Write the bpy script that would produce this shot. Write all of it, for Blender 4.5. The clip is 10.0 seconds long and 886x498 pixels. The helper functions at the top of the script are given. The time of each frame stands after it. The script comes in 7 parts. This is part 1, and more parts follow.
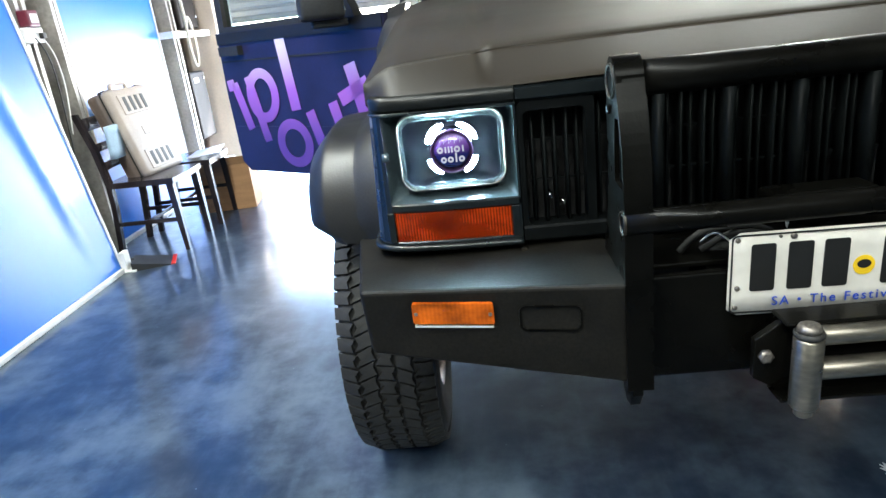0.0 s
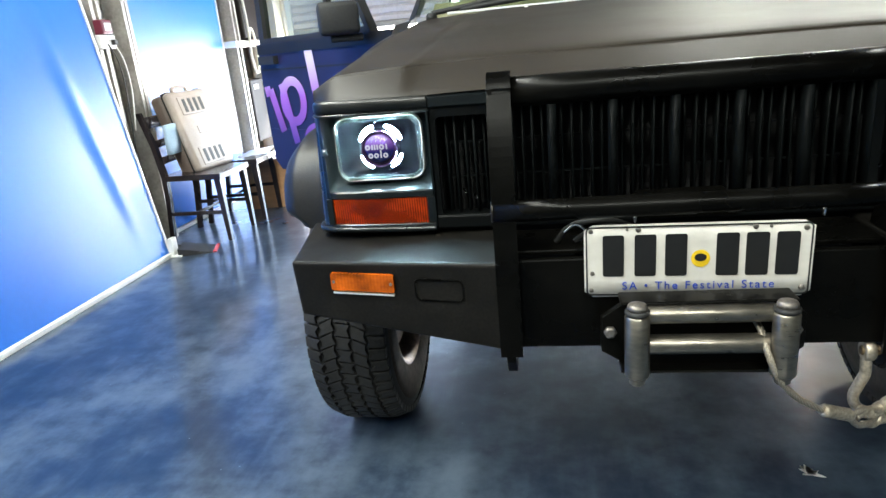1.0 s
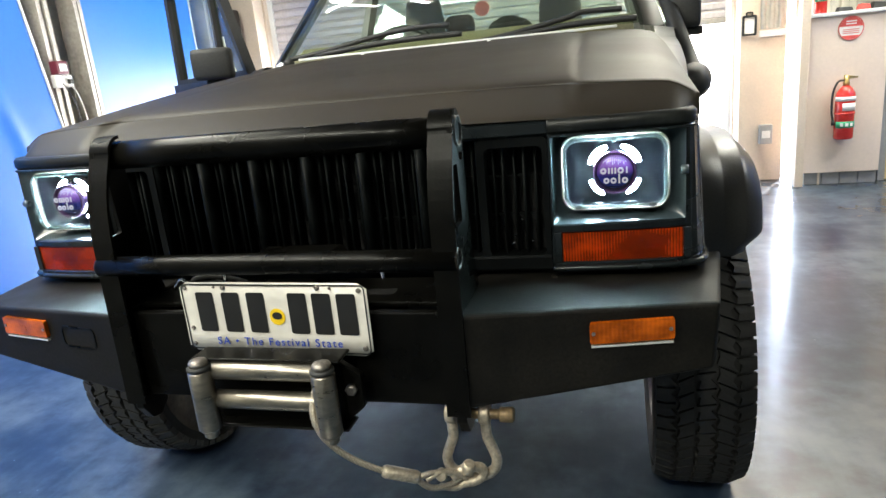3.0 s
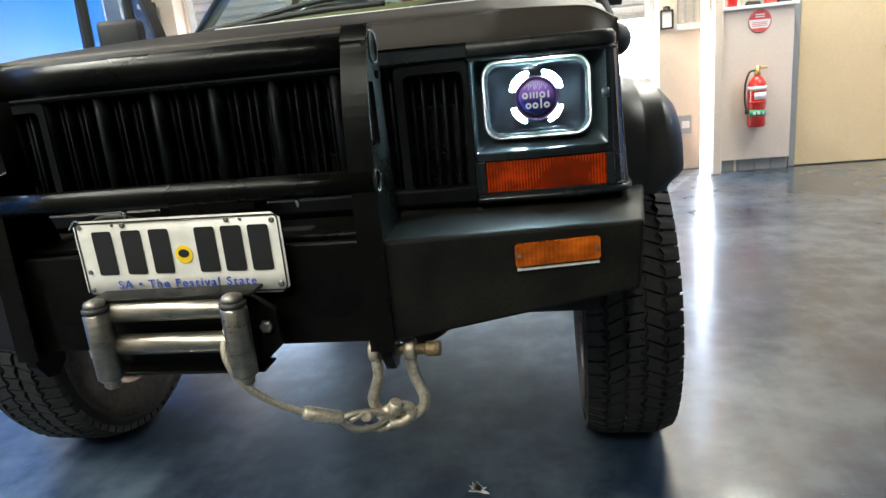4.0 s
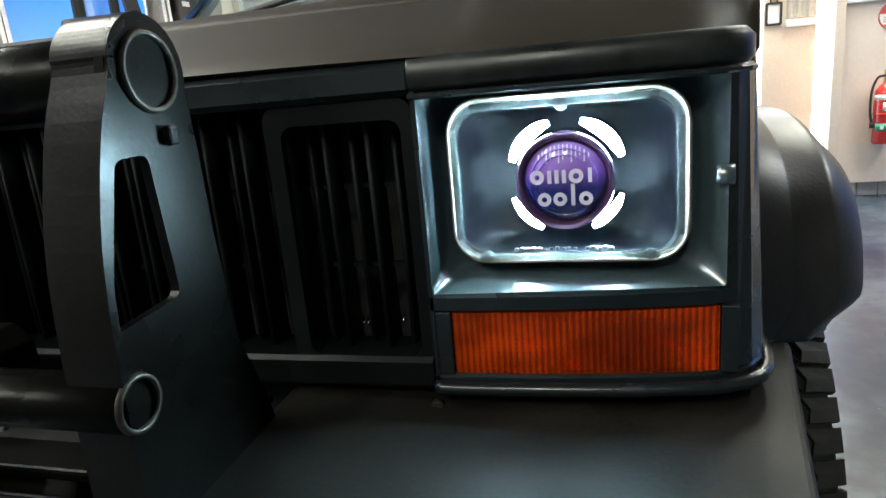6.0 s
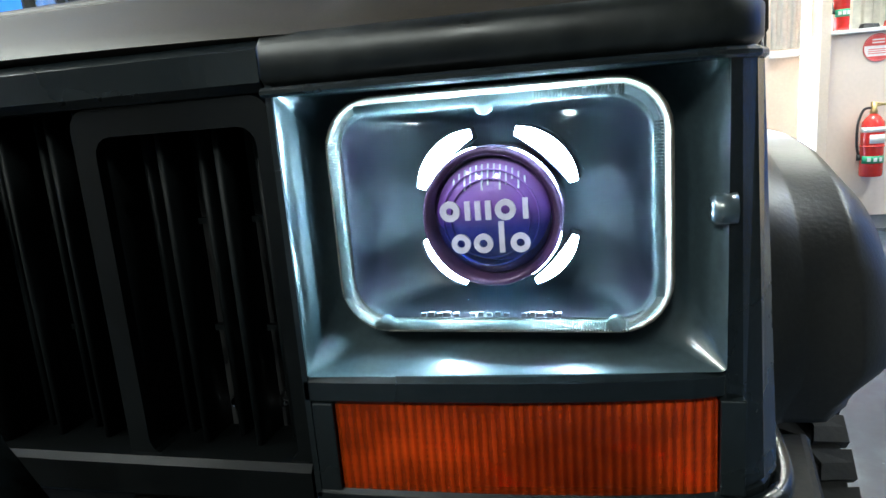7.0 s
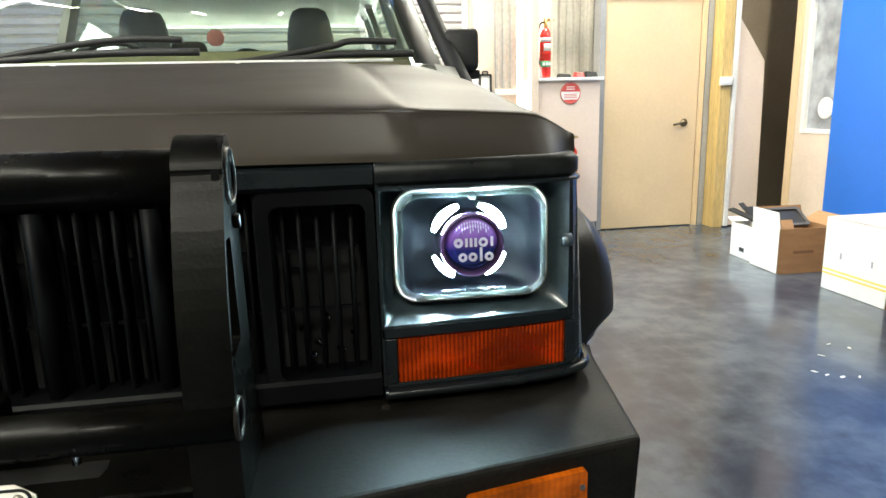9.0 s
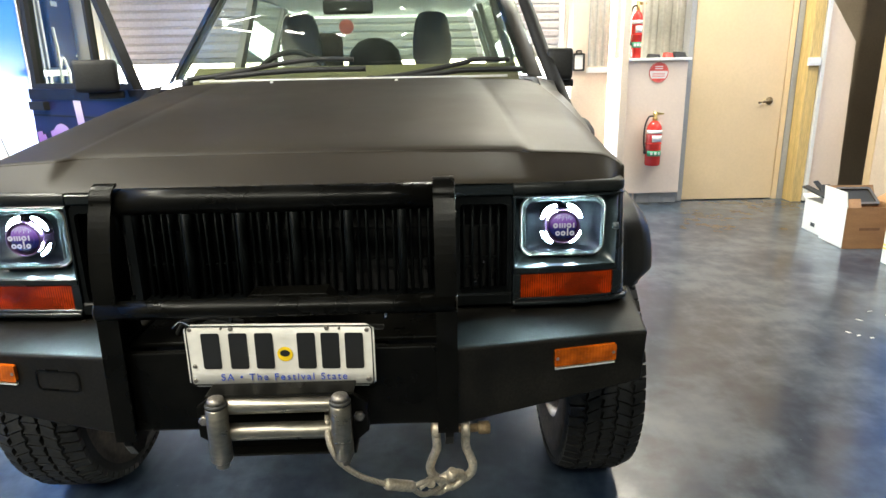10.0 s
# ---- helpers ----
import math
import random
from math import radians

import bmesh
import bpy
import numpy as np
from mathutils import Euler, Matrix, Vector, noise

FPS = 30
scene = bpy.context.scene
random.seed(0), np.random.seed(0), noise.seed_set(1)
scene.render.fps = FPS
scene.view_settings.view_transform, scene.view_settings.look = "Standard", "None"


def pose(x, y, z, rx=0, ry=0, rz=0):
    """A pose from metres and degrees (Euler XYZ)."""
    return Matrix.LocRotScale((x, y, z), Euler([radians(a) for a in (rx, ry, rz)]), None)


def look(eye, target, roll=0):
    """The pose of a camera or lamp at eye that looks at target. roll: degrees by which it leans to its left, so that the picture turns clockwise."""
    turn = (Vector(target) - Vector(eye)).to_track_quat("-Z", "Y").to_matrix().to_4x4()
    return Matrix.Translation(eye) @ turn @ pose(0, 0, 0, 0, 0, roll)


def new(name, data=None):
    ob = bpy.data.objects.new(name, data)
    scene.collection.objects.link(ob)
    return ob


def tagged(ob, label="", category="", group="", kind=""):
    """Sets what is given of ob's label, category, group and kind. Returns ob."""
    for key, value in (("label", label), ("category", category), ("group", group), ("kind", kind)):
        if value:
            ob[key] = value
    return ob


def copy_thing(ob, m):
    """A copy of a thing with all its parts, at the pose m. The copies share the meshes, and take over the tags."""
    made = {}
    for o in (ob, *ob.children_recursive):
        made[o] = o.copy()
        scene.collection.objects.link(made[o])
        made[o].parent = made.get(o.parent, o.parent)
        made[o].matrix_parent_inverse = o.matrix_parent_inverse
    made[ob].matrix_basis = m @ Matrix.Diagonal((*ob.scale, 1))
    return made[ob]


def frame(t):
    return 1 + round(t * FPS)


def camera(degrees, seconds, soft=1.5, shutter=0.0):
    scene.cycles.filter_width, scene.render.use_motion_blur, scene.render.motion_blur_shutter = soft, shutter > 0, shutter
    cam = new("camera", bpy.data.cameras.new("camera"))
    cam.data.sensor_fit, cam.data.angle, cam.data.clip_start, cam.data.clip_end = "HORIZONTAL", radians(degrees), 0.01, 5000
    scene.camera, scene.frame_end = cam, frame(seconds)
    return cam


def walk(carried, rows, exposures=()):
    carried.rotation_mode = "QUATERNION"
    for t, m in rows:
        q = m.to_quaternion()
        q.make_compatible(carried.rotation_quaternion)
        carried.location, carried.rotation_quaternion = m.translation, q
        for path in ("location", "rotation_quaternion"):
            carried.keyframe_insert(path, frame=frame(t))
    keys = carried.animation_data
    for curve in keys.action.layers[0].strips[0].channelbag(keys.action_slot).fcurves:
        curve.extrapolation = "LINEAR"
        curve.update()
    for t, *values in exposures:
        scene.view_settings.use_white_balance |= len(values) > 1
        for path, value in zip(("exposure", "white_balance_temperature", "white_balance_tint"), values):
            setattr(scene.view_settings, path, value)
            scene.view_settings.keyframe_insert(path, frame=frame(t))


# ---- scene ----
cam = camera(68.8, 10.0)
PATH = [
    (0, (-0.551, -0.906, 1.163), (-0.679, 0.976, 0.499), -6.7),
    (0.5, (-0.416, -0.982, 1.137), (-0.621, 0.905, 0.507), -6.0),
    (1, (-0.246, -1.092, 1.144), (-0.575, 0.785, 0.538), -5.3),
    (1.5, (0.006, -1.137, 1.161), (-0.431, 0.723, 0.569), -5.4),
    (2, (0.276, -1.1, 1.158), (-0.231, 0.745, 0.577), -4.9),
    (2.5, (0.46, -1.027, 1.161), (-0.062, 0.821, 0.601), -5.4),
    (3, (0.585, -0.962, 1.142), (0.079, 0.901, 0.622), -5.5),
    (3.2, (0.621, -0.949, 1.13), (0.146, 0.926, 0.62), -5.3),
    (4.3, (0.55, -0.949, 0.971), (0.259, 0.961, 0.456), -5.7),
    (4.5, (0.501, -0.928, 0.979), (0.201, 0.977, 0.448), -5.7),
    (5, (0.465, -0.757, 1.046), (0.126, 1.134, 0.491), -5.3),
    (5.5, (0.54, -0.513, 1.054), (0.142, 1.366, 0.497), -5.6),
    (6, (0.635, -0.289, 1.028), (0.102, 1.574, 0.53), -5.2),
    (6.2, (0.644, -0.23, 1.028), (0.119, 1.633, 0.524), -5.0),
    (7.3, (0.654, -0.114, 0.99), (0.2, 1.796, 0.61), -4.6),
    (7.5, (0.618, -0.116, 0.985), (0.278, 1.818, 0.608), -4.0),
    (8, (0.546, -0.133, 0.981), (0.583, 1.833, 0.619), -2.9),
    (8.5, (0.5, -0.273, 1.007), (0.77, 1.674, 0.641), -1.0),
    (9, (0.442, -0.517, 1.106), (0.742, 1.413, 0.677), -1.5),
    (9.5, (0.357, -0.818, 1.235), (0.599, 1.097, 0.71), -1.2),
    (10, (0.298, -1.167, 1.297), (0.335, 0.756, 0.747), -1.1),
]
# the film's camera cools its picture while it is close to the lit headlight
TONE = [(0, 4.45, 5750, 8), (1.5, 4.42, 6100, 9), (2.5, 4.44, 6350, 10), (4.5, 4.38, 6150, 9), (5.5, 4.38, 6250, 9), (6.2, 4.40, 6000, 8), (7.4, 4.62, 5600, 6), (7.9, 4.65, 5750, 6), (8.7, 4.53, 6300, 9), (10, 4.42, 6450, 10)]
walk(cam, [(t, look(eye, target, roll)) for t, eye, target, roll in PATH], TONE)

# ---------------------------------------------------------------- world, sun, lamps

world = bpy.data.worlds.new("world")
scene.world = world
world.use_nodes = True
wn = world.node_tree.nodes
sky = wn.new("ShaderNodeTexSky")
sky.sky_type, sky.sun_disc = "NISHITA", False
sky.sun_elevation, sky.sun_rotation = radians(48), radians(25)
world.node_tree.links.new(sky.outputs[0], wn["Background"].inputs[0])
wn["Background"].inputs[1].default_value = 0.15

sun = new("sun", bpy.data.lights.new("sun", "SUN"))
sun.data.energy, sun.data.angle, sun.data.color = 5.0, radians(0.5), (1.0, 0.95, 0.88)
SUN_ELEV, SUN_TURN = radians(48), radians(25)
sun_dir = Vector((math.sin(SUN_TURN) * math.cos(SUN_ELEV), math.cos(SUN_TURN) * math.cos(SUN_ELEV), math.sin(SUN_ELEV)))
sun.matrix_world = look(sun_dir * 30, (0, 0, 0))

# tube lights known from reflections only; count and places set to balance light
LAMPS = [(-1.5, -1.7), (0.5, -3.4), (-0.9, -3.2), (-2.0, 0.9), (-2.1, -0.5), (1.3, 4.5), (2.25, 4.2), (3.8, 2.5)]
LAMP_Z, LAMP_WATTS = 3.6, 4.8
for lx, ly in LAMPS:
    lamp = new("tube_light", bpy.data.lights.new("tube_light", "AREA"))
    lamp.data.shape, lamp.data.size, lamp.data.size_y = "RECTANGLE", 0.10, 1.2
    lamp.data.energy, lamp.data.color = LAMP_WATTS, (1.0, 0.97, 0.80)
    lamp.location = (lx, ly, LAMP_Z - 0.075)


# ---------------------------------------------------------------- materials
def mat(name, color, rough=0.5, metal=0.0, grain=0.0, scale=40.0, bump=0.0, stain=0.0, stain_scale=3.0, coat=0.0, coat_rough=0.1,
        rough_var=0.0, stretch=(1, 1, 1), ior=1.45, per_piece=0.0, spec=0.5):
    """A principled surface with fine grain, broad stains, bump and uneven gloss."""
    m = bpy.data.materials.new(name)
    m.use_nodes = True
    n, l = m.node_tree.nodes, m.node_tree.links
    p = n["Principled BSDF"]
    p.inputs["Roughness"].default_value, p.inputs["Metallic"].default_value = rough, metal
    p.inputs["Coat Weight"].default_value, p.inputs["Coat Roughness"].default_value = coat, coat_rough
    p.inputs["IOR"].default_value, p.inputs["Specular IOR Level"].default_value = ior, spec
    p.inputs["Base Color"].default_value = (*color, 1)
    co = n.new("ShaderNodeTexCoord")
    mp = n.new("ShaderNodeMapping")
    mp.inputs["Scale"].default_value = stretch
    l.new(co.outputs["Object"], mp.inputs[0])

    def noisy(s, detail=6):
        t = n.new("ShaderNodeTexNoise")
        t.inputs["Scale"].default_value, t.inputs["Detail"].default_value = s, detail
        l.new(mp.outputs[0], t.inputs["Vector"])
        return t

    fine, broad = noisy(scale), noisy(stain_scale, 8)
    value = None
    if grain or stain or per_piece:
        def ranged(sock, amount):
            r = n.new("ShaderNodeMapRange")
            r.inputs["From Min"].default_value, r.inputs["From Max"].default_value = 0.3, 0.7
            r.inputs["To Min"].default_value, r.inputs["To Max"].default_value = 1 - amount, 1 + amount
            l.new(sock, r.inputs["Value"])
            return r.outputs[0]

        def times(a, b):
            k = n.new("ShaderNodeMath")
            k.operation = "MULTIPLY"
            l.new(a, k.inputs[0]), l.new(b, k.inputs[1])
            return k.outputs[0]

        value = times(ranged(fine.outputs[0], grain), ranged(broad.outputs[0], stain))
        if per_piece:
            info = n.new("ShaderNodeObjectInfo")
            value = times(value, ranged(info.outputs["Random"], per_piece))
        mix = n.new("ShaderNodeVectorMath")
        mix.operation = "SCALE"
        mix.inputs[0].default_value = color
        l.new(value, mix.inputs["Scale"])
        l.new(mix.outputs[0], p.inputs["Base Color"])
    if rough_var:
        r = n.new("ShaderNodeMapRange")
        r.inputs["From Min"].default_value, r.inputs["From Max"].default_value = 0.3, 0.7
        r.inputs["To Min"].default_value, r.inputs["To Max"].default_value = max(0.02, rough - rough_var), min(1, rough + rough_var)
        l.new(broad.outputs[0], r.inputs["Value"])
        l.new(r.outputs[0], p.inputs["Roughness"])
    if bump:
        b = n.new("ShaderNodeBump")
        b.inputs["Strength"].default_value, b.inputs["Distance"].default_value = bump, 0.002
        l.new(fine.outputs[0], b.inputs["Height"])
        l.new(b.outputs[0], p.inputs["Normal"])
    return m


def glass_mat(name, tint=(1, 1, 1), gloss_rough=0.02, ior=1.45):
    """Thin pane: clear, with a mirror part that grows at grazing angles."""
    m = bpy.data.materials.new(name)
    m.use_nodes = True
    n, l = m.node_tree.nodes, m.node_tree.links
    n.remove(n["Principled BSDF"])
    clear, gloss, mix, face, power, add = (n.new(k) for k in ("ShaderNodeBsdfTransparent", "ShaderNodeBsdfGlossy", "ShaderNodeMixShader", "ShaderNodeLayerWeight", "ShaderNodeMath", "ShaderNodeMath"))
    clear.inputs[0].default_value = (*tint, 1)
    gloss.inputs["Roughness"].default_value = gloss_rough
    face.inputs["Blend"].default_value = 0.5
    power.operation, power.inputs[1].default_value = "POWER", 5.0
    add.operation, add.inputs[1].default_value, add.inputs[2].default_value = "MULTIPLY_ADD", 0.8, ((ior - 1) / (ior + 1)) ** 2
    l.new(face.outputs["Facing"], power.inputs[0]), l.new(power.outputs[0], add.inputs[0])
    l.new(add.outputs[0], mix.inputs[0]), l.new(clear.outputs[0], mix.inputs[1]), l.new(gloss.outputs[0], mix.inputs[2])
    l.new(mix.outputs[0], n["Material Output"].inputs[0])
    return m


def glow_mat(name, color, strength):
    m = bpy.data.materials.new(name)
    m.use_nodes = True
    p = m.node_tree.nodes["Principled BSDF"]
    p.inputs["Base Color"].default_value = (0.8, 0.8, 0.8, 1)
    p.inputs["Emission Color"].default_value, p.inputs["Emission Strength"].default_value = (*color, 1), strength
    return m


def floor_mat():
    """Sealed dark blue-grey concrete: clouds, scuffs, streaks and specks; duller and paler on one side of a straight
    edge.
    """
    m = bpy.data.materials.new("sealed_concrete")
    m.use_nodes = True
    n, l = m.node_tree.nodes, m.node_tree.links
    p = n["Principled BSDF"]
    co = n.new("ShaderNodeTexCoord")

    def calc(kind, a, b, c=None):
        k = n.new("ShaderNodeMath")
        k.operation = kind
        for sock, v in zip(k.inputs, (a, b, c)):
            if v is None:
                continue
            if isinstance(v, (int, float)):
                sock.default_value = v
            else:
                l.new(v, sock)
        return k.outputs[0]

    def span(v, lo, hi, a=0.0, b=1.0, smooth=False):
        r = n.new("ShaderNodeMapRange")
        r.interpolation_type = "SMOOTHSTEP" if smooth else "LINEAR"
        for name, x in (("From Min", lo), ("From Max", hi), ("To Min", a), ("To Max", b)):
            r.inputs[name].default_value = x
        l.new(v, r.inputs["Value"])
        return r.outputs[0]

    def noisy(scale, detail, rough, turn=0.0, stretch=(1, 1, 1)):
        mp, t = n.new("ShaderNodeMapping"), n.new("ShaderNodeTexNoise")
        mp.inputs["Rotation"].default_value, mp.inputs["Scale"].default_value = (0, 0, turn), stretch
        t.inputs["Scale"].default_value, t.inputs["Detail"].default_value, t.inputs["Roughness"].default_value = scale, detail, rough
        l.new(co.outputs["Object"], mp.inputs[0]), l.new(mp.outputs[0], t.inputs["Vector"])
        return t.outputs[0]

    clouds = span(noisy(1.7, 6, 0.55), 0.33, 0.71, smooth=True)
    mottle = span(noisy(8.0, 8, 0.6), 0.26, 0.80)
    streaks = span(noisy(1.0, 5, 0.6, 0.35, (14, 2.2, 1)), 0.48, 0.80, smooth=True)
    # specks of grit
    cells = n.new("ShaderNodeTexVoronoi")
    cells.inputs["Scale"].default_value = 17.0
    l.new(co.outputs["Object"], cells.inputs["Vector"])
    lot = n.new("ShaderNodeSeparateColor")
    l.new(cells.outputs["Color"], lot.inputs[0])
    speck = calc("MULTIPLY", span(cells.outputs["Distance"], 0.035, 0.06, 1.0, 0.0), span(lot.outputs[0], 0.72, 0.78))
    # one side of a straight edge is duller and paler, fading in along x
    side = n.new("ShaderNodeVectorMath")
    side.operation, side.inputs[1].default_value = "DOT_PRODUCT", (1.0, 0.245, 0.0)
    l.new(co.outputs["Object"], side.inputs[0])
    axes = n.new("ShaderNodeSeparateXYZ")
    l.new(co.outputs["Object"], axes.inputs[0])
    rag = calc("MULTIPLY_ADD", noisy(4.0, 6, 0.6), 0.06, side.outputs["Value"])
    field = calc("MULTIPLY", span(rag, 2.98, 3.06, 1.0, 0.0), span(axes.outputs["X"], 1.3, 2.6, smooth=True))
    wear = calc("MULTIPLY_ADD", clouds, 0.24, calc("MULTIPLY", calc("MULTIPLY_ADD", clouds, 0.6, 0.35), mottle))
    wear = calc("MULTIPLY_ADD", streaks, 0.16, wear)
    wear = calc("MULTIPLY_ADD", field, 0.08, wear)
    tone = calc("MINIMUM", calc("MULTIPLY_ADD", speck, 0.8, span(wear, 0.02, 0.90, 0.02, 0.88, smooth=True)), 1.0)
    mix = n.new("ShaderNodeMix")
    mix.data_type = "RGBA"
    mix.inputs["A"].default_value, mix.inputs["B"].default_value = (0.0070, 0.0165, 0.0390, 1), (0.080, 0.108, 0.138, 1)
    l.new(tone, mix.inputs["Factor"]), l.new(mix.outputs["Result"], p.inputs["Base Color"])
    p.inputs["Roughness"].default_value, p.inputs["Specular IOR Level"].default_value = 0.42, 0.12
    p.inputs["Coat Weight"].default_value, p.inputs["Coat IOR"].default_value = 1.0, 1.46
    film = calc("MINIMUM", calc("MULTIPLY_ADD", field, 0.04, calc("MULTIPLY_ADD", wear, 0.15, 0.12)), 0.25)
    l.new(film, p.inputs["Coat Roughness"])
    bump = n.new("ShaderNodeBump")
    bump.inputs["Strength"].default_value, bump.inputs["Distance"].default_value = 0.10, 0.002
    l.new(mottle, bump.inputs["Height"]), l.new(bump.outputs[0], p.inputs["Normal"])
    return m


def amber_mat(name, ribs, color, clouds, relief=0.45, lines=0.35):
    """Moulded orange lens with upright ribs over a cellular backing."""
    m = mat(name, color, 0.24, grain=0.65, scale=clouds, coat=0.12, spec=0.3, stain=0.35, stain_scale=clouds * 2.2, stretch=(1, 1, 1.6))
    n, l = m.node_tree.nodes, m.node_tree.links
    p = n["Principled BSDF"]
    co, w, b = n.new("ShaderNodeTexCoord"), n.new("ShaderNodeTexWave"), n.new("ShaderNodeBump")
    w.wave_type, w.bands_direction = "BANDS", "X"
    w.inputs["Scale"].default_value = ribs
    w.inputs["Distortion"].default_value = 0.6
    b.inputs["Strength"].default_value, b.inputs["Distance"].default_value = relief, 0.002
    l.new(co.outputs["Object"], w.inputs["Vector"]), l.new(w.outputs[0], b.inputs["Height"]), l.new(b.outputs[0], p.inputs["Normal"])
    # the ribs and a row pattern behind them show through as darker lines
    rows = n.new("ShaderNodeTexWave")
    rows.wave_type, rows.bands_direction = "BANDS", "Z"
    rows.inputs["Scale"].default_value, rows.inputs["Distortion"].default_value = ribs * 1.3, 1.5
    l.new(co.outputs["Object"], rows.inputs["Vector"])
    both = n.new("ShaderNodeMath")
    both.operation = "MULTIPLY_ADD"
    both.inputs[1].default_value = 0.10
    l.new(rows.outputs[0], both.inputs[0]), l.new(w.outputs[0], both.inputs[2])
    span = n.new("ShaderNodeMapRange")
    span.inputs["From Max"].default_value = 1.5
    span.inputs["To Min"].default_value, span.inputs["To Max"].default_value = 0.90 - lines, 0.90 + lines
    l.new(both.outputs[0], span.inputs["Value"])
    old = p.inputs["Base Color"].links[0].from_socket
    shade = n.new("ShaderNodeVectorMath")
    shade.operation = "SCALE"
    l.new(old, shade.inputs[0]), l.new(span.outputs[0], shade.inputs["Scale"]), l.new(shade.outputs[0], p.inputs["Base Color"])
    return m


HOOD = mat("matt_black_paint", (0.0168, 0.0132, 0.0088), 0.52, grain=0.10, scale=300, stain=0.22, stain_scale=3, rough_var=0.05, bump=0.04, spec=0.30)
BODY = mat("black_body_paint", (0.008, 0.0085, 0.0095), 0.38, grain=0.1, scale=200, stain=0.2, rough_var=0.06)
TRIM = mat("black_moulded_plastic", (0.0052, 0.0074, 0.0086), 0.27, grain=0.2, scale=250, stain=0.3, stain_scale=8, rough_var=0.05, bump=0.06)
# same black plastic as TRIM, base lifted to carry the lamp's teal glow
RECESS = mat("glow_lifted_recess_plastic", (0.0340, 0.0500, 0.0580), 0.30, grain=0.2, scale=250, stain=0.2, stain_scale=8, coat=1.0, coat_rough=0.16, spec=1.0)
HEADER_PAINT = mat("worn_satin_header", (0.0070, 0.0080, 0.0076), 0.36, grain=0.45, scale=90, stain=0.5, stain_scale=14, rough_var=0.10, bump=0.1, spec=0.36)
GRILLE = mat("dull_black_plastic", (0.0050, 0.0062, 0.0065), 0.50, grain=0.2, scale=150, stain=0.3, stain_scale=9, rough_var=0.05, spec=0.10)
# darker copy of the grille plastic, with the border's shade in the colour
BORDER = mat("shaded_grille_plastic", (0.0026, 0.0032, 0.0034), 0.40, grain=0.2, scale=150, stain=0.3, stain_scale=9, rough_var=0.05, spec=0.14)
STEEL_BLACK = mat("powder_coated_steel", (0.0024, 0.0023, 0.0019), 0.30, grain=0.35, scale=260, stain=0.5, stain_scale=9, rough_var=0.08, bump=0.10, spec=0.11)
WING_STEEL = mat("weathered_wing_coat", (0.0058, 0.0052, 0.0041), 0.56, grain=0.45, scale=190, stain=0.5, stain_scale=11, rough_var=0.08, bump=0.14, spec=0.20)
WORN_STEEL = mat("scuffed_bare_steel", (0.030, 0.025, 0.019), 0.45, 0.6, grain=0.5, scale=160, stain=0.6, stain_scale=30, bump=0.2)
FLARE = mat("textured_flare_plastic", (0.0115, 0.0110, 0.0102), 0.40, grain=0.25, scale=220, stain=0.35, stain_scale=7, rough_var=0.1, bump=0.15)
DUSTY_RUBBER = mat("dusty_rubber", (0.048, 0.037, 0.029), 0.85, grain=0.35, scale=70, stain=0.5, stain_scale=12, bump=0.3)
RUBBER = mat("tyre_rubber", (0.0115, 0.0112, 0.0108), 0.70, grain=0.3, scale=90, stain=0.4, stain_scale=10, bump=0.3)
SOFT_BLACK = mat("soft_black_rubber", (0.02, 0.02, 0.02), 0.6, grain=0.2, scale=120)
# near-black: the shade inside bays and arches is put into the colour
DARK = mat("shaded_underparts", (0.004, 0.004, 0.004), 0.8, grain=0.4, scale=60)
ROLLER = mat("worn_zinc_steel", (0.235, 0.215, 0.18), 0.34, 0.9, grain=0.12, scale=60, stain=0.15, stain_scale=25, rough_var=0.08, bump=0.12, stretch=(1, 1, 3))
SHACKLE = mat("galvanised_steel", (0.48, 0.42, 0.33), 0.5, 0.75, grain=0.3, scale=160, stain=0.35, stain_scale=30, bump=0.3)
RUST = mat("yellow_passivated_pin", (0.19, 0.135, 0.075), 0.55, 0.6, grain=0.4, scale=140, stain=0.4, stain_scale=40, bump=0.3)
CABLE = mat("steel_wire_rope", (0.36, 0.32, 0.26), 0.5, 0.7, grain=0.3, scale=400, bump=0.2)
CHROME = mat("chrome", (0.75, 0.76, 0.78), 0.12, 1.0, grain=0.05, scale=80)
BEZEL = mat("brushed_bezel", (0.36, 0.30, 0.24), 0.40, 0.85, grain=0.15, scale=150, stain=0.2, stain_scale=20)
BOWL = mat("smoked_reflector", (0.0078, 0.0105, 0.0155), 0.42, 0.0, spec=0.5, grain=0.1, scale=60, stain=0.15, stain_scale=30)
LENS_RING = mat("plum_lens_ring", (0.055, 0.024, 0.062), 0.22, 0.4, grain=0.1, scale=60)
DRL = glow_mat("running_light", (0.62, 0.93, 1.0), 108.0)
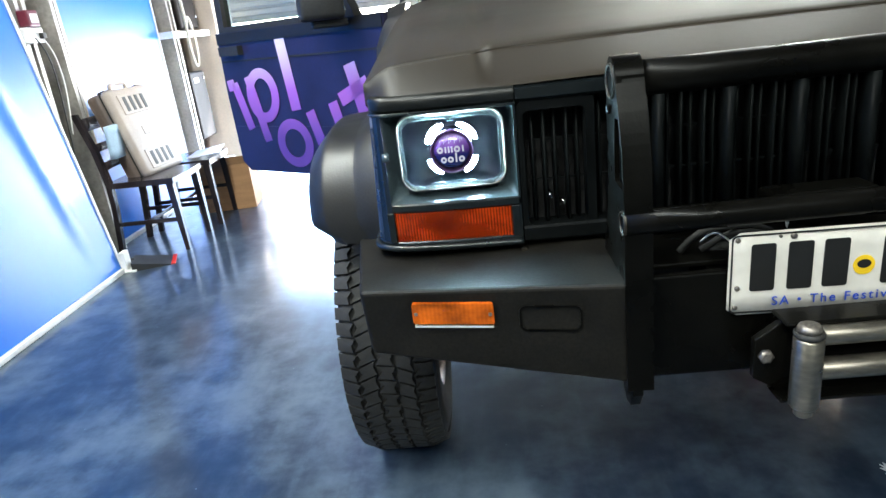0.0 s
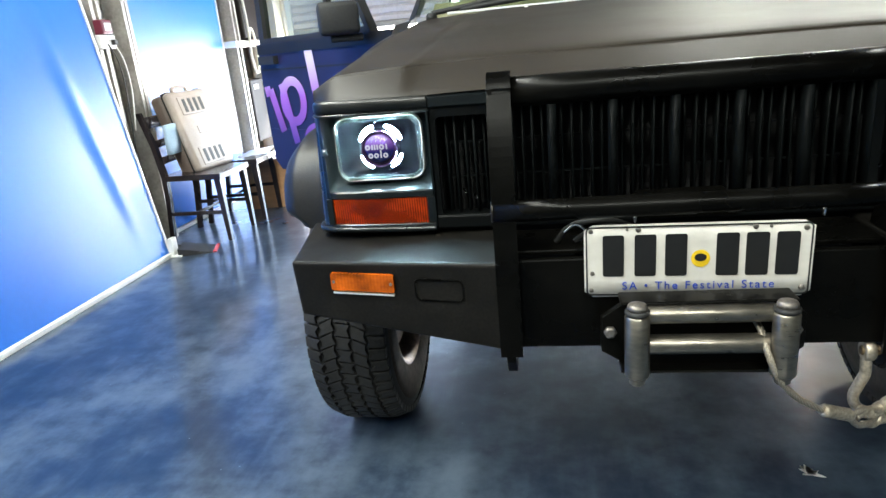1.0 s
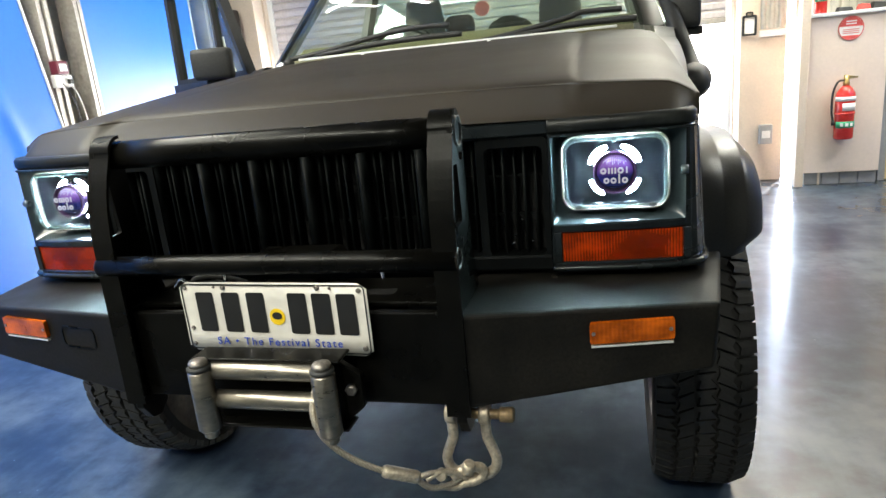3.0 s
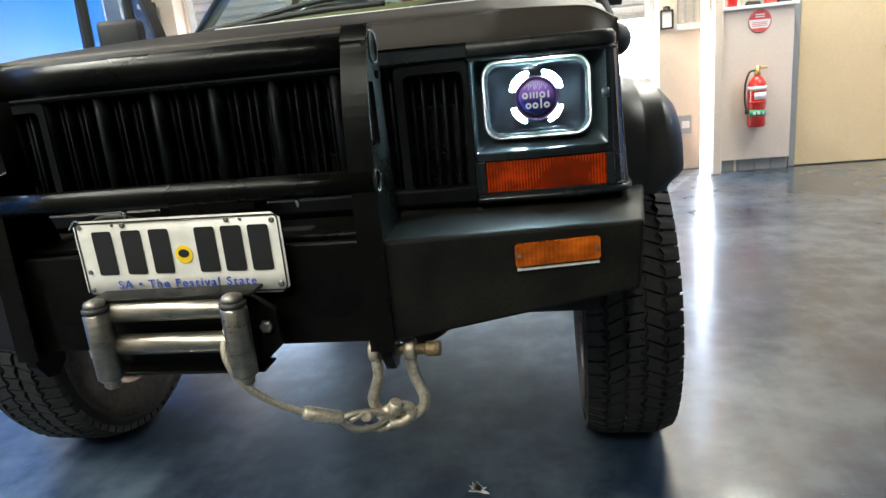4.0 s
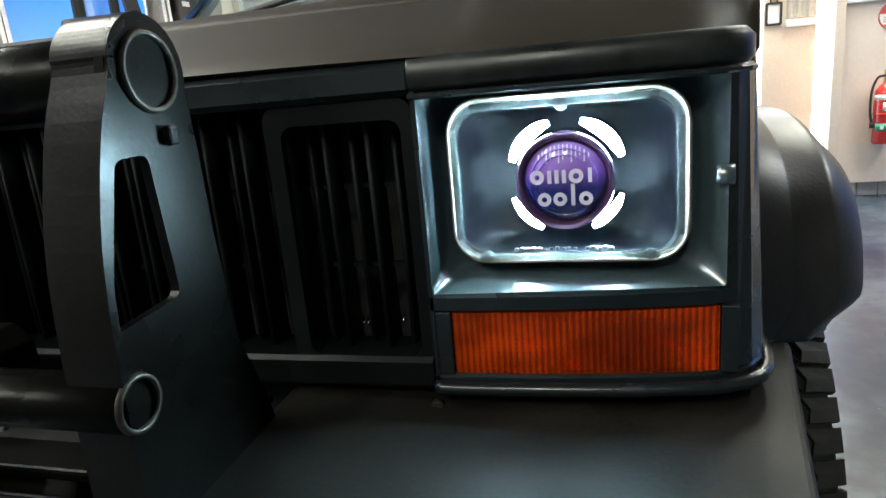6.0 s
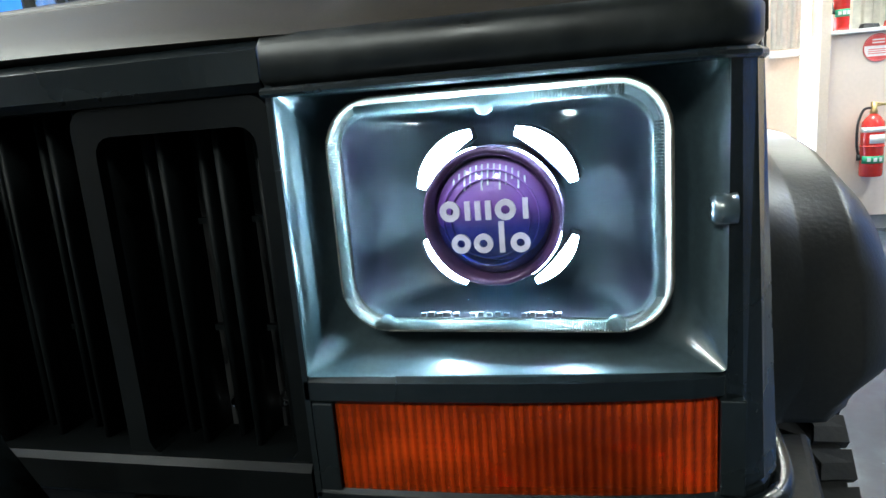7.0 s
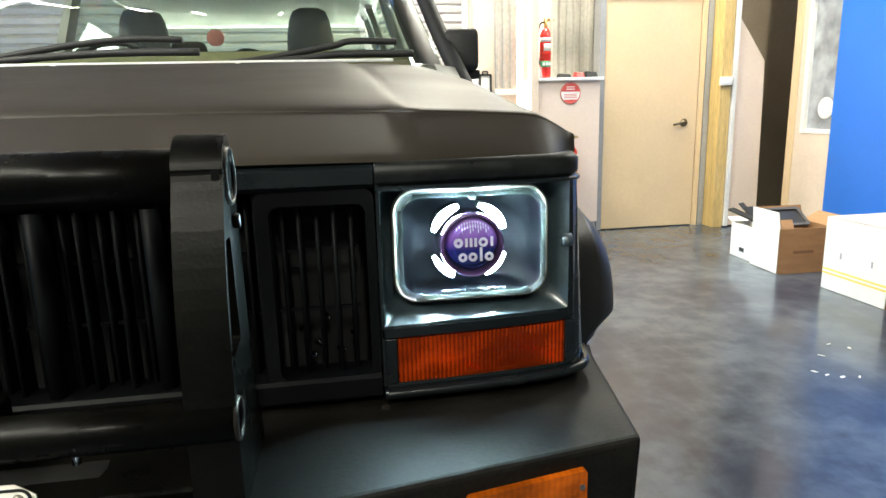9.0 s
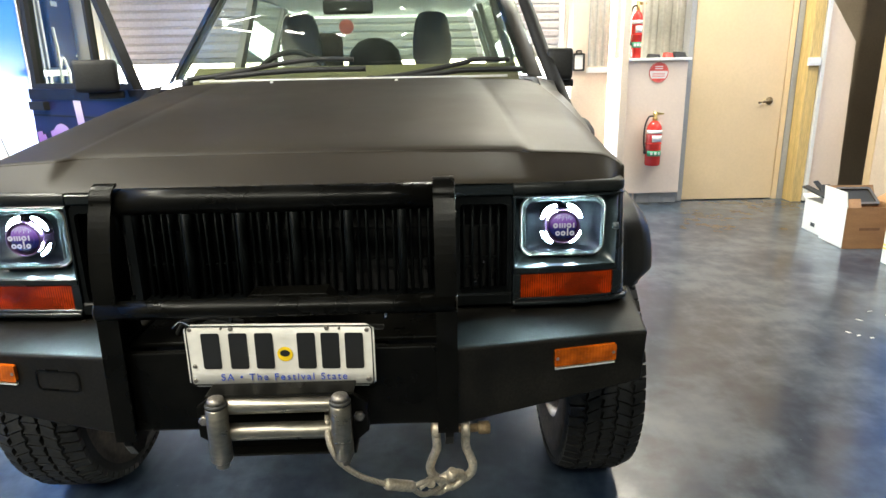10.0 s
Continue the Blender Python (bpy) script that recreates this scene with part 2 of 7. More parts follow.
def painted_sheen_lens():
    """Lens coating; its violet-above, blue-below sheen is painted in by height."""
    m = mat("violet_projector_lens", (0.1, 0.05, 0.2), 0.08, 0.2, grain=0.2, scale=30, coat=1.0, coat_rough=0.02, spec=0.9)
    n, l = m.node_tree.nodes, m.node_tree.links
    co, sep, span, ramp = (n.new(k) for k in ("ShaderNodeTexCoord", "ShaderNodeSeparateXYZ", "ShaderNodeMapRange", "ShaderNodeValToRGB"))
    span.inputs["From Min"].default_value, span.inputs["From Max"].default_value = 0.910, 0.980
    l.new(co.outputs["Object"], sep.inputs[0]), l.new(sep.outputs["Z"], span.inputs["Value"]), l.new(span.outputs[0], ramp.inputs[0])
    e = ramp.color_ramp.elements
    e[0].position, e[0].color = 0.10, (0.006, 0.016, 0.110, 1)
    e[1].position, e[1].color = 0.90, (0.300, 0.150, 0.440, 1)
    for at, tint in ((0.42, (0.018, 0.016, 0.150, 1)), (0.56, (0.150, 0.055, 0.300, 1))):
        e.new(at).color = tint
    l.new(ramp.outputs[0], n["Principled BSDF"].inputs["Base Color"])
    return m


PROJECTOR = painted_sheen_lens()
FAINT_PRINT = mat("faint_moulded_print", (0.045, 0.052, 0.060), 0.4, grain=0.1, scale=200)
PALE_PRINT = mat("pale_lens_print", (0.42, 0.40, 0.50), 0.5, grain=0.1, scale=200)
LENS_GLASS = glass_mat("headlight_glass", (0.96, 0.98, 1.0), 0.03, 1.22)
AMBER = amber_mat("amber_side_lens", 60, (0.31, 0.034, 0.0014), 9.0)
amber_n, amber_l = AMBER.node_tree.nodes, AMBER.node_tree.links
amber_clear, amber_mix = amber_n.new("ShaderNodeBsdfTransparent"), amber_n.new("ShaderNodeMixShader")
amber_clear.inputs[0].default_value, amber_mix.inputs[0].default_value = (0.95, 0.17, 0.006, 1), 0.55
amber_l.new(amber_clear.outputs[0], amber_mix.inputs[1]), amber_l.new(amber_n["Principled BSDF"].outputs[0], amber_mix.inputs[2])
amber_l.new(amber_mix.outputs[0], amber_n["Material Output"].inputs[0])
REFLECTOR = mat("dull_lamp_reflector", (0.62, 0.60, 0.56), 0.38, 0.85, grain=0.15, scale=90, stain=0.2, stain_scale=30)
AMBER2 = amber_mat("orange_indicator_lens", 45, (0.36, 0.072, 0.003), 14.0, 0.15, 0.10)
PLATE = mat("white_plate_enamel", (0.62, 0.595, 0.545), 0.35, grain=0.04, scale=60, stain=0.10, stain_scale=14)
PLATE_INK = mat("black_plate_ink", (0.012, 0.012, 0.012), 0.4, grain=0.1, scale=60)
PLATE_BLUE = mat("blue_plate_ink", (0.03, 0.07, 0.42), 0.4, grain=0.1, scale=60)
PLATE_YELLOW = mat("yellow_badge", (0.75, 0.50, 0.01), 0.4, grain=0.1, scale=60)
BRIGHT_STRIP = mat("highlight_pale_strip", (0.66, 0.65, 0.62), 0.35, 0.35, grain=0.1, scale=120)
SCREW = mat("weathered_screw", (0.22, 0.20, 0.18), 0.45, 0.8, grain=0.3, scale=200)
NAVY = mat("navy_door_wrap", (0.018, 0.017, 0.055), 0.30, grain=0.1, scale=120, stain=0.2, stain_scale=5)
def fading_vinyl():
    """Vinyl print that fades from deep violet at the bottom to pale lilac at the top."""
    m = mat("lilac_vinyl", (0.4, 0.2, 0.6), 0.35, grain=0.08, scale=100)
    n, l = m.node_tree.nodes, m.node_tree.links
    co, sep, span, ramp = (n.new(k) for k in ("ShaderNodeTexCoord", "ShaderNodeSeparateXYZ", "ShaderNodeMapRange", "ShaderNodeValToRGB"))
    span.inputs["From Min"].default_value, span.inputs["From Max"].default_value = 0.70, 1.16
    l.new(co.outputs["Object"], sep.inputs[0]), l.new(sep.outputs["Z"], span.inputs["Value"]), l.new(span.outputs[0], ramp.inputs[0])
    e = ramp.color_ramp.elements
    e[0].position, e[0].color = 0.05, (0.10, 0.045, 0.24, 1)
    e[1].position, e[1].color = 0.95, (0.66, 0.56, 0.70, 1)
    mid = e.new(0.55)
    mid.color = (0.34, 0.12, 0.50, 1)
    l.new(ramp.outputs[0], n["Principled BSDF"].inputs["Base Color"])
    return m


FADING = fading_vinyl()
LILAC = mat("lilac_vinyl", (0.42, 0.20, 0.62), 0.35, grain=0.08, scale=100, stain=0.3, stain_scale=6)
CAR_GLASS = glass_mat("car_glass", (0.86, 0.92, 0.86), 0.0, 1.62)
SEAT = mat("grey_seat_cloth", (0.30, 0.285, 0.25), 0.9, grain=0.4, scale=300, bump=0.3)
DASH = mat("olive_dash_pad", (0.20, 0.19, 0.10), 0.6, grain=0.15, scale=120, stain=0.15)
LINING = mat("grey_headlining", (0.40, 0.39, 0.35), 0.9, grain=0.1, scale=200)
PINK = mat("red_sticker", (0.78, 0.24, 0.20), 0.5, grain=0.05, scale=50)
WHEEL_STEEL = mat("brown_dusty_rim", (0.20, 0.14, 0.11), 0.5, 0.5, grain=0.3, scale=70, stain=0.4, stain_scale=12)
ALLOY = mat("silver_alloy", (0.55, 0.55, 0.55), 0.3, 0.9, grain=0.15, scale=60)
FLOOR = floor_mat()
OUTSIDE = mat("sunlit_concrete_apron", (0.68, 0.66, 0.62), 0.8, grain=0.15, scale=30, stain=0.2, stain_scale=0.5)
BLUE = mat("blue_gloss_panel", (0.015, 0.15, 0.62), 0.40, grain=0.03, scale=30, stain=0.06, stain_scale=1.2, rough_var=0.05, coat=0.2, coat_rough=0.3)
WHITE_TRIM = mat("white_trim", (0.74, 0.74, 0.72), 0.45, grain=0.05, scale=60, stain=0.1)
GREY_METAL = mat("galvanised_stud", (0.36, 0.34, 0.31), 0.5, 0.4, grain=0.15, scale=50, stain=0.2, stain_scale=5)
WALL = mat("off_white_wall", (0.69, 0.575, 0.465), 0.7, grain=0.05, scale=60, stain=0.1, stain_scale=2, bump=0.06)
# unseen walls, set dark so they reflect little in the car front
SHADED_WALL = mat("darkened_unseen_wall", (0.10, 0.115, 0.12), 0.75, grain=0.06, scale=40, stain=0.12, stain_scale=1.5)
PANEL = mat("white_painted_board", (0.73, 0.61, 0.52), 0.5, grain=0.03, scale=40, stain=0.06, stain_scale=2)
CORRUGATED = mat("corrugated_wall_steel", (0.50, 0.48, 0.43), 0.45, 0.2, grain=0.1, scale=30, stain=0.2, stain_scale=2)
SHUTTER = mat("roller_shutter_steel", (0.58, 0.54, 0.53), 0.42, 0.1, grain=0.08, scale=40, stain=0.12, stain_scale=2, per_piece=0.06)
DOOR = mat("cream_painted_door", (0.70, 0.535, 0.325), 0.42, grain=0.03, scale=50, stain=0.05, stain_scale=2)
TIMBER = mat("yellow_pine", (0.60, 0.43, 0.17), 0.55, grain=0.2, scale=25, stain=0.15, stain_scale=4, stretch=(6, 6, 0.5))
GREY_TONE = mat("grey_paint_and_shade", (0.33, 0.33, 0.33), 0.5, grain=0.06, scale=50, stain=0.1)
SHADE_TAUPE = mat("shade_taupe_wall", (0.29, 0.228, 0.162), 0.7, grain=0.06, scale=50, stain=0.1)
# unseen ceiling, kept dark so the hood mirrors little from above
CEILING = mat("darkened_unseen_ceiling", (0.13, 0.13, 0.125), 0.6, grain=0.1, scale=8, stain=0.15)
RED = mat("red_extinguisher_paint", (0.58, 0.030, 0.022), 0.25, grain=0.05, scale=60, coat=0.5)
RED_FADED = mat("faded_red_print", (0.66, 0.10, 0.085), 0.5, grain=0.08, scale=60, stain=0.15, stain_scale=20)
LABEL_WHITE = mat("white_label", (0.78, 0.77, 0.75), 0.5, grain=0.05, scale=80)
LABEL_GREEN = mat("green_label", (0.04, 0.30, 0.14), 0.5, grain=0.05, scale=80)
DULL_BRASS = mat("tarnished_brass", (0.16, 0.125, 0.08), 0.38, 0.8, grain=0.2, scale=80)
BRASS = mat("brass_valve", (0.52, 0.38, 0.16), 0.35, 0.9, grain=0.15, scale=80)
CARTON = mat("brown_cardboard", (0.36, 0.20, 0.095), 0.8, grain=0.12, scale=80, stain=0.15, stain_scale=5, stretch=(1, 1, 5))
CARTON_WHITE = mat("white_cardboard", (0.74, 0.72, 0.66), 0.7, grain=0.04, scale=80, stain=0.08, stain_scale=4)
OLD_TAPE = mat("worn_pale_tape", (0.40, 0.38, 0.33), 0.6, grain=0.3, scale=60, stain=0.45, stain_scale=18)
TAPE_YELLOW = mat("yellow_tape", (0.80, 0.60, 0.08), 0.4, grain=0.05, scale=60)
CHAIR = mat("black_lacquered_wood", (0.020, 0.016, 0.018), 0.22, grain=0.2, scale=40, stain=0.3, stain_scale=5, stretch=(1, 1, 0.3))
BEIGE = mat("beige_tool_case_plastic", (0.36, 0.305, 0.265), 0.45, grain=0.06, scale=90, stain=0.12, stain_scale=6)
ROPE = mat("pale_rope", (0.60, 0.55, 0.44), 0.8, grain=0.2, scale=200)
TUBE = glow_mat("fluorescent_tube", (1.0, 0.94, 0.84), 2.0)
LENS_FAR = mat("daylight_reflection_pane", (0.34, 0.36, 0.38), 0.08, grain=0.25, scale=5, stain=0.4, stain_scale=7)


# ---------------------------------------------------------------- mesh helpers
def box(bm, lo, hi, bevel=0.0, m=None, seg=2):
    """A box from corner to corner, its edges rounded."""
    made = bmesh.ops.create_cube(bm, size=1)["verts"]
    lo, hi = Vector(lo), Vector(hi)
    for v in made:
        v.co = Vector([lo[i] + (v.co[i] + 0.5) * (hi[i] - lo[i]) for i in range(3)])
    if bevel:
        edges = list({e for v in made for e in v.link_edges})
        out = bmesh.ops.bevel(bm, geom=edges, offset=bevel, segments=seg, affect="EDGES", profile=0.5)
        made = list({v for f in out["faces"] for v in f.verts} | {v for v in made if v.is_valid})
    if m is not None:
        bmesh.ops.transform(bm, matrix=m, verts=made)
    return made


def loft(bm, rings, closed=True, caps=True, smooth=True):
    """Skin over rings of equally many points."""
    rows = [[bm.verts.new(p) for p in ring] for ring in rings]
    for a, b in zip(rows, rows[1:]):
        count = len(a)
        for i in range(count if closed else count - 1):
            j = (i + 1) % count
            f = bm.faces.new((a[i], a[j], b[j], b[i]))
            f.smooth = smooth
    if caps and closed:
        bm.faces.new(rows[0][::-1]), bm.faces.new(rows[-1])
    return rows


def circle(c, r, axis, n=24, start=0.0):
    """Points of a circle round the axis at c."""
    axis = Vector(axis).normalized()
    side = axis.orthogonal().normalized()
    if abs(axis.z) < 0.9:
        side = axis.cross(Vector((0, 0, 1))).normalized()
    up = axis.cross(side)
    return [Vector(c) + r * (math.cos(start + math.tau * i / n) * side + math.sin(start + math.tau * i / n) * up) for i in range(n)]


def rod(bm, a, b, r, n=20, r2=None, caps=True, bevel=0.0):
    a, b = Vector(a), Vector(b)
    ax = (b - a).normalized()
    r2 = r if r2 is None else r2
    rings = [circle(a, r, ax, n), circle(b, r2, ax, n)]
    if bevel:
        rings = [circle(a, r - bevel, ax, n), circle(a + ax * bevel, r, ax, n), circle(b - ax * bevel, r2, ax, n), circle(b, r2 - bevel, ax, n)]
    return loft(bm, rings, caps=caps)


def turned(bm, base, axis, profile, n=28, caps=True):
    """A turned shape: profile of (radius, distance along the axis)."""
    base, ax = Vector(base), Vector(axis).normalized()
    return loft(bm, [circle(base + ax * h, max(r, 1e-4), ax, n) for r, h in profile], caps=caps)


def hose(bm, points, r, n=12, caps=True, twist=0.0):
    """A round tube along smoothly joined points."""
    pts = [Vector(p) for p in points]
    fine = []
    for i in range(len(pts) - 1):
        p0, p1, p2, p3 = pts[max(i - 1, 0)], pts[i], pts[i + 1], pts[min(i + 2, len(pts) - 1)]
        for k in range(8):
            t = k / 8
            fine.append(0.5 * ((2 * p1) + (p2 - p0) * t + (2 * p0 - 5 * p1 + 4 * p2 - p3) * t * t + (3 * p1 - p0 - 3 * p2 + p3) * t ** 3))
    fine.append(pts[-1])
    rings, side = [], None
    for i, p in enumerate(fine):
        ax = (fine[min(i + 1, len(fine) - 1)] - fine[max(i - 1, 0)]).normalized()
        side = ax.orthogonal().normalized() if side is None else (side - ax * side.dot(ax)).normalized()
        up = ax.cross(side)
        rings.append([p + r * (math.cos(math.tau * k / n) * side + math.sin(math.tau * k / n) * up) for k in range(n)])
    return loft(bm, rings, caps=caps)


def slab(bm, outline, axis, lo, hi, bevel=0.0):
    """A flat outline (pairs) pushed along an axis from lo to hi. axis x: pairs are y, z; y: x, z; z: x, y."""
    def put(p, d):
        return {"x": (d, p[0], p[1]), "y": (p[0], d, p[1]), "z": (p[0], p[1], d)}[axis]
    a = [bm.verts.new(put(p, lo)) for p in outline]
    b = [bm.verts.new(put(p, hi)) for p in outline]
    n = len(outline)
    faces = [bm.faces.new(a[::-1]), bm.faces.new(b)] + [bm.faces.new((a[i], a[(i + 1) % n], b[(i + 1) % n], b[i])) for i in range(n)]
    if bevel:
        bmesh.ops.bevel(bm, geom=list({e for f in faces for e in f.edges}), offset=bevel, segments=2, affect="EDGES", profile=0.5)


def frame_slab(bm, outer, inner, axis, lo, hi):
    """A flat plate with one window; outer and inner have equally many points."""
    def put(p, d):
        return {"x": (d, p[0], p[1]), "y": (p[0], d, p[1]), "z": (p[0], p[1], d)}[axis]
    rows = [[bm.verts.new(put(p, d)) for p in loop] for loop, d in ((outer, lo), (outer, hi), (inner, hi), (inner, lo))]
    n = len(outer)
    for a, b in ((0, 1), (1, 2), (2, 3), (3, 0)):
        for i in range(n):
            j = (i + 1) % n
            bm.faces.new((rows[a][i], rows[a][j], rows[b][j], rows[b][i]))


def round_rect(cx, cz, w, h, r, n=6):
    """Outline of a rounded rectangle as pairs."""
    out = []
    for sx, sz, a0 in ((1, 1, 0), (-1, 1, 90), (-1, -1, 180), (1, -1, 270)):
        for k in range(n + 1):
            a = radians(a0 + 90 * k / n)
            out.append((cx + sx * (w / 2 - r) + r * math.cos(a), cz + sz * (h / 2 - r) + r * math.sin(a)))
    return out


def mesh(bm, name, material):
    bmesh.ops.recalc_face_normals(bm, faces=bm.faces)
    data = bpy.data.meshes.new(name)
    bm.to_mesh(data)
    bm.free()
    data.materials.append(material)
    return data


def part(name, bm, material, parent, label="", smooth=None, kind=""):
    """One mesh under a thing or under one of its parts."""
    if smooth is not None:
        for f in bm.faces:
            f.smooth = smooth
    ob = new(name, mesh(bm, name, material))
    ob.parent = parent
    return tagged(ob, label, kind=kind)


def thing(name, label, category, at=(0, 0, 0), turn=0.0, group="", kind=""):
    ob = new(name)
    ob.empty_display_size = 0.1
    ob.matrix_basis = pose(*at, 0, 0, turn)
    return tagged(ob, label, category, group, kind)


def single(name, bm, material, label, category, group="", kind="", at=(0, 0, 0), turn=0.0):
    ob = new(name, mesh(bm, name, material))
    ob.matrix_basis = pose(*at, 0, 0, turn)
    return tagged(ob, label, category, group, kind)


def words(name, text, size, material, parent, m, label="", thick=0.0006, stretch=1.0):
    """Flat raised lettering as a mesh in the built-in font."""
    curve = bpy.data.curves.new(name, "FONT")
    curve.body, curve.size, curve.extrude, curve.align_x, curve.align_y = text, size, thick, "CENTER", "CENTER"
    curve.space_character = stretch
    tmp = bpy.data.objects.new(name, curve)
    data = bpy.data.meshes.new_from_object(tmp)
    bpy.data.objects.remove(tmp)
    data.transform(m)
    data.materials.append(material)
    ob = new(name, data)
    ob.parent = parent
    return tagged(ob, label)


def bms():
    return bmesh.new()


def smoothstep(a, b, x):
    t = min(1, max(0, (x - a) / (b - a)))
    return t * t * (3 - 2 * t)


# ---------------------------------------------------------------- the room
X0, X1, Y0, Y1, TOP = -3.15, 4.25, -4.2, 5.3, 3.9
OPEN_L, OPEN_R, SHUT_Z = -2.72, 1.63, 1.39


def structure(name, bm, material, label, category):
    return single(name, bm, material, label, category, kind="structure")


b = bms()
box(b, (X0 - 0.2, Y0 - 0.2, -0.15), (X1 + 2.0, Y1 + 0.2, 0.0))
structure("floor", b, FLOOR, "dark sealed concrete workshop floor, scuffed and glossy", "floor")
b = bms()
bmesh.ops.create_grid(b, x_segments=1, y_segments=1, size=400)
for v in b.verts:
    v.co.z = -0.16
structure("ground", b, OUTSIDE, "pale sunlit concrete yard outside the roller door", "ground")
b = bms()
box(b, (X0 - 0.3, Y1 + 0.2, -0.158), (X1 + 2.0, Y1 + 6.5, -0.012))
structure("pavement", b, OUTSIDE, "pale sunlit concrete apron before the roller door", "pavement")
b = bms()
box(b, (X0 - 0.2, Y0 - 0.2, TOP), (X1 + 2.0, Y1 + 0.2, TOP + 0.12))
structure("ceiling", b, CEILING, "plain unseen workshop ceiling, kept dark", "ceiling")

# back wall round the roller door and the narrow gap beside it
b = bms()
box(b, (X0 - 0.2, Y1, 0), (OPEN_L, Y1 + 0.2, TOP))
box(b, (OPEN_L, Y1, 2.9), (OPEN_R, Y1 + 0.2, TOP))
box(b, (OPEN_R, Y1, 0), (2.05, Y1 + 0.2, TOP))
box(b, (2.05, Y1, 3.2), (2.20, Y1 + 0.2, TOP))
box(b, (2.20, Y1, 0), (X1 + 2.0, Y1 + 0.2, TOP))
structure("wall_back", b, WALL, "off-white workshop wall with a roller door opening", "wall")
b = bms()
box(b, (X0 - 0.2, Y0 - 0.2, 0), (X0, Y1, TOP))
structure("wall_side", b, CORRUGATED, "grey steel workshop side wall", "wall")
b = bms()
box(b, (X0, Y0 - 0.2, 0), (X1 + 2.0, Y0, TOP))
structure("wall_front", b, SHADED_WALL, "plain unseen workshop wall, dark to cut reflections", "wall")
b = bms()
box(b, (X1 + 1.8, Y0, 0), (X1 + 2.0, Y1, TOP))
structure("wall_end", b, WALL, "plain off-white end wall", "wall")

# roller shutter, half raised
shutter = thing("roller_shutter", "half-raised grey ribbed steel roller shutter", "roller door", (0, 0, 0), kind="structure")
b = bms()
prof = [(0.0, 0.0), (0.012, 0.008), (0.014, 0.045), (0.0, 0.058), (-0.004, 0.074), (0.003, 0.074), (0.008, 0.06), (0.022, 0.047), (0.020, 0.006), (0.008, -0.002)]
loft(b, [[(x, Y1 + 0.10 - p[0], p[1]) for p in prof] for x in (OPEN_L - 0.02, OPEN_R + 0.02)], smooth=False)
slat_data = mesh(b, "shutter_slat", SHUTTER)
z = SHUT_Z
while z < 2.95:
    o = new("shutter_slat", slat_data)
    o.parent = shutter
    o.location.z = z
    z += 0.074
b = bms()
box(b, (OPEN_L, Y1 + 0.07, SHUT_Z - 0.05), (OPEN_R, Y1 + 0.115, SHUT_Z), 0.006)
part("bottom_rail", b, GREY_METAL, shutter, "steel bottom rail")
for s, x in ((1, OPEN_L), (-1, OPEN_R)):
    b = bms()
    box(b, (min(x, x + s * 0.05), Y1 + 0.06, 0), (max(x, x + s * 0.05), Y1 + 0.15, 2.9), 0.004)
    part("guide_rail", b, WHITE_TRIM, shutter)

# pilasters beside the roller door
b = bms()
box(b, (OPEN_L - 0.32, Y1 - 0.18, 0), (OPEN_L - 0.02, Y1 - 0.002, TOP), 0.006)
structure("pilaster_1", b, WALL, "off-white pilaster beside the roller door", "pilaster")
b = bms()
box(b, (OPEN_R + 0.02, Y1 - 0.22, 0), (2.0, Y1 - 0.002, TOP), 0.006)
structure("pilaster_2", b, WALL, "off-white pilaster between roller door and side gap", "pilaster")
b = bms()
box(b, (OPEN_R + 0.16, Y1 - 0.262, 1.19), (1.995, Y1 - 0.225, 1.24), 0.004)
structure("trim_rail", b, WHITE_TRIM, "short white rail across the pilaster", "trim")

b = bms()
ring = [(1.80 + 0.006 * k, Y1 - 0.232 - 0.008 * math.tanh(3 * math.sin(math.tau * k / 11))) for k in range(33)]
slab(b, ring + [(1.992, Y1 - 0.222), (1.80, Y1 - 0.222)], "z", 1.25, TOP - 0.01)
structure("trim_cladding", b, CORRUGATED, "beige ribbed cladding strip on the pilaster", "cladding")

# column and dado beside the gap
b = bms()
box(b, (2.012, 4.70, 0), (2.075, 4.80, TOP), 0.006)
box(b, (2.2, 4.78, 0), (2.215, 5.296, TOP))
structure("column", b, WALL, "pale painted steel column", "column")
dado = thing("dado_wall", "low white board wall with a shelf top", "wall", kind="structure")
b = bms()
box(b, (2.08, 4.75, 0.10), (2.62, 4.80, 1.29), 0.004)
part("board", b, PANEL, dado)
b = bms()
box(b, (2.08, 4.72, 1.29), (2.64, 5.296, 1.315), 0.003)
part("shelf", b, WHITE_TRIM, dado)
for k in range(4):
    b = bms()
    box(b, (2.10 + 0.13 * k + 0.004, 4.79, 0.0), (2.10 + 0.13 * (k + 1), 4.86, 0.098), 0.004)
    part("brick", b, GREY_TONE, dado)

# corrugated wall steel above the shelf
b = bms()
ring = []
for k in range(0, 67):
    x = 2.102 + k * 0.01
    ring.append((x, 5.25 + 0.018 * math.tanh(4 * math.sin(math.tau * k / 13))))
back = [(x, 5.294) for x, _ in ring[::-1]]
slab(b, ring + back, "z", 1.317, TOP - 0.004)
structure("corrugated_wall", b, CORRUGATED, "grey corrugated steel wall above the shelf", "wall")

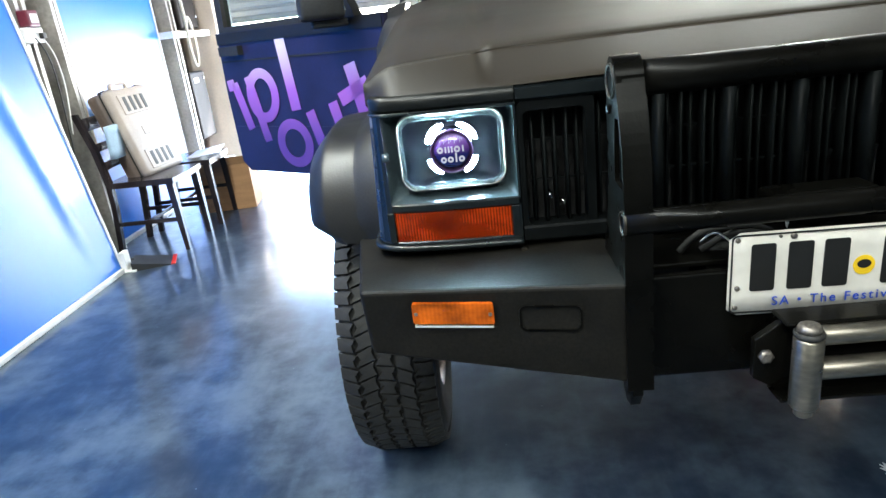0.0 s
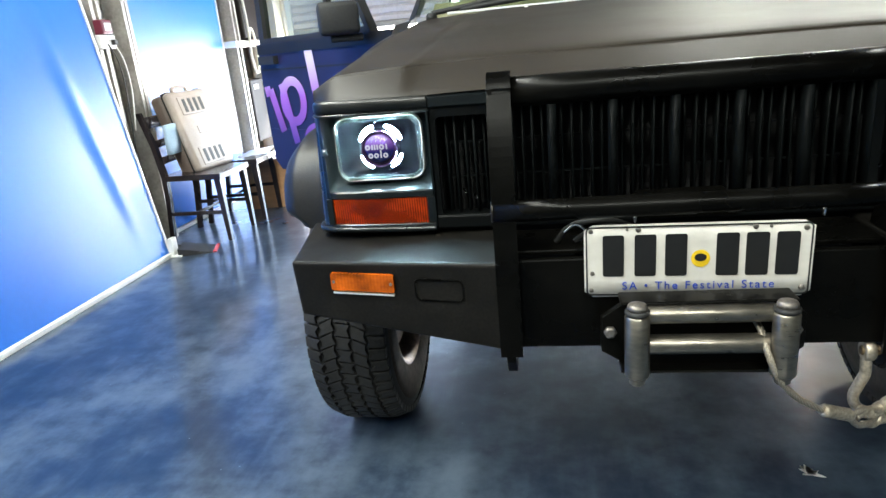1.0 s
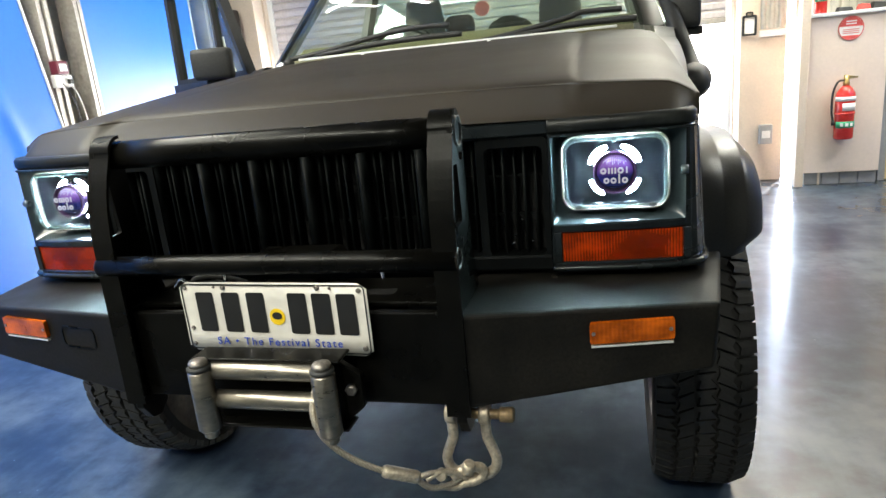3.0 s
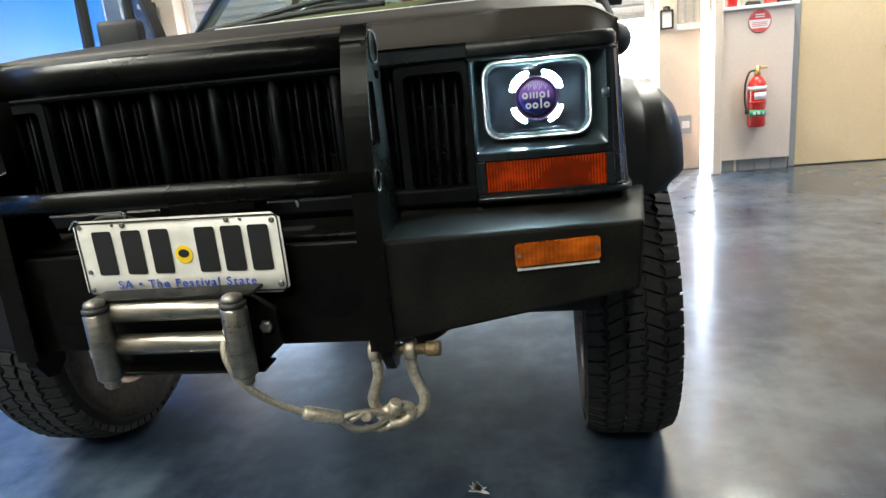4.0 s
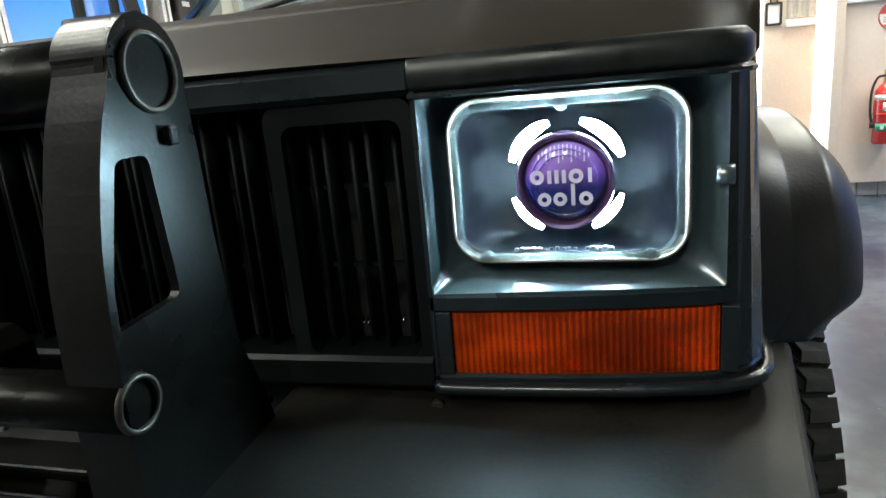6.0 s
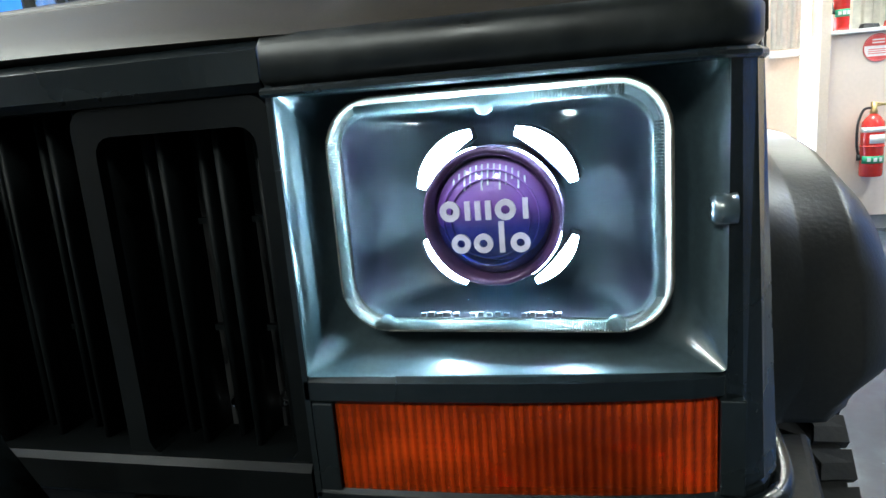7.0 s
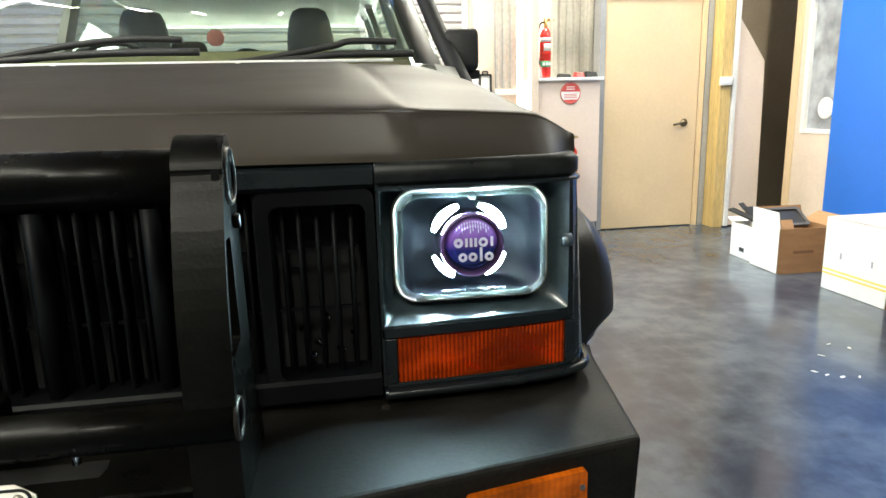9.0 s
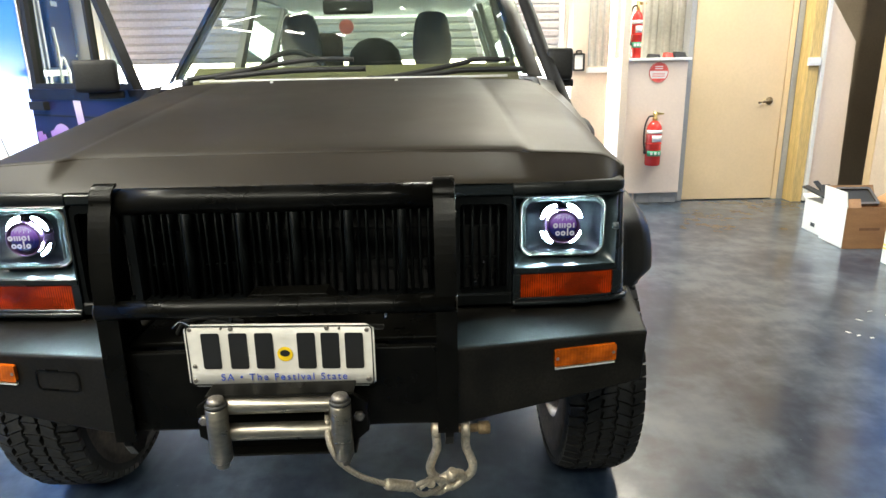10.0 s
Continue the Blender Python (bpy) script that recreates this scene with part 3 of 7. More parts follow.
# partition with the cream door
DX0, DX1, DY, DH = 2.70, 3.555, 4.85, 1.935
b = bms()
box(b, (2.645, DY + 0.03, DH + 0.09), (3.80, DY + 0.15, TOP - 0.003))
structure("wall_partition", b, WALL, "off-white partition over the door", "wall")
door = thing("door_1", "closed cream painted door with a brass lever set", "door", kind="structure")
b = bms()
box(b, (DX0, DY, 0.008), (DX1, DY + 0.04, DH), 0.003)
part("door_leaf", b, DOOR, door)
for x0, x1 in ((DX0 - 0.055, DX0 - 0.006), (DX1 + 0.006, DX1 + 0.05)):
    b = bms()
    box(b, (x0, DY - 0.015, 0), (x1, DY + 0.13, DH + 0.085), 0.004)
    part("door_jamb", b, GREY_TONE if x0 < 3 else DOOR, door)
b = bms()
box(b, (DX0 - 0.006, DY - 0.015, DH + 0.006), (DX1 + 0.006, DY + 0.13, DH + 0.085), 0.004)
part("door_head", b, DOOR, door)
b = bms()
kx, kz = 3.437, 0.917
turned(b, (kx, DY, kz), (0, -1, 0), [(0.034, 0), (0.034, 0.005), (0.028, 0.009), (0.013, 0.013), (0.012, 0.048), (0.0, 0.050)])
part("handle_rose", b, DULL_BRASS, door, "dull dark brass handle rose")
b = bms()
hose(b, [(kx + 0.006, DY - 0.046, kz + 0.002), (kx - 0.03, DY - 0.050, kz + 0.004), (kx - 0.07, DY - 0.048, kz - 0.004), (kx - 0.115, DY - 0.042, kz - 0.014)], 0.0095, 10)
part("lever", b, DULL_BRASS, door, "dull dark brass lever")

# reveal gets grey in place of the shade that falls on it
b = bms()
box(b, (3.61, DY - 0.02, 0), (3.66, DY + 0.1, TOP - 0.003), 0.003)
structure("wall_reveal", b, GREY_TONE, "wall strip beside the door, grey put in for its shade", "wall")
b = bms()
box(b, (3.662, 4.68, 0), (3.76, DY + 0.1, TOP - 0.003), 0.004)
structure("timber_post", b, TIMBER, "raw yellow pine post", "post")
b = bms()
box(b, (3.765, 4.66, 0.012), (3.80, 5.296, 2.6), 0.003)
structure("trim_edge", b, WHITE_TRIM, "white edge trim beside the post", "trim")
# corridor wall with the brown of its shaded part as base colour
b = bms()
box(b, (3.805, 5.02, 0.0), (5.9, 5.08, TOP - 0.003))
structure("wall_corridor", b, SHADE_TAUPE, "corridor wall coloured taupe for its shade", "wall")
# pale slab added in the outline of the wall's lit part
b = bms()
slab(b, [(3.805, 0.01), (4.10, 0.01), (4.07, 1.42), (3.90, 1.66), (3.805, 1.79)], "y", 4.70, 4.735, 0.003)
structure("trim_board", b, PANEL, "pale slab shaped like the lit part of the corridor wall", "board")

# cream end of the office partition and the blue wall that runs on from it
b = bms()
box(b, (4.20, 4.44, 0), (4.30, 4.52, TOP - 0.003), 0.004)
structure("corner_post", b, DOOR, "cream painted corner post", "post")
b = bms()
box(b, (4.21, 4.02, 0), (4.30, 4.438, 0.82))
box(b, (4.21, 4.02, 1.95), (4.30, 4.438, TOP - 0.003))
box(b, (4.21, 4.38, 0.82), (4.30, 4.438, 1.95))
structure("wall_office", b, WALL, "cream office wall with a narrow window", "wall")
win = thing("window_1", "narrow office window with a pale pane in a white frame", "window", kind="structure")
for lo, hi in (((4.205, 4.335, 0.82), (4.28, 4.378, 1.95)), ((4.205, 4.022, 0.82), (4.28, 4.334, 0.855)), ((4.205, 4.022, 1.90), (4.28, 4.334, 1.95))):
    b = bms()
    box(b, lo, hi, 0.004)
    part("window_frame", b, WHITE_TRIM, win)
# the pale grey stands in for daylight mirrored by the glass
b = bms()
box(b, (4.24, 4.022, 0.856), (4.248, 4.334, 1.899))
part("pane", b, LENS_FAR, win, "pane coloured pale for the daylight in its reflection")
b = bms()
turned(b, (4.238, 4.14, 1.02), (-1, 0, 0), [(0.085, 0), (0.085, 0.003), (0.08, 0.004)], n=28)
part("round_sticker", b, LABEL_WHITE, win, "round white sticker")
b = bms()
box(b, (4.195, 2.4, 0.0), (4.30, 4.018, TOP - 0.003))
structure("wall_blue", b, BLUE, "bright blue painted partition wall", "wall")
b = bms()
box(b, (4.20, Y0 + 0.01, 0.0), (4.30, 2.397, TOP - 0.003))
structure("wall_plain", b, SHADED_WALL, "plain unseen partition wall, dark to cut reflections", "wall")

# blue panels along the other side
b = bms()
def lean_x(y, z):
    """Face of the first panel: it leans back on the studs and has a loose fold near its end."""
    fold = 0.016 * math.exp(-(((y - 2.20 + 0.16 * (z - 0.8)) / 0.05) ** 2)) * smoothstep(0.1, 0.5, z) * (1 - smoothstep(1.1, 1.7, z))
    return -2.63 - 0.135 * z + fold


ys = [-1.0, -0.5, 0, 0.8, 1.3, 1.6, 1.8] + [1.9 + 0.02 * k for k in range(31)]
zs = [0.03 + 0.1 * k for k in range(33)]
rows = [[b.verts.new((lean_x(y, z), y, z)) for z in zs] for y in ys]
for p, q in zip(rows, rows[1:]):
    for i in range(len(zs) - 1):
        b.faces.new((p[i], p[i + 1], q[i + 1], q[i])).smooth = True
backs = [[b.verts.new((-2.68 - 0.135 * z, y, z)) for z in (zs[0], zs[-1])] for y in (ys[0], ys[-1])]
b.faces.new((backs[0][0], backs[1][0], backs[1][1], backs[0][1]))
b.faces.new([v for v in rows[-1]] + [backs[1][1], backs[1][0]])
blue1 = structure("panel_1", b, BLUE, "tall glossy blue display panel with a white foot rail", "panel")
b = bms()
box(b, (-2.70, -1.0, 0.0), (-2.615, 2.50, 0.028), 0.004)
part("foot_rail", b, WHITE_TRIM, blue1, "white foot rail")
b = bms()
loft(b, [[(-2.69 - 0.135 * z, 2.502, z), (-2.622 - 0.135 * z, 2.502, z), (-2.622 - 0.135 * z, 2.514, z), (-2.69 - 0.135 * z, 2.514, z)] for z in (0.03, 3.2)], smooth=False)
part("edge_strip", b, WHITE_TRIM, blue1, "thin white edge strip")
b = bms()
box(b, (-2.97, 3.05, 0.03), (-2.92, 4.32, 3.2), 0.003)
blue2 = structure("panel_2", b, BLUE, "tall glossy blue display panel behind the chairs", "panel")
b = bms()
box(b, (-2.975, 3.05, 0.0), (-2.905, 4.32, 0.028), 0.004)
part("foot_rail", b, WHITE_TRIM, blue2, "white foot rail")
for y0, y1 in ((3.035, 3.048), (4.322, 4.335)):
    b = bms()
    box(b, (-2.975, y0, 0.0), (-2.915, y1, 3.2), 0.002)
    part("edge_strip", b, WHITE_TRIM, blue2, "thin white edge strip")
for k, (y, w) in enumerate(((2.62, 0.09), (2.93, 0.07), (4.46, 0.10))):
    b = bms()
    slab(b, [(-3.0, y), (-3.0, y + w), (-2.86, y + w), (-2.86, y + w - 0.03), (-2.88, y + w - 0.03), (-2.88, y + 0.03), (-2.86, y + 0.03), (-2.86, y)], "z", 0.0, TOP - 0.003)
    structure("stud_%d" % (k + 1), b, GREY_METAL, "galvanised steel wall stud", "stud")
b = bms()
box(b, (-2.93, 4.335, 1.26), (-2.80, 5.1, 1.31), 0.004)
structure("trim_batten", b, WHITE_TRIM, "white batten across the studs", "trim")

# fluorescent fittings added out of view at the lamp positions
first = None
for lx, ly in LAMPS:
    if first is None:
        first = thing("ceiling_light", "white batten fluorescent ceiling light added out of view", "ceiling light", (lx, ly, LAMP_Z), group="ceiling lights")
        b = bms()
        box(b, (-0.06, -0.63, 0.0), (0.06, 0.63, 0.06), 0.01)
        part("batten", b, WHITE_TRIM, first)
        b = bms()
        rod(b, (0, -0.6, -0.03), (0, 0.6, -0.03), 0.014, caps=True)
        part("tube", b, TUBE, first, "lit fluorescent tube")
        for s in (-1, 1):
            b = bms()
            rod(b, (0, s * 0.4, 0.055), (0, s * 0.4, TOP - LAMP_Z), 0.006)
            part("hanger", b, GREY_METAL, first)
    else:
        copy_thing(first, pose(lx, ly, LAMP_Z))


# ---------------------------------------------------------------- the car
car = thing("off_road_wagon", "matt black four-wheel-drive wagon with bull bar and winch, lamps lit", "car")


PLAN = [(0.4795, 0.2), (0.50, 0.2), (0.55, 0.202), (0.60, 0.205), (0.65, 0.210), (0.695, 0.217), (0.718, 0.225), (0.735, 0.238), (0.746, 0.258), (0.75, 0.285), (0.752, 0.36)]


HEADER = [(0.4785, 0.2), (0.480, 0.2)] + PLAN[1:6] + [(0.708, 0.2205), (0.717, 0.226), (0.724, 0.234), (0.729, 0.245), (0.732, 0.258), (0.734, 0.285), (0.735, 0.36)]


def along(path, s, z0, z1, out=0.0, deep=0.03, lean=0.0, bevel=0.0, smooth=False):
    """A band that follows the front's plan line, from z0 to z1, proud by out and deep metres thick."""
    b = bms()
    rings = []
    for i, (x, y) in enumerate(path):
        ax = Vector((path[min(i + 1, len(path) - 1)][0] - path[max(i - 1, 0)][0], path[min(i + 1, len(path) - 1)][1] - path[max(i - 1, 0)][1], 0)).normalized()
        nx, ny = ax.y, -ax.x
        r = bevel
        front = [(out - r, z0), (out, z0 + r), (out, z1 - r), (out - r, z1)] if r else [(out, z0), (out, z1)]
        pts = front + [(-deep, z1), (-deep, z0)]
        rings.append([(s * (x + nx * o), y + ny * o + lean * (z - z0), z) for o, z in pts])
    loft(b, rings, smooth=smooth)
    return b


def front_corner(s):
    """Headlight surround of one side, with recess, lips and corner."""
    side = part("headlight_surround", along(HEADER, s, 1.021, 1.0485, 0.002, 0.05, bevel=0.006, smooth=True), HEADER_PAINT, car, "glossy black plastic headlight surround")
    part("lamp_mullion", along(PLAN[:7], s, 0.841, 0.858, 0.0, 0.04, bevel=0.003), TRIM, side)
    part("sill", along(PLAN, s, 0.771, 0.787, 0.0, 0.05, bevel=0.003), TRIM, side)
    b = bms()
    hose(b, [(s * (x + (0.004 if x > 0.74 else 0)), y - (0.004 if x < 0.74 else 0), 0.7755) for x, y in PLAN[::2]], 0.0062, 10)
    part("lower_lip", b, TRIM, side)
    # posts beside the recess
    part("inner_post", along([(0.4790, 0.2), (0.4825, 0.2)], s, 0.780, 1.023, 0.0, 0.05, bevel=0.0012), TRIM, side)
    b = along([(0.712, 0.222), (0.722, 0.2265)] + PLAN[7:], s, 0.786, 1.023, 0.0, 0.05, bevel=0.002)
    for v in b.verts:
        t = max(0, (abs(v.co.x) - 0.71) / 0.042)
        v.co.x -= s * 0.014 * t * (v.co.z - 0.786) / 0.237
    part("outer_post", b, TRIM, side)
    part("header_lip", along(HEADER, s, 1.0165, 1.0215, 0.0045, 0.03, bevel=0.0015), TRIM, side)
    # recess funnel from a square front edge to a rounded back, with the lamp's opening
    b = bms()
    loops = []
    for xc, w, h, r, cz, yy in ((0.597, 0.230, 0.164, 0.003, 0.940, None), (0.5965, 0.225, 0.160, 0.008, 0.9405, 0.208), (0.5925, 0.213, 0.152, 0.022, 0.9440, 0.234), (0.5900, 0.201, 0.146, 0.034, 0.9455, 0.252), (0.5925, 0.176, 0.122, 0.022, 0.9455, 0.256)):
        loops.append([(s * x, 0.2 + (x - 0.478) * 0.09 + (0 if yy is None else (yy - 0.2) * (1 - (x - 0.478) * 1.5)), z) for x, z in round_rect(xc, cz, w, h, r, 6)])
    loft(b, loops, caps=False)
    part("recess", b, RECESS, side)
    # lens
    b = bms()
    lens = [(x, y + 0.002) for x, y in PLAN[1:7]]
    lens[0] = (0.497, 0.202)
    lens[-1] = (0.708, 0.223)
    loft(b, [[(s * x, y, 0.787), (s * x, y, 0.841), (s * x, y + 0.003, 0.841), (s * x, y + 0.003, 0.787)] for x, y in lens], smooth=False)
    marker = part("side_marker_lamp", b, AMBER, car, "ribbed orange side marker lens")
    # reflector: two shallow bowls side by side, its rim closing the lamp
    b = bms()
    cols = []
    for i in range(29):
        x = 0.498 + 0.210 * i / 28
        edge = 0.206 + 0.020 * ((x - 0.498) / 0.21) ** 1.5
        col = []
        for j in range(9):
            z = 0.7875 + 0.053 * j / 8
            e = min(((x - c) / 0.053) ** 2 for c in (0.551, 0.655)) + ((z - 0.822) / 0.062) ** 2
            col.append((s * x, edge + (0.001 if i in (0, 28) or j in (0, 8) else 0.034 * max(0.12, 1 - e)), z))
        cols.append(col)
    loft(b, cols, closed=False, caps=False)
    part("reflector", b, REFLECTOR, marker, "dull silver lamp reflector")
    for x0, x1 in ((0.4826, 0.496), (0.709, 0.722)):
        b = bms()
        box(b, (min(s * x0, s * x1), 0.200 + (0.02 if x0 > 0.6 else 0), 0.786), (max(s * x0, s * x1), 0.235, 0.842), 0.001)
        part("lamp_jamb", b, TRIM, side)
    # small adjuster tab and side seam clip
    b = bms()
    turned(b, (s * 0.716, 0.224, 0.944), (-s, 0, 0), [(0.008, 0), (0.008, 0.010), (0.006, 0.0125), (0.0035, 0.0125), (0.003, 0.009)], n=16)
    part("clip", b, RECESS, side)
    b = bms()
    rod(b, (s * 0.479, 0.192, 0.757), (s * 0.479, 0.2, 0.757), 0.006)
    part("bolt", b, WORN_STEEL, side, "dull bolt head")
    # header end block along the wing
    b = bms()
    box(b, (min(s * 0.70, s * 0.7515), 0.285, 0.766), (max(s * 0.70, s * 0.754), 0.50, 1.034), 0.008)
    for v in b.verts:
        if abs(v.co.x) > 0.72:
            v.co.x -= s * 0.013 * max(0, v.co.z - 0.786) / 0.237
    part("corner_block", b, FLARE, side)
    b = bms()
    box(b, (min(s * 0.64, s * 0.729), 0.262, 1.0), (max(s * 0.64, s * 0.729), 0.45, 1.044), 0.006)
    part("header_return", b, TRIM, side)


def ridged_glass():
    """Clear glass broken up by ridges: part of it scatters, part lets the light by."""
    m = mat("ridged_glass", (0.11, 0.13, 0.13), 0.25, 0.3, grain=0.5, scale=300, bump=0.6)
    n, l = m.node_tree.nodes, m.node_tree.links
    clear, milk, inner, mix = (n.new(k) for k in ("ShaderNodeBsdfTransparent", "ShaderNodeBsdfTranslucent", "ShaderNodeMixShader", "ShaderNodeMixShader"))
    milk.inputs[0].default_value = (0.055, 0.064, 0.066, 1)
    inner.inputs[0].default_value, mix.inputs[0].default_value = 0.45, 0.40
    l.new(clear.outputs[0], inner.inputs[1]), l.new(milk.outputs[0], inner.inputs[2]), l.new(inner.outputs[0], mix.inputs[1])
    l.new(n["Principled BSDF"].outputs[0], mix.inputs[2]), l.new(mix.outputs[0], n["Material Output"].inputs[0])
    return m


PRISM = ridged_glass()


def headlight(s):
    cx, cz, y = s * 0.5925, 0.9455, 0.225
    lamp = new("headlight", None)
    lamp.parent = car
    tagged(lamp, "lit rectangular headlight with four white light arcs")
    def loop(w, h, r, yy):
        return [(x, yy, z) for x, z in round_rect(cx, cz, w * 0.957, h * 0.950, r, 7)]
    b = bms()
    loft(b, [loop(0.186, 0.132, 0.024, y + 0.016), loop(0.197, 0.144, 0.029, y + 0.014), loop(0.1985, 0.1455, 0.030, y + 0.006), loop(0.1965, 0.1435, 0.029, y + 0.001),
             loop(0.194, 0.141, 0.027, y + 0.000), loop(0.192, 0.139, 0.026, y + 0.002), loop(0.1895, 0.1365, 0.0255, y + 0.004), loop(0.188, 0.135, 0.025, y + 0.016)], caps=False)
    part("bezel", b, BEZEL, lamp, "brushed metal bezel")
    b = bms()
    loft(b, [loop(0.186, 0.133, 0.023, y + 0.012), loop(0.180, 0.127, 0.021, y + 0.016), loop(0.172, 0.121, 0.024, y + 0.026), loop(0.158, 0.114, 0.030, y + 0.036), loop(0.136, 0.106, 0.038, y + 0.043), loop(0.110, 0.098, 0.042, y + 0.0465), loop(0.082, 0.082, 0.038, y + 0.048), loop(0.02, 0.02, 0.008, y + 0.052)], caps=False)
    part("reflector", b, BOWL, lamp, "smoked dark reflector")
    # ridged clear border: a raised double bead with fine cross ribs along its top and bottom
    b = bms()
    frost = [loop(0.1880, 0.1350, 0.025, y + 0.001), loop(0.1865, 0.1335, 0.024, y - 0.0070), loop(0.1845, 0.1315, 0.023, y - 0.0090), loop(0.1815, 0.1285, 0.022, y - 0.0065), loop(0.1785, 0.1255, 0.021, y - 0.0085), loop(0.176, 0.123, 0.020, y - 0.007)]
    loft(b, frost, caps=False)
    border = part("prism_border", b, PRISM, lamp, "clear ridged glass border")
    b = bms()
    for k in range(90):
        x = cx - 0.070 + 0.140 * k / 89
        for z0 in (cz + 0.0590, cz - 0.0635):
            box(b, (x - 0.00045, y - 0.0102, z0), (x + 0.00045, y - 0.0055, z0 + 0.0045))
    for k in range(56):
        z = cz - 0.044 + 0.088 * k / 55
        for x0 in (cx - 0.0885, cx + 0.0840):
            box(b, (x0, y - 0.0102, z - 0.00045), (x0 + 0.0045, y - 0.0055, z + 0.00045))
    part("glass_rib", b, PRISM, border, kind="stuff")
    b = bms()
    loft(b, [loop(0.179, 0.126, 0.022, y - 0.0085), loop(0.16, 0.11, 0.02, y - 0.0125), loop(0.10, 0.07, 0.015, y - 0.015), loop(0.02, 0.014, 0.004, y - 0.016)], caps=True)
    g = part("cover_glass", b, LENS_GLASS, lamp, "clear cover glass")
    g.visible_shadow = False
    for dx, dz in ((-0.064, -0.060), (0.064, -0.060), (0.0, 0.058)):
        b = bms()
        turned(b, (cx + s * dx, y - 0.005, cz + dz), (0, -1, 0), [(0.0046, 0), (0.0046, 0.003), (0.0036, 0.0048), (0.0014, 0.0048), (0.0012, 0.0035)], n=14)
        part("screw", b, PRISM, lamp)
    pz = cz - 0.001
    # barrel, ring and projector lens
    b = bms()
    turned(b, (cx, y + 0.0485, pz), (0, -1, 0), [(0.0375, 0), (0.0375, 0.034), (0.0388, 0.050), (0.0378, 0.0550), (0.0358, 0.0560), (0.0335, 0.053), (0.0318, 0.044)], n=48, caps=False)
    part("lens_ring", b, LENS_RING, lamp, "plum coloured lens ring")
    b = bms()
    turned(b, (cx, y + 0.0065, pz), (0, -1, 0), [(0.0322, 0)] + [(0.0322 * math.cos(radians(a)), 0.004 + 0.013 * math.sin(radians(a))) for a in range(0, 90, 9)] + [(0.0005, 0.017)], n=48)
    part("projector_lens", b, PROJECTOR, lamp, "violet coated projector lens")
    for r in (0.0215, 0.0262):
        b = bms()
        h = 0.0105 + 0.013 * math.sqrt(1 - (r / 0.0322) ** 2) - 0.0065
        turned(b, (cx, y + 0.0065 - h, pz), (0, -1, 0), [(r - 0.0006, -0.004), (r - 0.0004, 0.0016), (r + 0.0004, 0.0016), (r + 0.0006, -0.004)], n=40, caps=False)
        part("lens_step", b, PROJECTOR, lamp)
    for k in range(15):
        x = 0.0032 * (k - 7)
        top = math.sqrt(0.0290 ** 2 - x * x)
        low = 0.0155 + 0.0025 * ((k * 7) % 3)
        if top - low < 0.003:
            continue
        b = bms()
        for z0, z1 in ((low, (low + top) / 2), ((low + top) / 2, top)):
            p0, p1 = (y + 0.0025 - 0.013 * math.sqrt(max(0, 1 - (x * x + z * z) / 0.0322 ** 2)) for z in (z0, z1))
            w = 0.00045
            loft(b, [[(cx + x - w, p0 - 0.0006, pz + z0), (cx + x + w, p0 - 0.0006, pz + z0), (cx + x + w, p0 + 0.001, pz + z0), (cx + x - w, p0 + 0.001, pz + z0)],
                     [(cx + x - w, p1 - 0.0006, pz + z1), (cx + x + w, p1 - 0.0006, pz + z1), (cx + x + w, p1 + 0.001, pz + z1), (cx + x - w, p1 + 0.001, pz + z1)]], smooth=False)
        part("lens_rib", b, PALE_PRINT, lamp)
    for a0, a1 in ((19, 74), (106, 161), (200, 244), (296, 340)):
        b, holder = bms(), bms()
        lit, back = [], []
        for k in range(15):
            a = radians(a0 + (a1 - a0) * k / 14)
            c, d = math.cos(a), math.sin(a)
            broad = (0.0051 if d > 0 else 0.0034) * max(0.10, math.sin(math.pi * k / 14)) ** 0.35
            lit.append([(cx + c * r, y + yy, pz + d * r) for r, yy in ((0.0462 - broad, 0.0170), (0.0462 + broad, 0.0170), (0.0462 + broad, 0.0179), (0.0462 - broad, 0.0179))])
            back.append([(cx + c * r, y + yy, pz + d * r) for r, yy in ((0.0450 - broad, 0.034), (0.0450 - broad, 0.0155), (0.0461 - broad, 0.0155), (0.0461 - broad, 0.0180),
                                                                        (0.0463 + broad, 0.0180), (0.0463 + broad, 0.0155), (0.0474 + broad, 0.0155), (0.0474 + broad, 0.034))])
        loft(b, lit)
        loft(holder, back)
        arc = part("light_arc", b, DRL, lamp, "glowing white light arc")
        part("arc_holder", holder, BOWL, arc, "dark holder behind the light arc")
    # printed mark on the lens: plain strokes and rings
    def dash(x0, x1, z0, z1, material=PALE_PRINT):
        b = bms()
        box(b, (cx + x0, y - 0.0178, pz + z0), (cx + x1, y - 0.0164, pz + z1))
        part("lens_mark", b, material, lamp)
    def oval(x, z, r, rr):
        b = bms()
        frame_slab(b, [(cx + x + r * math.cos(math.tau * k / 16), pz + z + r * math.sin(math.tau * k / 16)) for k in range(16)],
                   [(cx + x + rr * math.cos(math.tau * k / 16), pz + z + rr * math.sin(math.tau * k / 16)) for k in range(16)], "y", y - 0.0178, y - 0.0164)
        part("lens_mark", b, PALE_PRINT, lamp)
    oval(-0.0195, 0.006, 0.0055, 0.0020)
    for x in (-0.010, -0.0045, 0.0010):
        dash(x - 0.0015, x + 0.0015, 0.001, 0.0110)
    oval(0.0100, 0.006, 0.0055, 0.0024), dash(0.0190, 0.0218, 0.001, 0.0118)
    oval(-0.0145, -0.0115, 0.0052, 0.0022), oval(-0.0025, -0.0115, 0.0052, 0.0022)
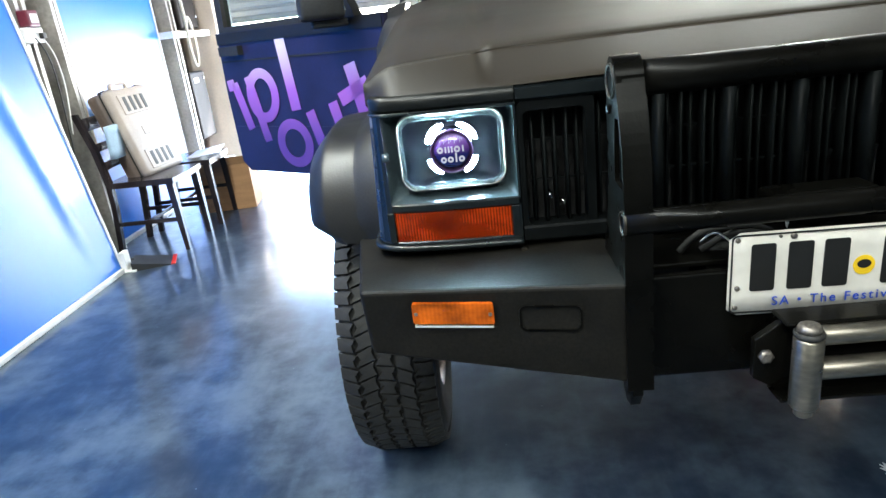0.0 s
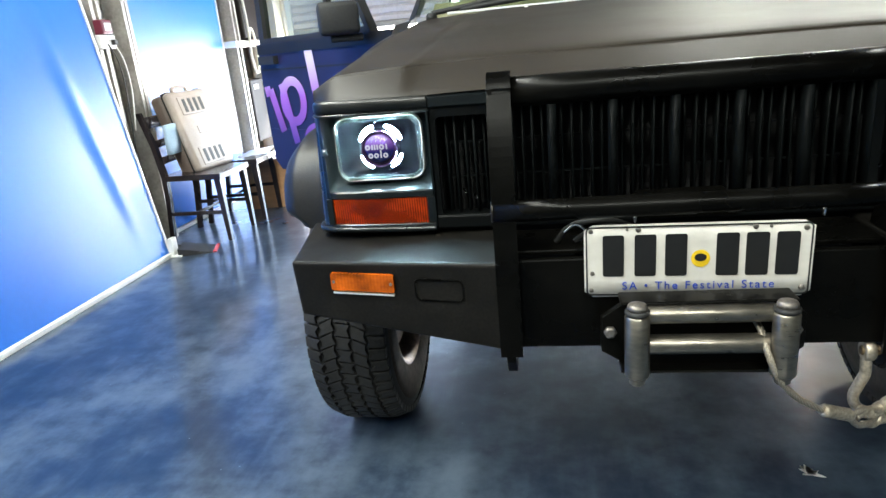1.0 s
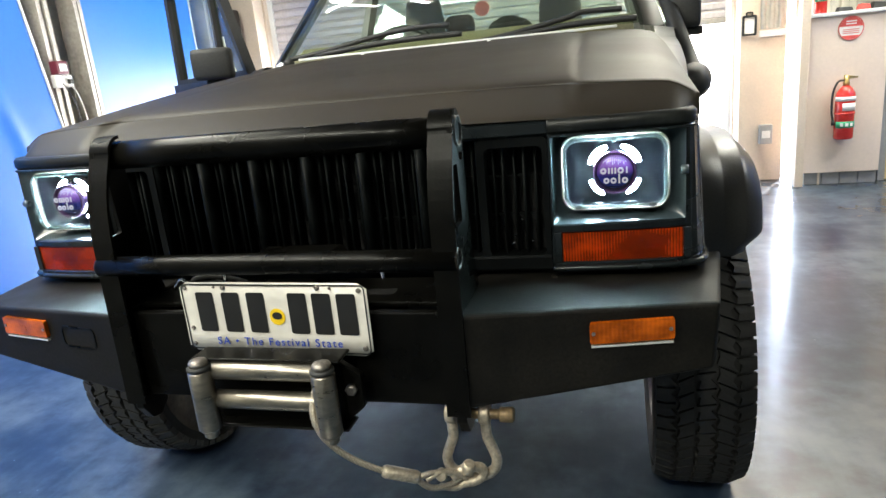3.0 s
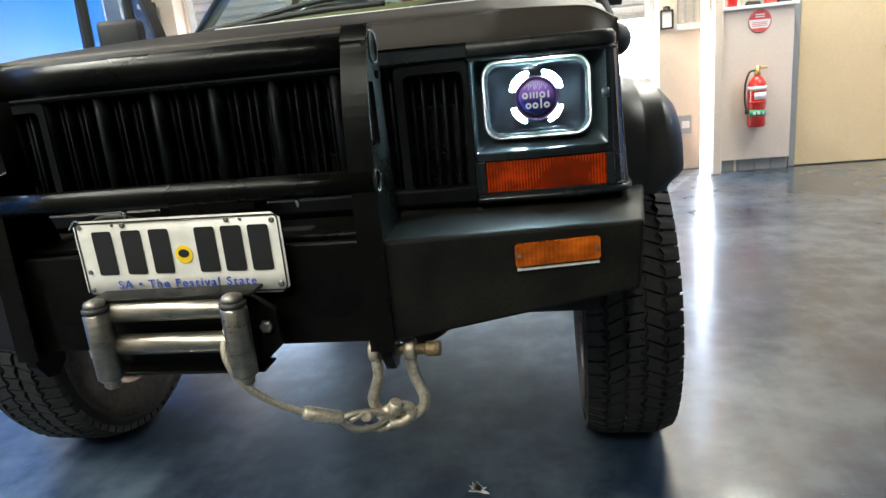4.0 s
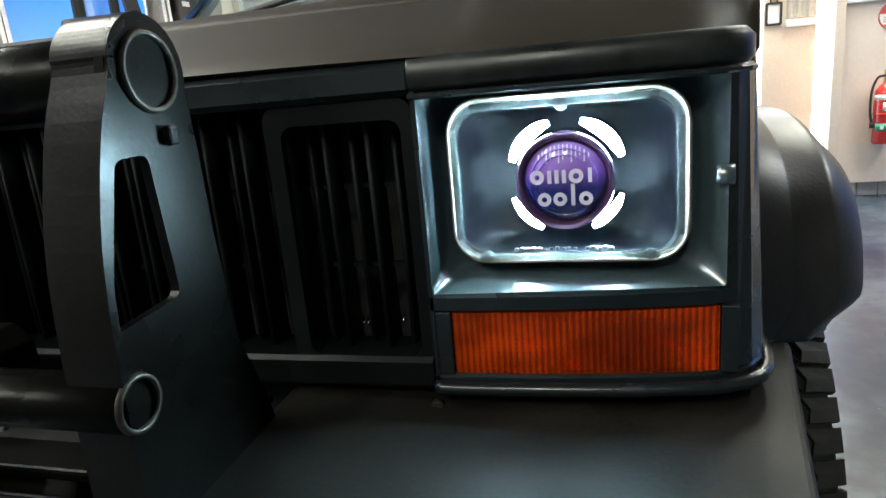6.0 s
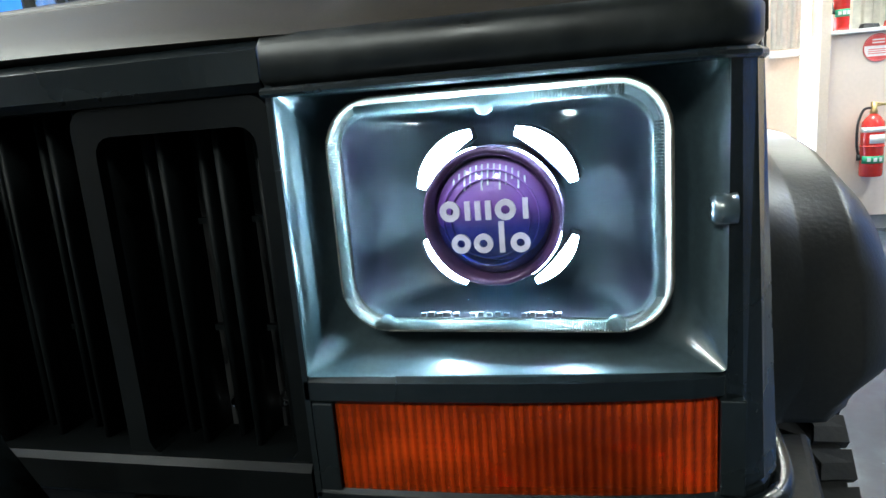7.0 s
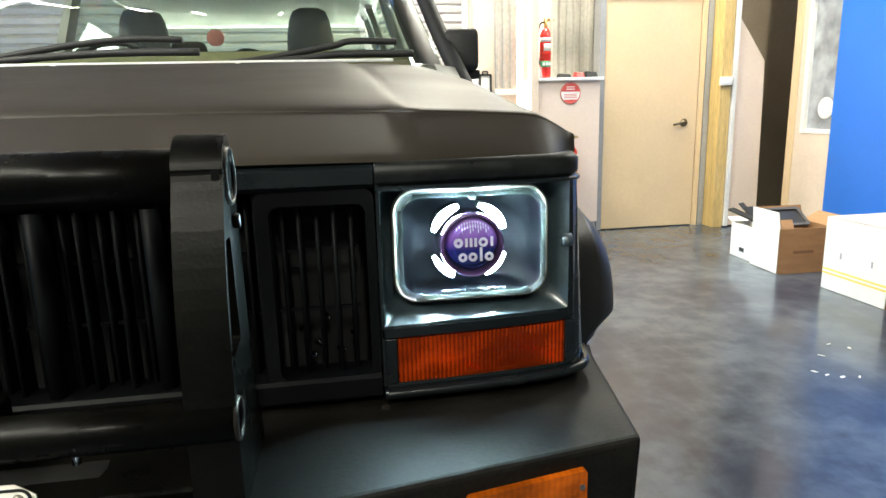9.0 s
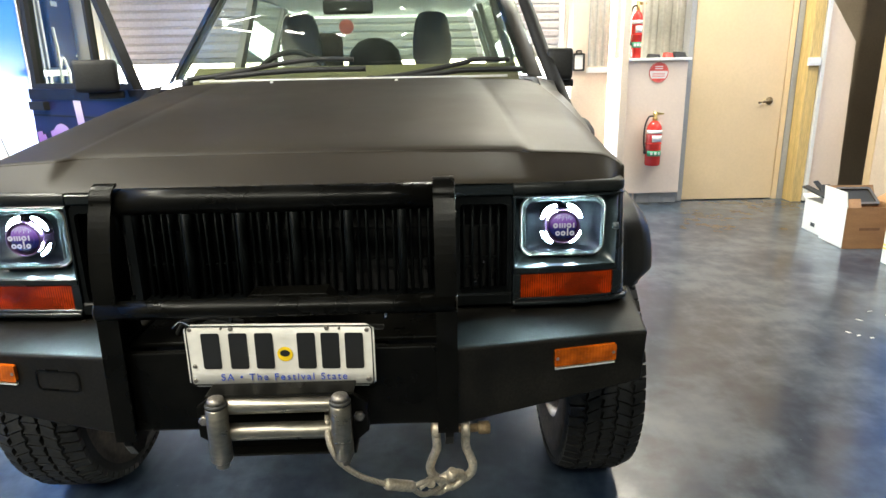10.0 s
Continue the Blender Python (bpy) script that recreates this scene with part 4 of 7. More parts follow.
    dash(0.0060, 0.0088, -0.0165, 0.0), oval(0.0170, -0.0115, 0.0052, 0.0022)
    for k in range(18):
        if k % 6 != 5:
            dash(-0.040 + k * 0.0046, -0.0372 + k * 0.0046, -0.0518, -0.0498 + 0.0006 * (k % 2), FAINT_PRINT)


for s in (-1, 1):
    front_corner(s)
    headlight(s)

# grille between the lamps
grille = part("grille", along([(-0.477, 0.2), (-0.3, 0.197), (0, 0.195), (0.3, 0.197), (0.477, 0.2)], 1, 1.020, 1.047, 0.0, 0.05, bevel=0.005), TRIM, car, "black upright-slatted grille")
part("lower_rail", along([(-0.477, 0.2), (-0.3, 0.197), (0, 0.195), (0.3, 0.197), (0.477, 0.2)], 1, 0.771, 0.800, 0.0, 0.05, bevel=0.004), BORDER, grille)
bar_b = bms()
loft(bar_b, [[(-0.0045, 0.1955, z), (0.0, 0.194, z), (0.0045, 0.1955, z), (0.0078, 0.199, z), (0.0095, 0.206, z), (0.007, 0.238, z), (-0.007, 0.238, z), (-0.0095, 0.206, z), (-0.0078, 0.199, z)] for z in (0.795, 1.02)], smooth=True)
bar_data = mesh(bar_b, "grille_bar", GRILLE)
thin_b = bms()
loft(thin_b, [[(-0.0024, 0.213, z), (-0.0012, 0.2115, z), (0.0012, 0.2115, z), (0.0024, 0.213, z), (0.003, 0.240, z), (-0.003, 0.240, z)] for z in (0.795, 1.02)], smooth=True)
thin_data = mesh(thin_b, "grille_slat", GRILLE)
for k in range(-4, 5):
    x = 0.1175 * k
    if abs(k) < 4:
        o = new("grille_bar", bar_data)
        o.parent, o.location = grille, (x, 0.012, 0)
    if k < 4:
        for f in range(1, 6):
            o = new("grille_slat", thin_data)
            o.parent, o.location = grille, (x + 0.1175 * f / 6, 0.010 + 0.012 * (f % 2), 0)
for s in (-1, 1):
    # raised border of the outer opening
    b = bms()
    outer, inner = round_rect(s * 0.4115, 0.9015, 0.131, 0.236, 0.012, 4), round_rect(s * 0.4140, 0.9010, 0.106, 0.204, 0.011, 4)
    frame_slab(b, outer, inner, "y", 0.206, 0.222)
    bmesh.ops.bevel(b, geom=[e for e in b.edges if e.calc_face_angle(0) > 1.2], offset=0.003, segments=2, affect="EDGES", profile=0.5)
    part("opening_border", b, BORDER, grille)
for z in (0.872, 0.945):
    b = bms()
    box(b, (-0.458, 0.246, z - 0.002), (0.458, 0.251, z + 0.002))
    part("cross_slat", b, GRILLE, grille)
# radiator core; the shade behind the grille is put into its near-black
radiator = part("radiator", (lambda b: (box(b, (-0.46, 0.30, 0.60), (0.46, 0.34, 1.03)), b)[1])(bms()), DARK, car, "radiator core, coloured near-black for the shade behind the grille")
random.seed(21)
for x, z in ((0.385, 0.842), (0.402, 0.826), (0.411, 0.861), (0.428, 0.815), (0.446, 0.834), (-0.402, 0.828), (-0.425, 0.842), (0.392, 0.812)):
    b = bms()
    a = random.uniform(0, 3)
    turned(b, (x, 0.262, z), (math.sin(a) * 0.6, -0.8, math.cos(a) * 0.5), [(0.0045, 0), (0.0045, 0.006), (0.003, 0.007), (0.003, 0.014), (0.0012, 0.016)], n=8)
    part("hose_fitting", b, CHROME, radiator)
# solid block added to stop light and sight through the car
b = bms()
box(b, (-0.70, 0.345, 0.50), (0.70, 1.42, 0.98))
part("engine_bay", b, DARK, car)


# hood
def hood_edge(x):
    """Where the raised middle begins, behind the sloping nose."""
    return 0.340 - 0.038 * smoothstep(0.50, 0.535, abs(x)) - 0.012 * (x / 0.5) ** 2 * (abs(x) < 0.5) - 0.012 * (abs(x) >= 0.5)


def hood_z(x, y, yf):
    edge = hood_edge(x)
    if y <= edge:
        t = min(1, max(0, (y - yf) / (edge - yf)))
        z = 1.0515 + 0.054 * (0.35 * t ** 0.6 + 0.65 * t)
    else:
        z = 1.1055 + 0.003 * smoothstep(0, 0.002, y - edge) + 0.112 * (y - edge) + 0.008 * math.sin(min(1, (y - edge) / 1.2) * math.pi)
        z += 0.007 * (1 - smoothstep(0.512, 0.532, abs(x) + 0.03 * (y - edge))) * smoothstep(0.0, 0.04, y - edge)
    # rolled side edge, softest at the front corner
    roll = min(1, max(0, (y - yf) / max(0.001, edge - yf))) * (1 - 0.5 * smoothstep(0.45, 1.1, y))
    return z - 0.018 * (abs(x) / 0.738) ** 4 - 0.024 * roll * smoothstep(0.672, 0.752, abs(x)) ** 1.6


def front_y(x):
    return 0.196 + 0.028 * (abs(x) / 0.70) ** 4 + 0.055 * smoothstep(0.68, 0.745, abs(x)) ** 1.5


b = bms()
xs = sorted({round(v, 4) for v in np.linspace(-0.50, 0.50, 21)} | {s * v for s in (-1, 1) for v in (0.51, 0.52, 0.53, 0.54, 0.55, 0.56, 0.58, 0.61, 0.64, 0.67, 0.69, 0.705, 0.72, 0.731, 0.738, 0.742)})
nose = [0, 0.05, 0.12, 0.22, 0.35, 0.5, 0.65, 0.8, 0.92, 1.0]
back = [0.0012, 0.0025, 0.02, 0.05, 0.10, 0.17, 0.26, 0.36, 0.48, 0.6, 0.72, 0.84, 0.94, 1.0]
rows = []
for part_of, steps in ((0, nose), (1, back)):
    for d in steps:
        row = []
        for x in xs:
            yf, ye = front_y(x), max(hood_edge(x), front_y(x) + 0.012)
            y = yf + d * (ye - yf) if part_of == 0 else ye + (d if d < 0.006 else d * (1.50 - ye))
            row.append(b.verts.new((x, y, hood_z(x, y, yf))))
        rows.append(row)
for r0, r1 in zip(rows, rows[1:]):
    for i in range(len(xs) - 1):
        b.faces.new((r0[i], r0[i + 1], r1[i + 1], r1[i])).smooth = True
for i in range(len(xs) - 1):
    for r in (len(nose) - 1, len(nose)):
        e = b.edges.get((rows[r][i], rows[r][i + 1]))
        if e:
            e.smooth = False
# folded edge underneath
rim = [rows[0][i] for i in range(len(xs))]
low = [b.verts.new((v.co.x, v.co.y + 0.012, v.co.z - 0.004)) for v in rim]
for i in range(len(rim) - 1):
    b.faces.new((rim[i], low[i], low[i + 1], rim[i + 1]))
for side in (0, -1):
    col = [r[side] for r in rows]
    lowc = [b.verts.new((v.co.x * 0.985, v.co.y, v.co.z - 0.02)) for v in col]
    for i in range(len(col) - 1):
        b.faces.new((col[i], col[i + 1], lowc[i + 1], lowc[i]))
hood = part("hood", b, HOOD, car, "matt black hood with a raised middle")
# white strip painted in for the light caught on the rear edge
b = bms()
box(b, (-0.60, 1.497, 1.243), (0.62, 1.507, 1.252), 0.002)
part("hood_edge", b, WHITE_TRIM, hood, "pale strip in place of the highlight on the hood rear edge")
for x in (-0.30, 0.18):
    b = bms()
    turned(b, (x, 1.42, hood_z(x, 1.42, 0.2) - 0.002), (0, 0, 1), [(0.007, 0), (0.007, 0.004), (0.004, 0.008)], n=14)
    part("washer_jet", b, WHITE_TRIM, hood)

# body sides, with arches over the wheels
FW, RW, WR = 0.80, 3.38, 0.376


def sill_z(y):
    z = 0.56
    for c in (FW, RW):
        d = abs(y - c)
        if d < 0.44:
            z = max(z, 0.38 + math.sqrt(0.44 ** 2 - d * d))
    return z


def side_x(y):
    return 0.752 + 0.09 * smoothstep(0.30, 1.6, y)


def body_side(s):
    b = bms()
    ys = [0.32, 0.36] + [0.36 + 0.04 * k for k in range(1, 23)] + [1.28, 1.4, 1.5, 1.62, 1.64] if s < 0 else [0.32, 0.36] + [0.36 + 0.04 * k for k in range(1, 23)] + [1.28, 1.4, 1.5, 1.62, 2.0, 2.5, 2.9] + [2.94 + 0.04 * k for k in range(23)] + [3.9, 4.1, 4.2]
    prev = None
    for y in ys:
        top = hood_z(0.742, y, 0.25) - 0.006 if y < 1.5 else 1.235
        edge = 0.742 if y < 1.5 else 0.742 + 0.06 * smoothstep(1.5, 1.7, y)
        pull = 0.024 * (1 - smoothstep(0.36, 0.80, y))
        w = side_x(y) - pull
        edge -= pull
        zl = sill_z(y)
        mid = max(zl + 0.03, 0.93)
        ring = [(s * edge, y, top), (s * (edge + (w - edge) * 0.6 + 0.006), y, top - 0.012), (s * w, y, min(top - 0.05, max(zl + 0.10, 1.05))), (s * (w + 0.012), y, mid + 0.015), (s * w, y, mid), (s * w, y, zl), (s * (w - 0.10), y, zl)]
        row = [b.verts.new(p) for p in ring]
        if prev:
            for i in range(len(row) - 1):
                b.faces.new((prev[i], prev[i + 1], row[i + 1], row[i])).smooth = True
        prev = row
    return part("body_side", b, BODY, car, "black painted body side")


for s in (-1, 1):
    body_side(s)
b = bms()   # far side behind the open door, and rear half
box(b, (-0.842, 2.70, 0.56), (-0.80, 2.94, 1.235), 0.004)
box(b, (-0.842, 3.82, 0.56), (-0.80, 4.2, 1.235), 0.004)
box(b, (-0.842, 2.94, 0.84), (-0.80, 3.82, 1.235), 0.004)
part("rear_quarter", b, BODY, car)
b = bms()
box(b, (-0.80, 4.14, 0.56), (0.80, 4.2, 1.235), 0.02)
part("tailgate", b, BODY, car)
b = bms()
box(b, (-0.79, 1.45, 0.50), (0.79, 4.15, 0.60))
part("floor_pan", b, DARK, car)
b = bms()
box(b, (-0.74, 1.42, 0.60), (0.74, 1.47, 1.20))
part("firewall", b, DARK, car)
# cowl under the windscreen
b = bms()
loft(b, [[(x, 1.50, 1.236 - 0.03 * (abs(x) / 0.74) ** 4), (x, 1.60, 1.243 - 0.03 * (abs(x) / 0.74) ** 4), (x, 1.64, 1.255 - 0.03 * (abs(x) / 0.74) ** 4), (x, 1.64, 1.19), (x, 1.50, 1.19)] for x in np.linspace(-0.74, 0.74, 13)])
part("cowl", b, SOFT_BLACK, car)

# glasshouse
WB, WT = 1.62, 2.10
b = bms()
loft(b, [[(x, WB - 0.05 * (1 - (x / 0.75) ** 2), 1.256), (x * 0.87, WT - 0.05 * (1 - (x / 0.7) ** 2), 1.70), (x * 0.87, WT + 0.006 - 0.05 * (1 - (x / 0.7) ** 2), 1.70), (x, WB + 0.006 - 0.05 * (1 - (x / 0.7) ** 2), 1.256)] for x in np.linspace(-0.745, 0.715, 13)])
screen = part("windscreen", b, CAR_GLASS, car, "windscreen with reflections of the lights")
screen.visible_shadow = False
for s in (-1, 1):
    b = bms()
    wide, fill = (0.048, 0.0) if s < 0 else (0.014, 0.050)
    loft(b, [[(s * (0.702 + wide), WB - 0.005, 1.245), (s * (0.730 + wide + fill), WB + 0.01 + fill, 1.235), (s * (0.740 + wide + fill), WB + 0.09 + fill, 1.235), (s * (0.712 + wide), WB + 0.05, 1.25)],
             [(s * 0.610, WT - 0.005, 1.70), (s * (0.640 + 0.7 * fill), WT + 0.01 + fill, 1.70), (s * (0.648 + 0.7 * fill), WT + 0.08 + fill, 1.70), (s * 0.618, WT + 0.05, 1.70)]], smooth=False)
    pil = part("front_pillar", b, BODY, car)
    b = bms()
    loft(b, [[(s * (0.690 + wide), WB + 0.052, 1.25), (s * (0.711 + wide), WB + 0.052, 1.25), (s * (0.738 + wide), WB + 0.11, 1.25), (s * (0.70 + wide), WB + 0.11, 1.25)],
             [(s * 0.600, WT + 0.052, 1.69), (s * 0.617, WT + 0.052, 1.69), (s * 0.643, WT + 0.11, 1.69), (s * 0.610, WT + 0.11, 1.69)]], smooth=False)
    part("pillar_lining", b, LINING if s < 0 else SOFT_BLACK, pil)
    for y, w in ((2.72, 0.10), (3.55, 0.10), (4.05, 0.12)):
        b = bms()
        loft(b, [[(s * 0.83, y, 1.23), (s * 0.83, y + w, 1.23), (s * 0.79, y + w, 1.23), (s * 0.79, y, 1.23)], [(s * 0.68, y, 1.70), (s * 0.68, y + w, 1.70), (s * 0.65, y + w, 1.70), (s * 0.65, y, 1.70)]], smooth=False)
        part("pillar", b, LINING, car, "window pillar with pale grey lining")
    for y0, y1 in ((1.78, 2.72), (2.82, 3.55), (3.65, 4.05)):
        if s < 0 and y0 < 2:
            continue
        b = bms()
        loft(b, [[(s * 0.815, y0, 1.235), (s * 0.815, y1, 1.235), (s * 0.819, y1, 1.235), (s * 0.819, y0, 1.235)],
                 [(s * 0.667, y0 + (0.32 if y0 < 2 else 0), 1.70), (s * 0.667, y1, 1.70), (s * 0.671, y1, 1.70), (s * 0.671, y0 + (0.32 if y0 < 2 else 0), 1.70)]], smooth=False)
        g = part("side_window", b, CAR_GLASS, car)
        g.visible_shadow = False
b = bms()
loft(b, [[(x * w, y, z - 0.035 * abs(x) ** 3) for x in (-1, -0.85, -0.5, 0, 0.5, 0.85, 1)] + [(x * w * 0.98, y, z - 0.05) for x in (1, 0.5, 0, -0.5, -1)] for y, z, w in ((2.06, 1.71, 0.62), (2.15, 1.735, 0.67), (3.0, 1.745, 0.69), (4.0, 1.735, 0.69), (4.14, 1.70, 0.67))])
part("roof", b, BODY, car)
b = bms()
box(b, (-0.60, 2.12, 1.655), (0.60, 4.05, 1.67))
part("headlining", b, LINING, car)
b = bms()
loft(b, [[(x, 4.18, 1.235), (x * 0.82, 4.10, 1.69), (x * 0.82, 4.095, 1.69), (x, 4.175, 1.235)] for x in (-0.74, 0.74)], smooth=False)
g = part("rear_window", b, CAR_GLASS, car)
g.visible_shadow = False

# inside the cabin
b = bms()
loft(b, [[(x, 1.60, 1.20), (x, 1.605, 1.245), (x, 1.74, 1.298), (x, 1.86, 1.290), (x, 1.90, 1.22), (x, 1.88, 0.85), (x, 1.60, 0.85)] for x in (-0.68, -0.4, 0, 0.4, 0.68)])
part("dashboard", b, DASH, car, "olive dash top behind the glass")
b = bms()
rings = []
for k in range(28):
    a = math.tau * k / 28
    c = Vector((-0.34 + 0.185 * math.cos(a), 2.02 + 0.07 * math.sin(a), 1.20 + 0.165 * math.sin(a)))
    ax = Vector((-math.sin(a), 0.4 * math.cos(a), 0.9 * math.cos(a))).normalized()
    rings.append(circle(c, 0.014, ax, 10))
loft(b, rings + [rings[0]], caps=False)
part("steering_wheel", b, SOFT_BLACK, car)
for x in (-0.455, 0.335):
    seat = part("seat", (lambda b: (box(b, (x - 0.25, 2.35, 0.80), (x + 0.25, 2.9, 0.95), 0.05), b)[1])(bms()), SEAT, car, "dark grey cloth front seat", smooth=True)
    b = bms()
    loft(b, [[(x - 0.24 + 0.02 * abs(k - 1.5), 2.80 + 0.05 * k, 0.9 + 0.115 * k), (x + 0.24 - 0.02 * abs(k - 1.5), 2.80 + 0.05 * k, 0.9 + 0.115 * k), (x + 0.24 - 0.02 * abs(k - 1.5), 2.93 + 0.05 * k, 0.9 + 0.115 * k), (x - 0.24 + 0.02 * abs(k - 1.5), 2.93 + 0.05 * k, 0.9 + 0.115 * k)] for k in range(4)])
    part("backrest", b, SEAT, seat)
    b = bms()
    loft(b, [[(p[0] * w, 2.95 + p[1] * 0.05, z) for p in round_rect(0, 0, 2, 2, 0.6, 4)] for z, w in ((1.27, 0.06), (1.30, 0.105), (1.36, 0.118), (1.45, 0.115), (1.54, 0.10), (1.585, 0.08), (1.598, 0.05))])
    bmesh.ops.translate(b, verts=b.verts, vec=(x, 0, 0))
    part("headrest", b, SEAT, seat, smooth=True)
b = bms()
box(b, (-0.65, 3.55, 0.8), (0.65, 3.72, 1.17), 0.06, seg=3)
part("rear_bench", b, SEAT, car, smooth=True)
b = bms()
loft(b, [[(-0.085 + 0.205 * math.cos(a) * k, 3.9 + 0.12 * math.sin(a), z) for a in [math.tau * j / 20 for j in range(20)]] for z, k in ((1.1, 1.0), (1.30, 1.0), (1.40, 0.88), (1.46, 0.62), (1.49, 0.25))])
part("cargo_bag", b, mat("dark_green_bag", (0.045, 0.055, 0.042), 0.8, grain=0.3, scale=120), car, "dark green bag in the load space", smooth=True)
b = bms()
box(b, (-0.50, 3.60, 1.24), (-0.29, 3.70, 1.52), 0.05, seg=4)
part("rear_headrest", b, mat("brown_headrest_cloth", (0.16, 0.12, 0.085), 0.9, grain=0.3, scale=200), car, smooth=True)
b = bms()
box(b, (-0.17, 1.985, 1.525), (0.06, 2.015, 1.59), 0.014, seg=3)
rod(b, (-0.05, 2.0, 1.58), (-0.05, 2.045, 1.665), 0.010)
part("rear_view_mirror", b, SOFT_BLACK, car)
b = bms()
turned(b, (-0.308, 4.08, 1.583), (0, -1, 0.16), [(0.056, 0), (0.056, 0.002)], n=24)
part("round_sticker", b, PINK, car, "round red sticker on the rear window")

# wipers
for x0, x1, zz in ((-0.72, 0.02, 0.0), (0.02, 0.66, -0.012)):
    arm = part("wiper", (lambda b: (hose(b, [(x0 + 0.05, 1.560, 1.255 + zz), (x0 + 0.20, 1.575, 1.272 + zz), (x0 + 0.42, 1.60, 1.310 + zz), (x1 - 0.16, 1.605, 1.325 + zz), (x1 - 0.02, 1.605, 1.322 + zz)], 0.010, 8), b)[1])(bms()), SOFT_BLACK, car, "black wiper lying along the windscreen base")
    b = bms()
    hose(b, [(x0 + 0.16, 1.572, 1.258 + zz), (x0 + 0.34, 1.578, 1.274 + zz), (x1 - 0.2, 1.580, 1.284 + zz), (x1 + 0.03, 1.578, 1.284 + zz)], 0.011, 8)
    part("blade", b, SOFT_BLACK, arm)
    b = bms()
    turned(b, (x0 + 0.05, 1.555, 1.225), (0, 0, 1), [(0.022, 0), (0.022, 0.022), (0.014, 0.032)], n=16)
    part("pivot", b, SOFT_BLACK, arm)

# raised air intake up the pillar
b = bms()
hose(b, [(0.858, 1.30, 1.06), (0.850, 1.43, 1.11), (0.832, 1.52, 1.185), (0.802, 1.68, 1.315), (0.772, 1.85, 1.465), (0.745, 2.0, 1.60), (0.730, 2.08, 1.71), (0.725, 2.10, 1.80)], 0.028, 14)
snorkel = part("snorkel", b, SOFT_BLACK, car, "black raised air intake along the pillar")
b = bms()
turned(b, (0.815, 1.00, 1.05), (0.12, 1, 0.05), [(0.01, 0), (0.035, 0.02), (0.048, 0.08), (0.050, 0.16), (0.040, 0.24), (0.015, 0.28)], n=16)
part("intake_boss", b, SOFT_BLACK, snorkel)


# mirrors
def door_mirror(bm, c, tilt, k=1.0):
    m = Matrix.Translation(c) @ Matrix.Rotation(tilt, 4, "Z") @ Matrix.Diagonal((k, 1, 1, 1))
    box(bm, (-0.105, -0.045, -0.062), (0.105, 0.055, 0.068), 0.022, m, 3)
    box(bm, (-0.05, 0.0, -0.09), (0.12, 0.06, -0.06), 0.008, m)


b = bms()
door_mirror(b, (0.862, 1.68, 1.285), -0.1, 0.52)
part("door_mirror", b, SOFT_BLACK, car, "black door mirror", smooth=True)

# open passenger door, swung out on its front hinge
HX, HY = -0.845, 1.63
DU, DW = Vector((-0.822, 0.569, 0)), Vector((-0.569, -0.822, 0))


def on_door(u, z, w=0.0):
    """A point of the open door: u from the hinge, height z, w out of its skin."""
    return Vector((HX, HY, 0)) + DU * u + DW * w + Vector((0, 0, z))


def door_plate(outline, w0, w1, inner=None):
    b = bms()
    if inner:
        rows = [[b.verts.new(on_door(u, z, w)) for u, z in loop] for loop, w in ((outline, w0), (outline, w1), (inner, w1), (inner, w0))]
        pairs = ((0, 1), (1, 2), (2, 3), (3, 0))
    else:
        rows = [[b.verts.new(on_door(u, z, w)) for u, z in outline] for w in (w0, w1)]
        pairs = ((0, 1),)
        b.faces.new(rows[0][::-1]), b.faces.new(rows[1])
    n = len(outline)
    for p, q in pairs:
        for i in range(n):
            b.faces.new((rows[p][i], rows[p][(i + 1) % n], rows[q][(i + 1) % n], rows[q][i]))
    return b


car_door = part("front_door", door_plate([(0.0, 0.60), (0.10, 0.575), (0.98, 0.575), (1.03, 0.62), (1.04, 0.95), (1.03, 1.215), (0.0, 1.215)], -0.10, 0.0), NAVY, car, "open door with a dark navy wrap and lilac lettering shapes")
part("belt_strip", door_plate([(0.01, 1.085), (1.03, 1.085), (1.03, 1.093), (0.01, 1.093)], 0.0005, 0.003), SOFT_BLACK, car_door)
part("lower_moulding", door_plate([(0.01, 0.70), (1.03, 0.70), (1.03, 0.79), (0.01, 0.79)], 0.0005, 0.0028), NAVY, car_door)
part("window_frame", door_plate([(0.155, 1.2155), (1.03, 1.2155), (1.0, 1.68), (0.385, 1.68)], -0.06, -0.015, [(0.195, 1.240), (0.985, 1.240), (0.962, 1.65), (0.41, 1.65)]), SOFT_BLACK, car_door)
part("vent_divider", door_plate([(0.44, 1.24), (0.462, 1.24), (0.468, 1.65), (0.446, 1.65)], -0.05, -0.02), SOFT_BLACK, car_door)
g = part("door_window", door_plate([(0.195, 1.240), (0.985, 1.240), (0.962, 1.65), (0.41, 1.65)], -0.04, -0.036), CAR_GLASS, car_door)
g.visible_shadow = False
part("belt_moulding", door_plate([(0.005, 1.165), (1.032, 1.165), (1.030, 1.214), (0.005, 1.214)], 0.0005, 0.006), FLARE, car_door, "dull grey belt moulding")
part("door_handle", door_plate([(0.86, 1.115), (1.0, 1.115), (1.0, 1.155), (0.86, 1.155)], 0.0005, 0.03), SOFT_BLACK, car_door)


def lilac_bar(u0, z0, u1, z1, wide, material=LILAC):
    d = Vector((u1 - u0, z1 - z0)).normalized()
    n = Vector((-d.y, d.x)) * wide / 2
    pts = [(u0 + n.x, z0 + n.y), (u1 + n.x, z1 + n.y), (u1 - n.x, z1 - n.y), (u0 - n.x, z0 - n.y)]
    part("lettering_shape", door_plate(pts[::-1], 0.0032, 0.0044), material, car_door)


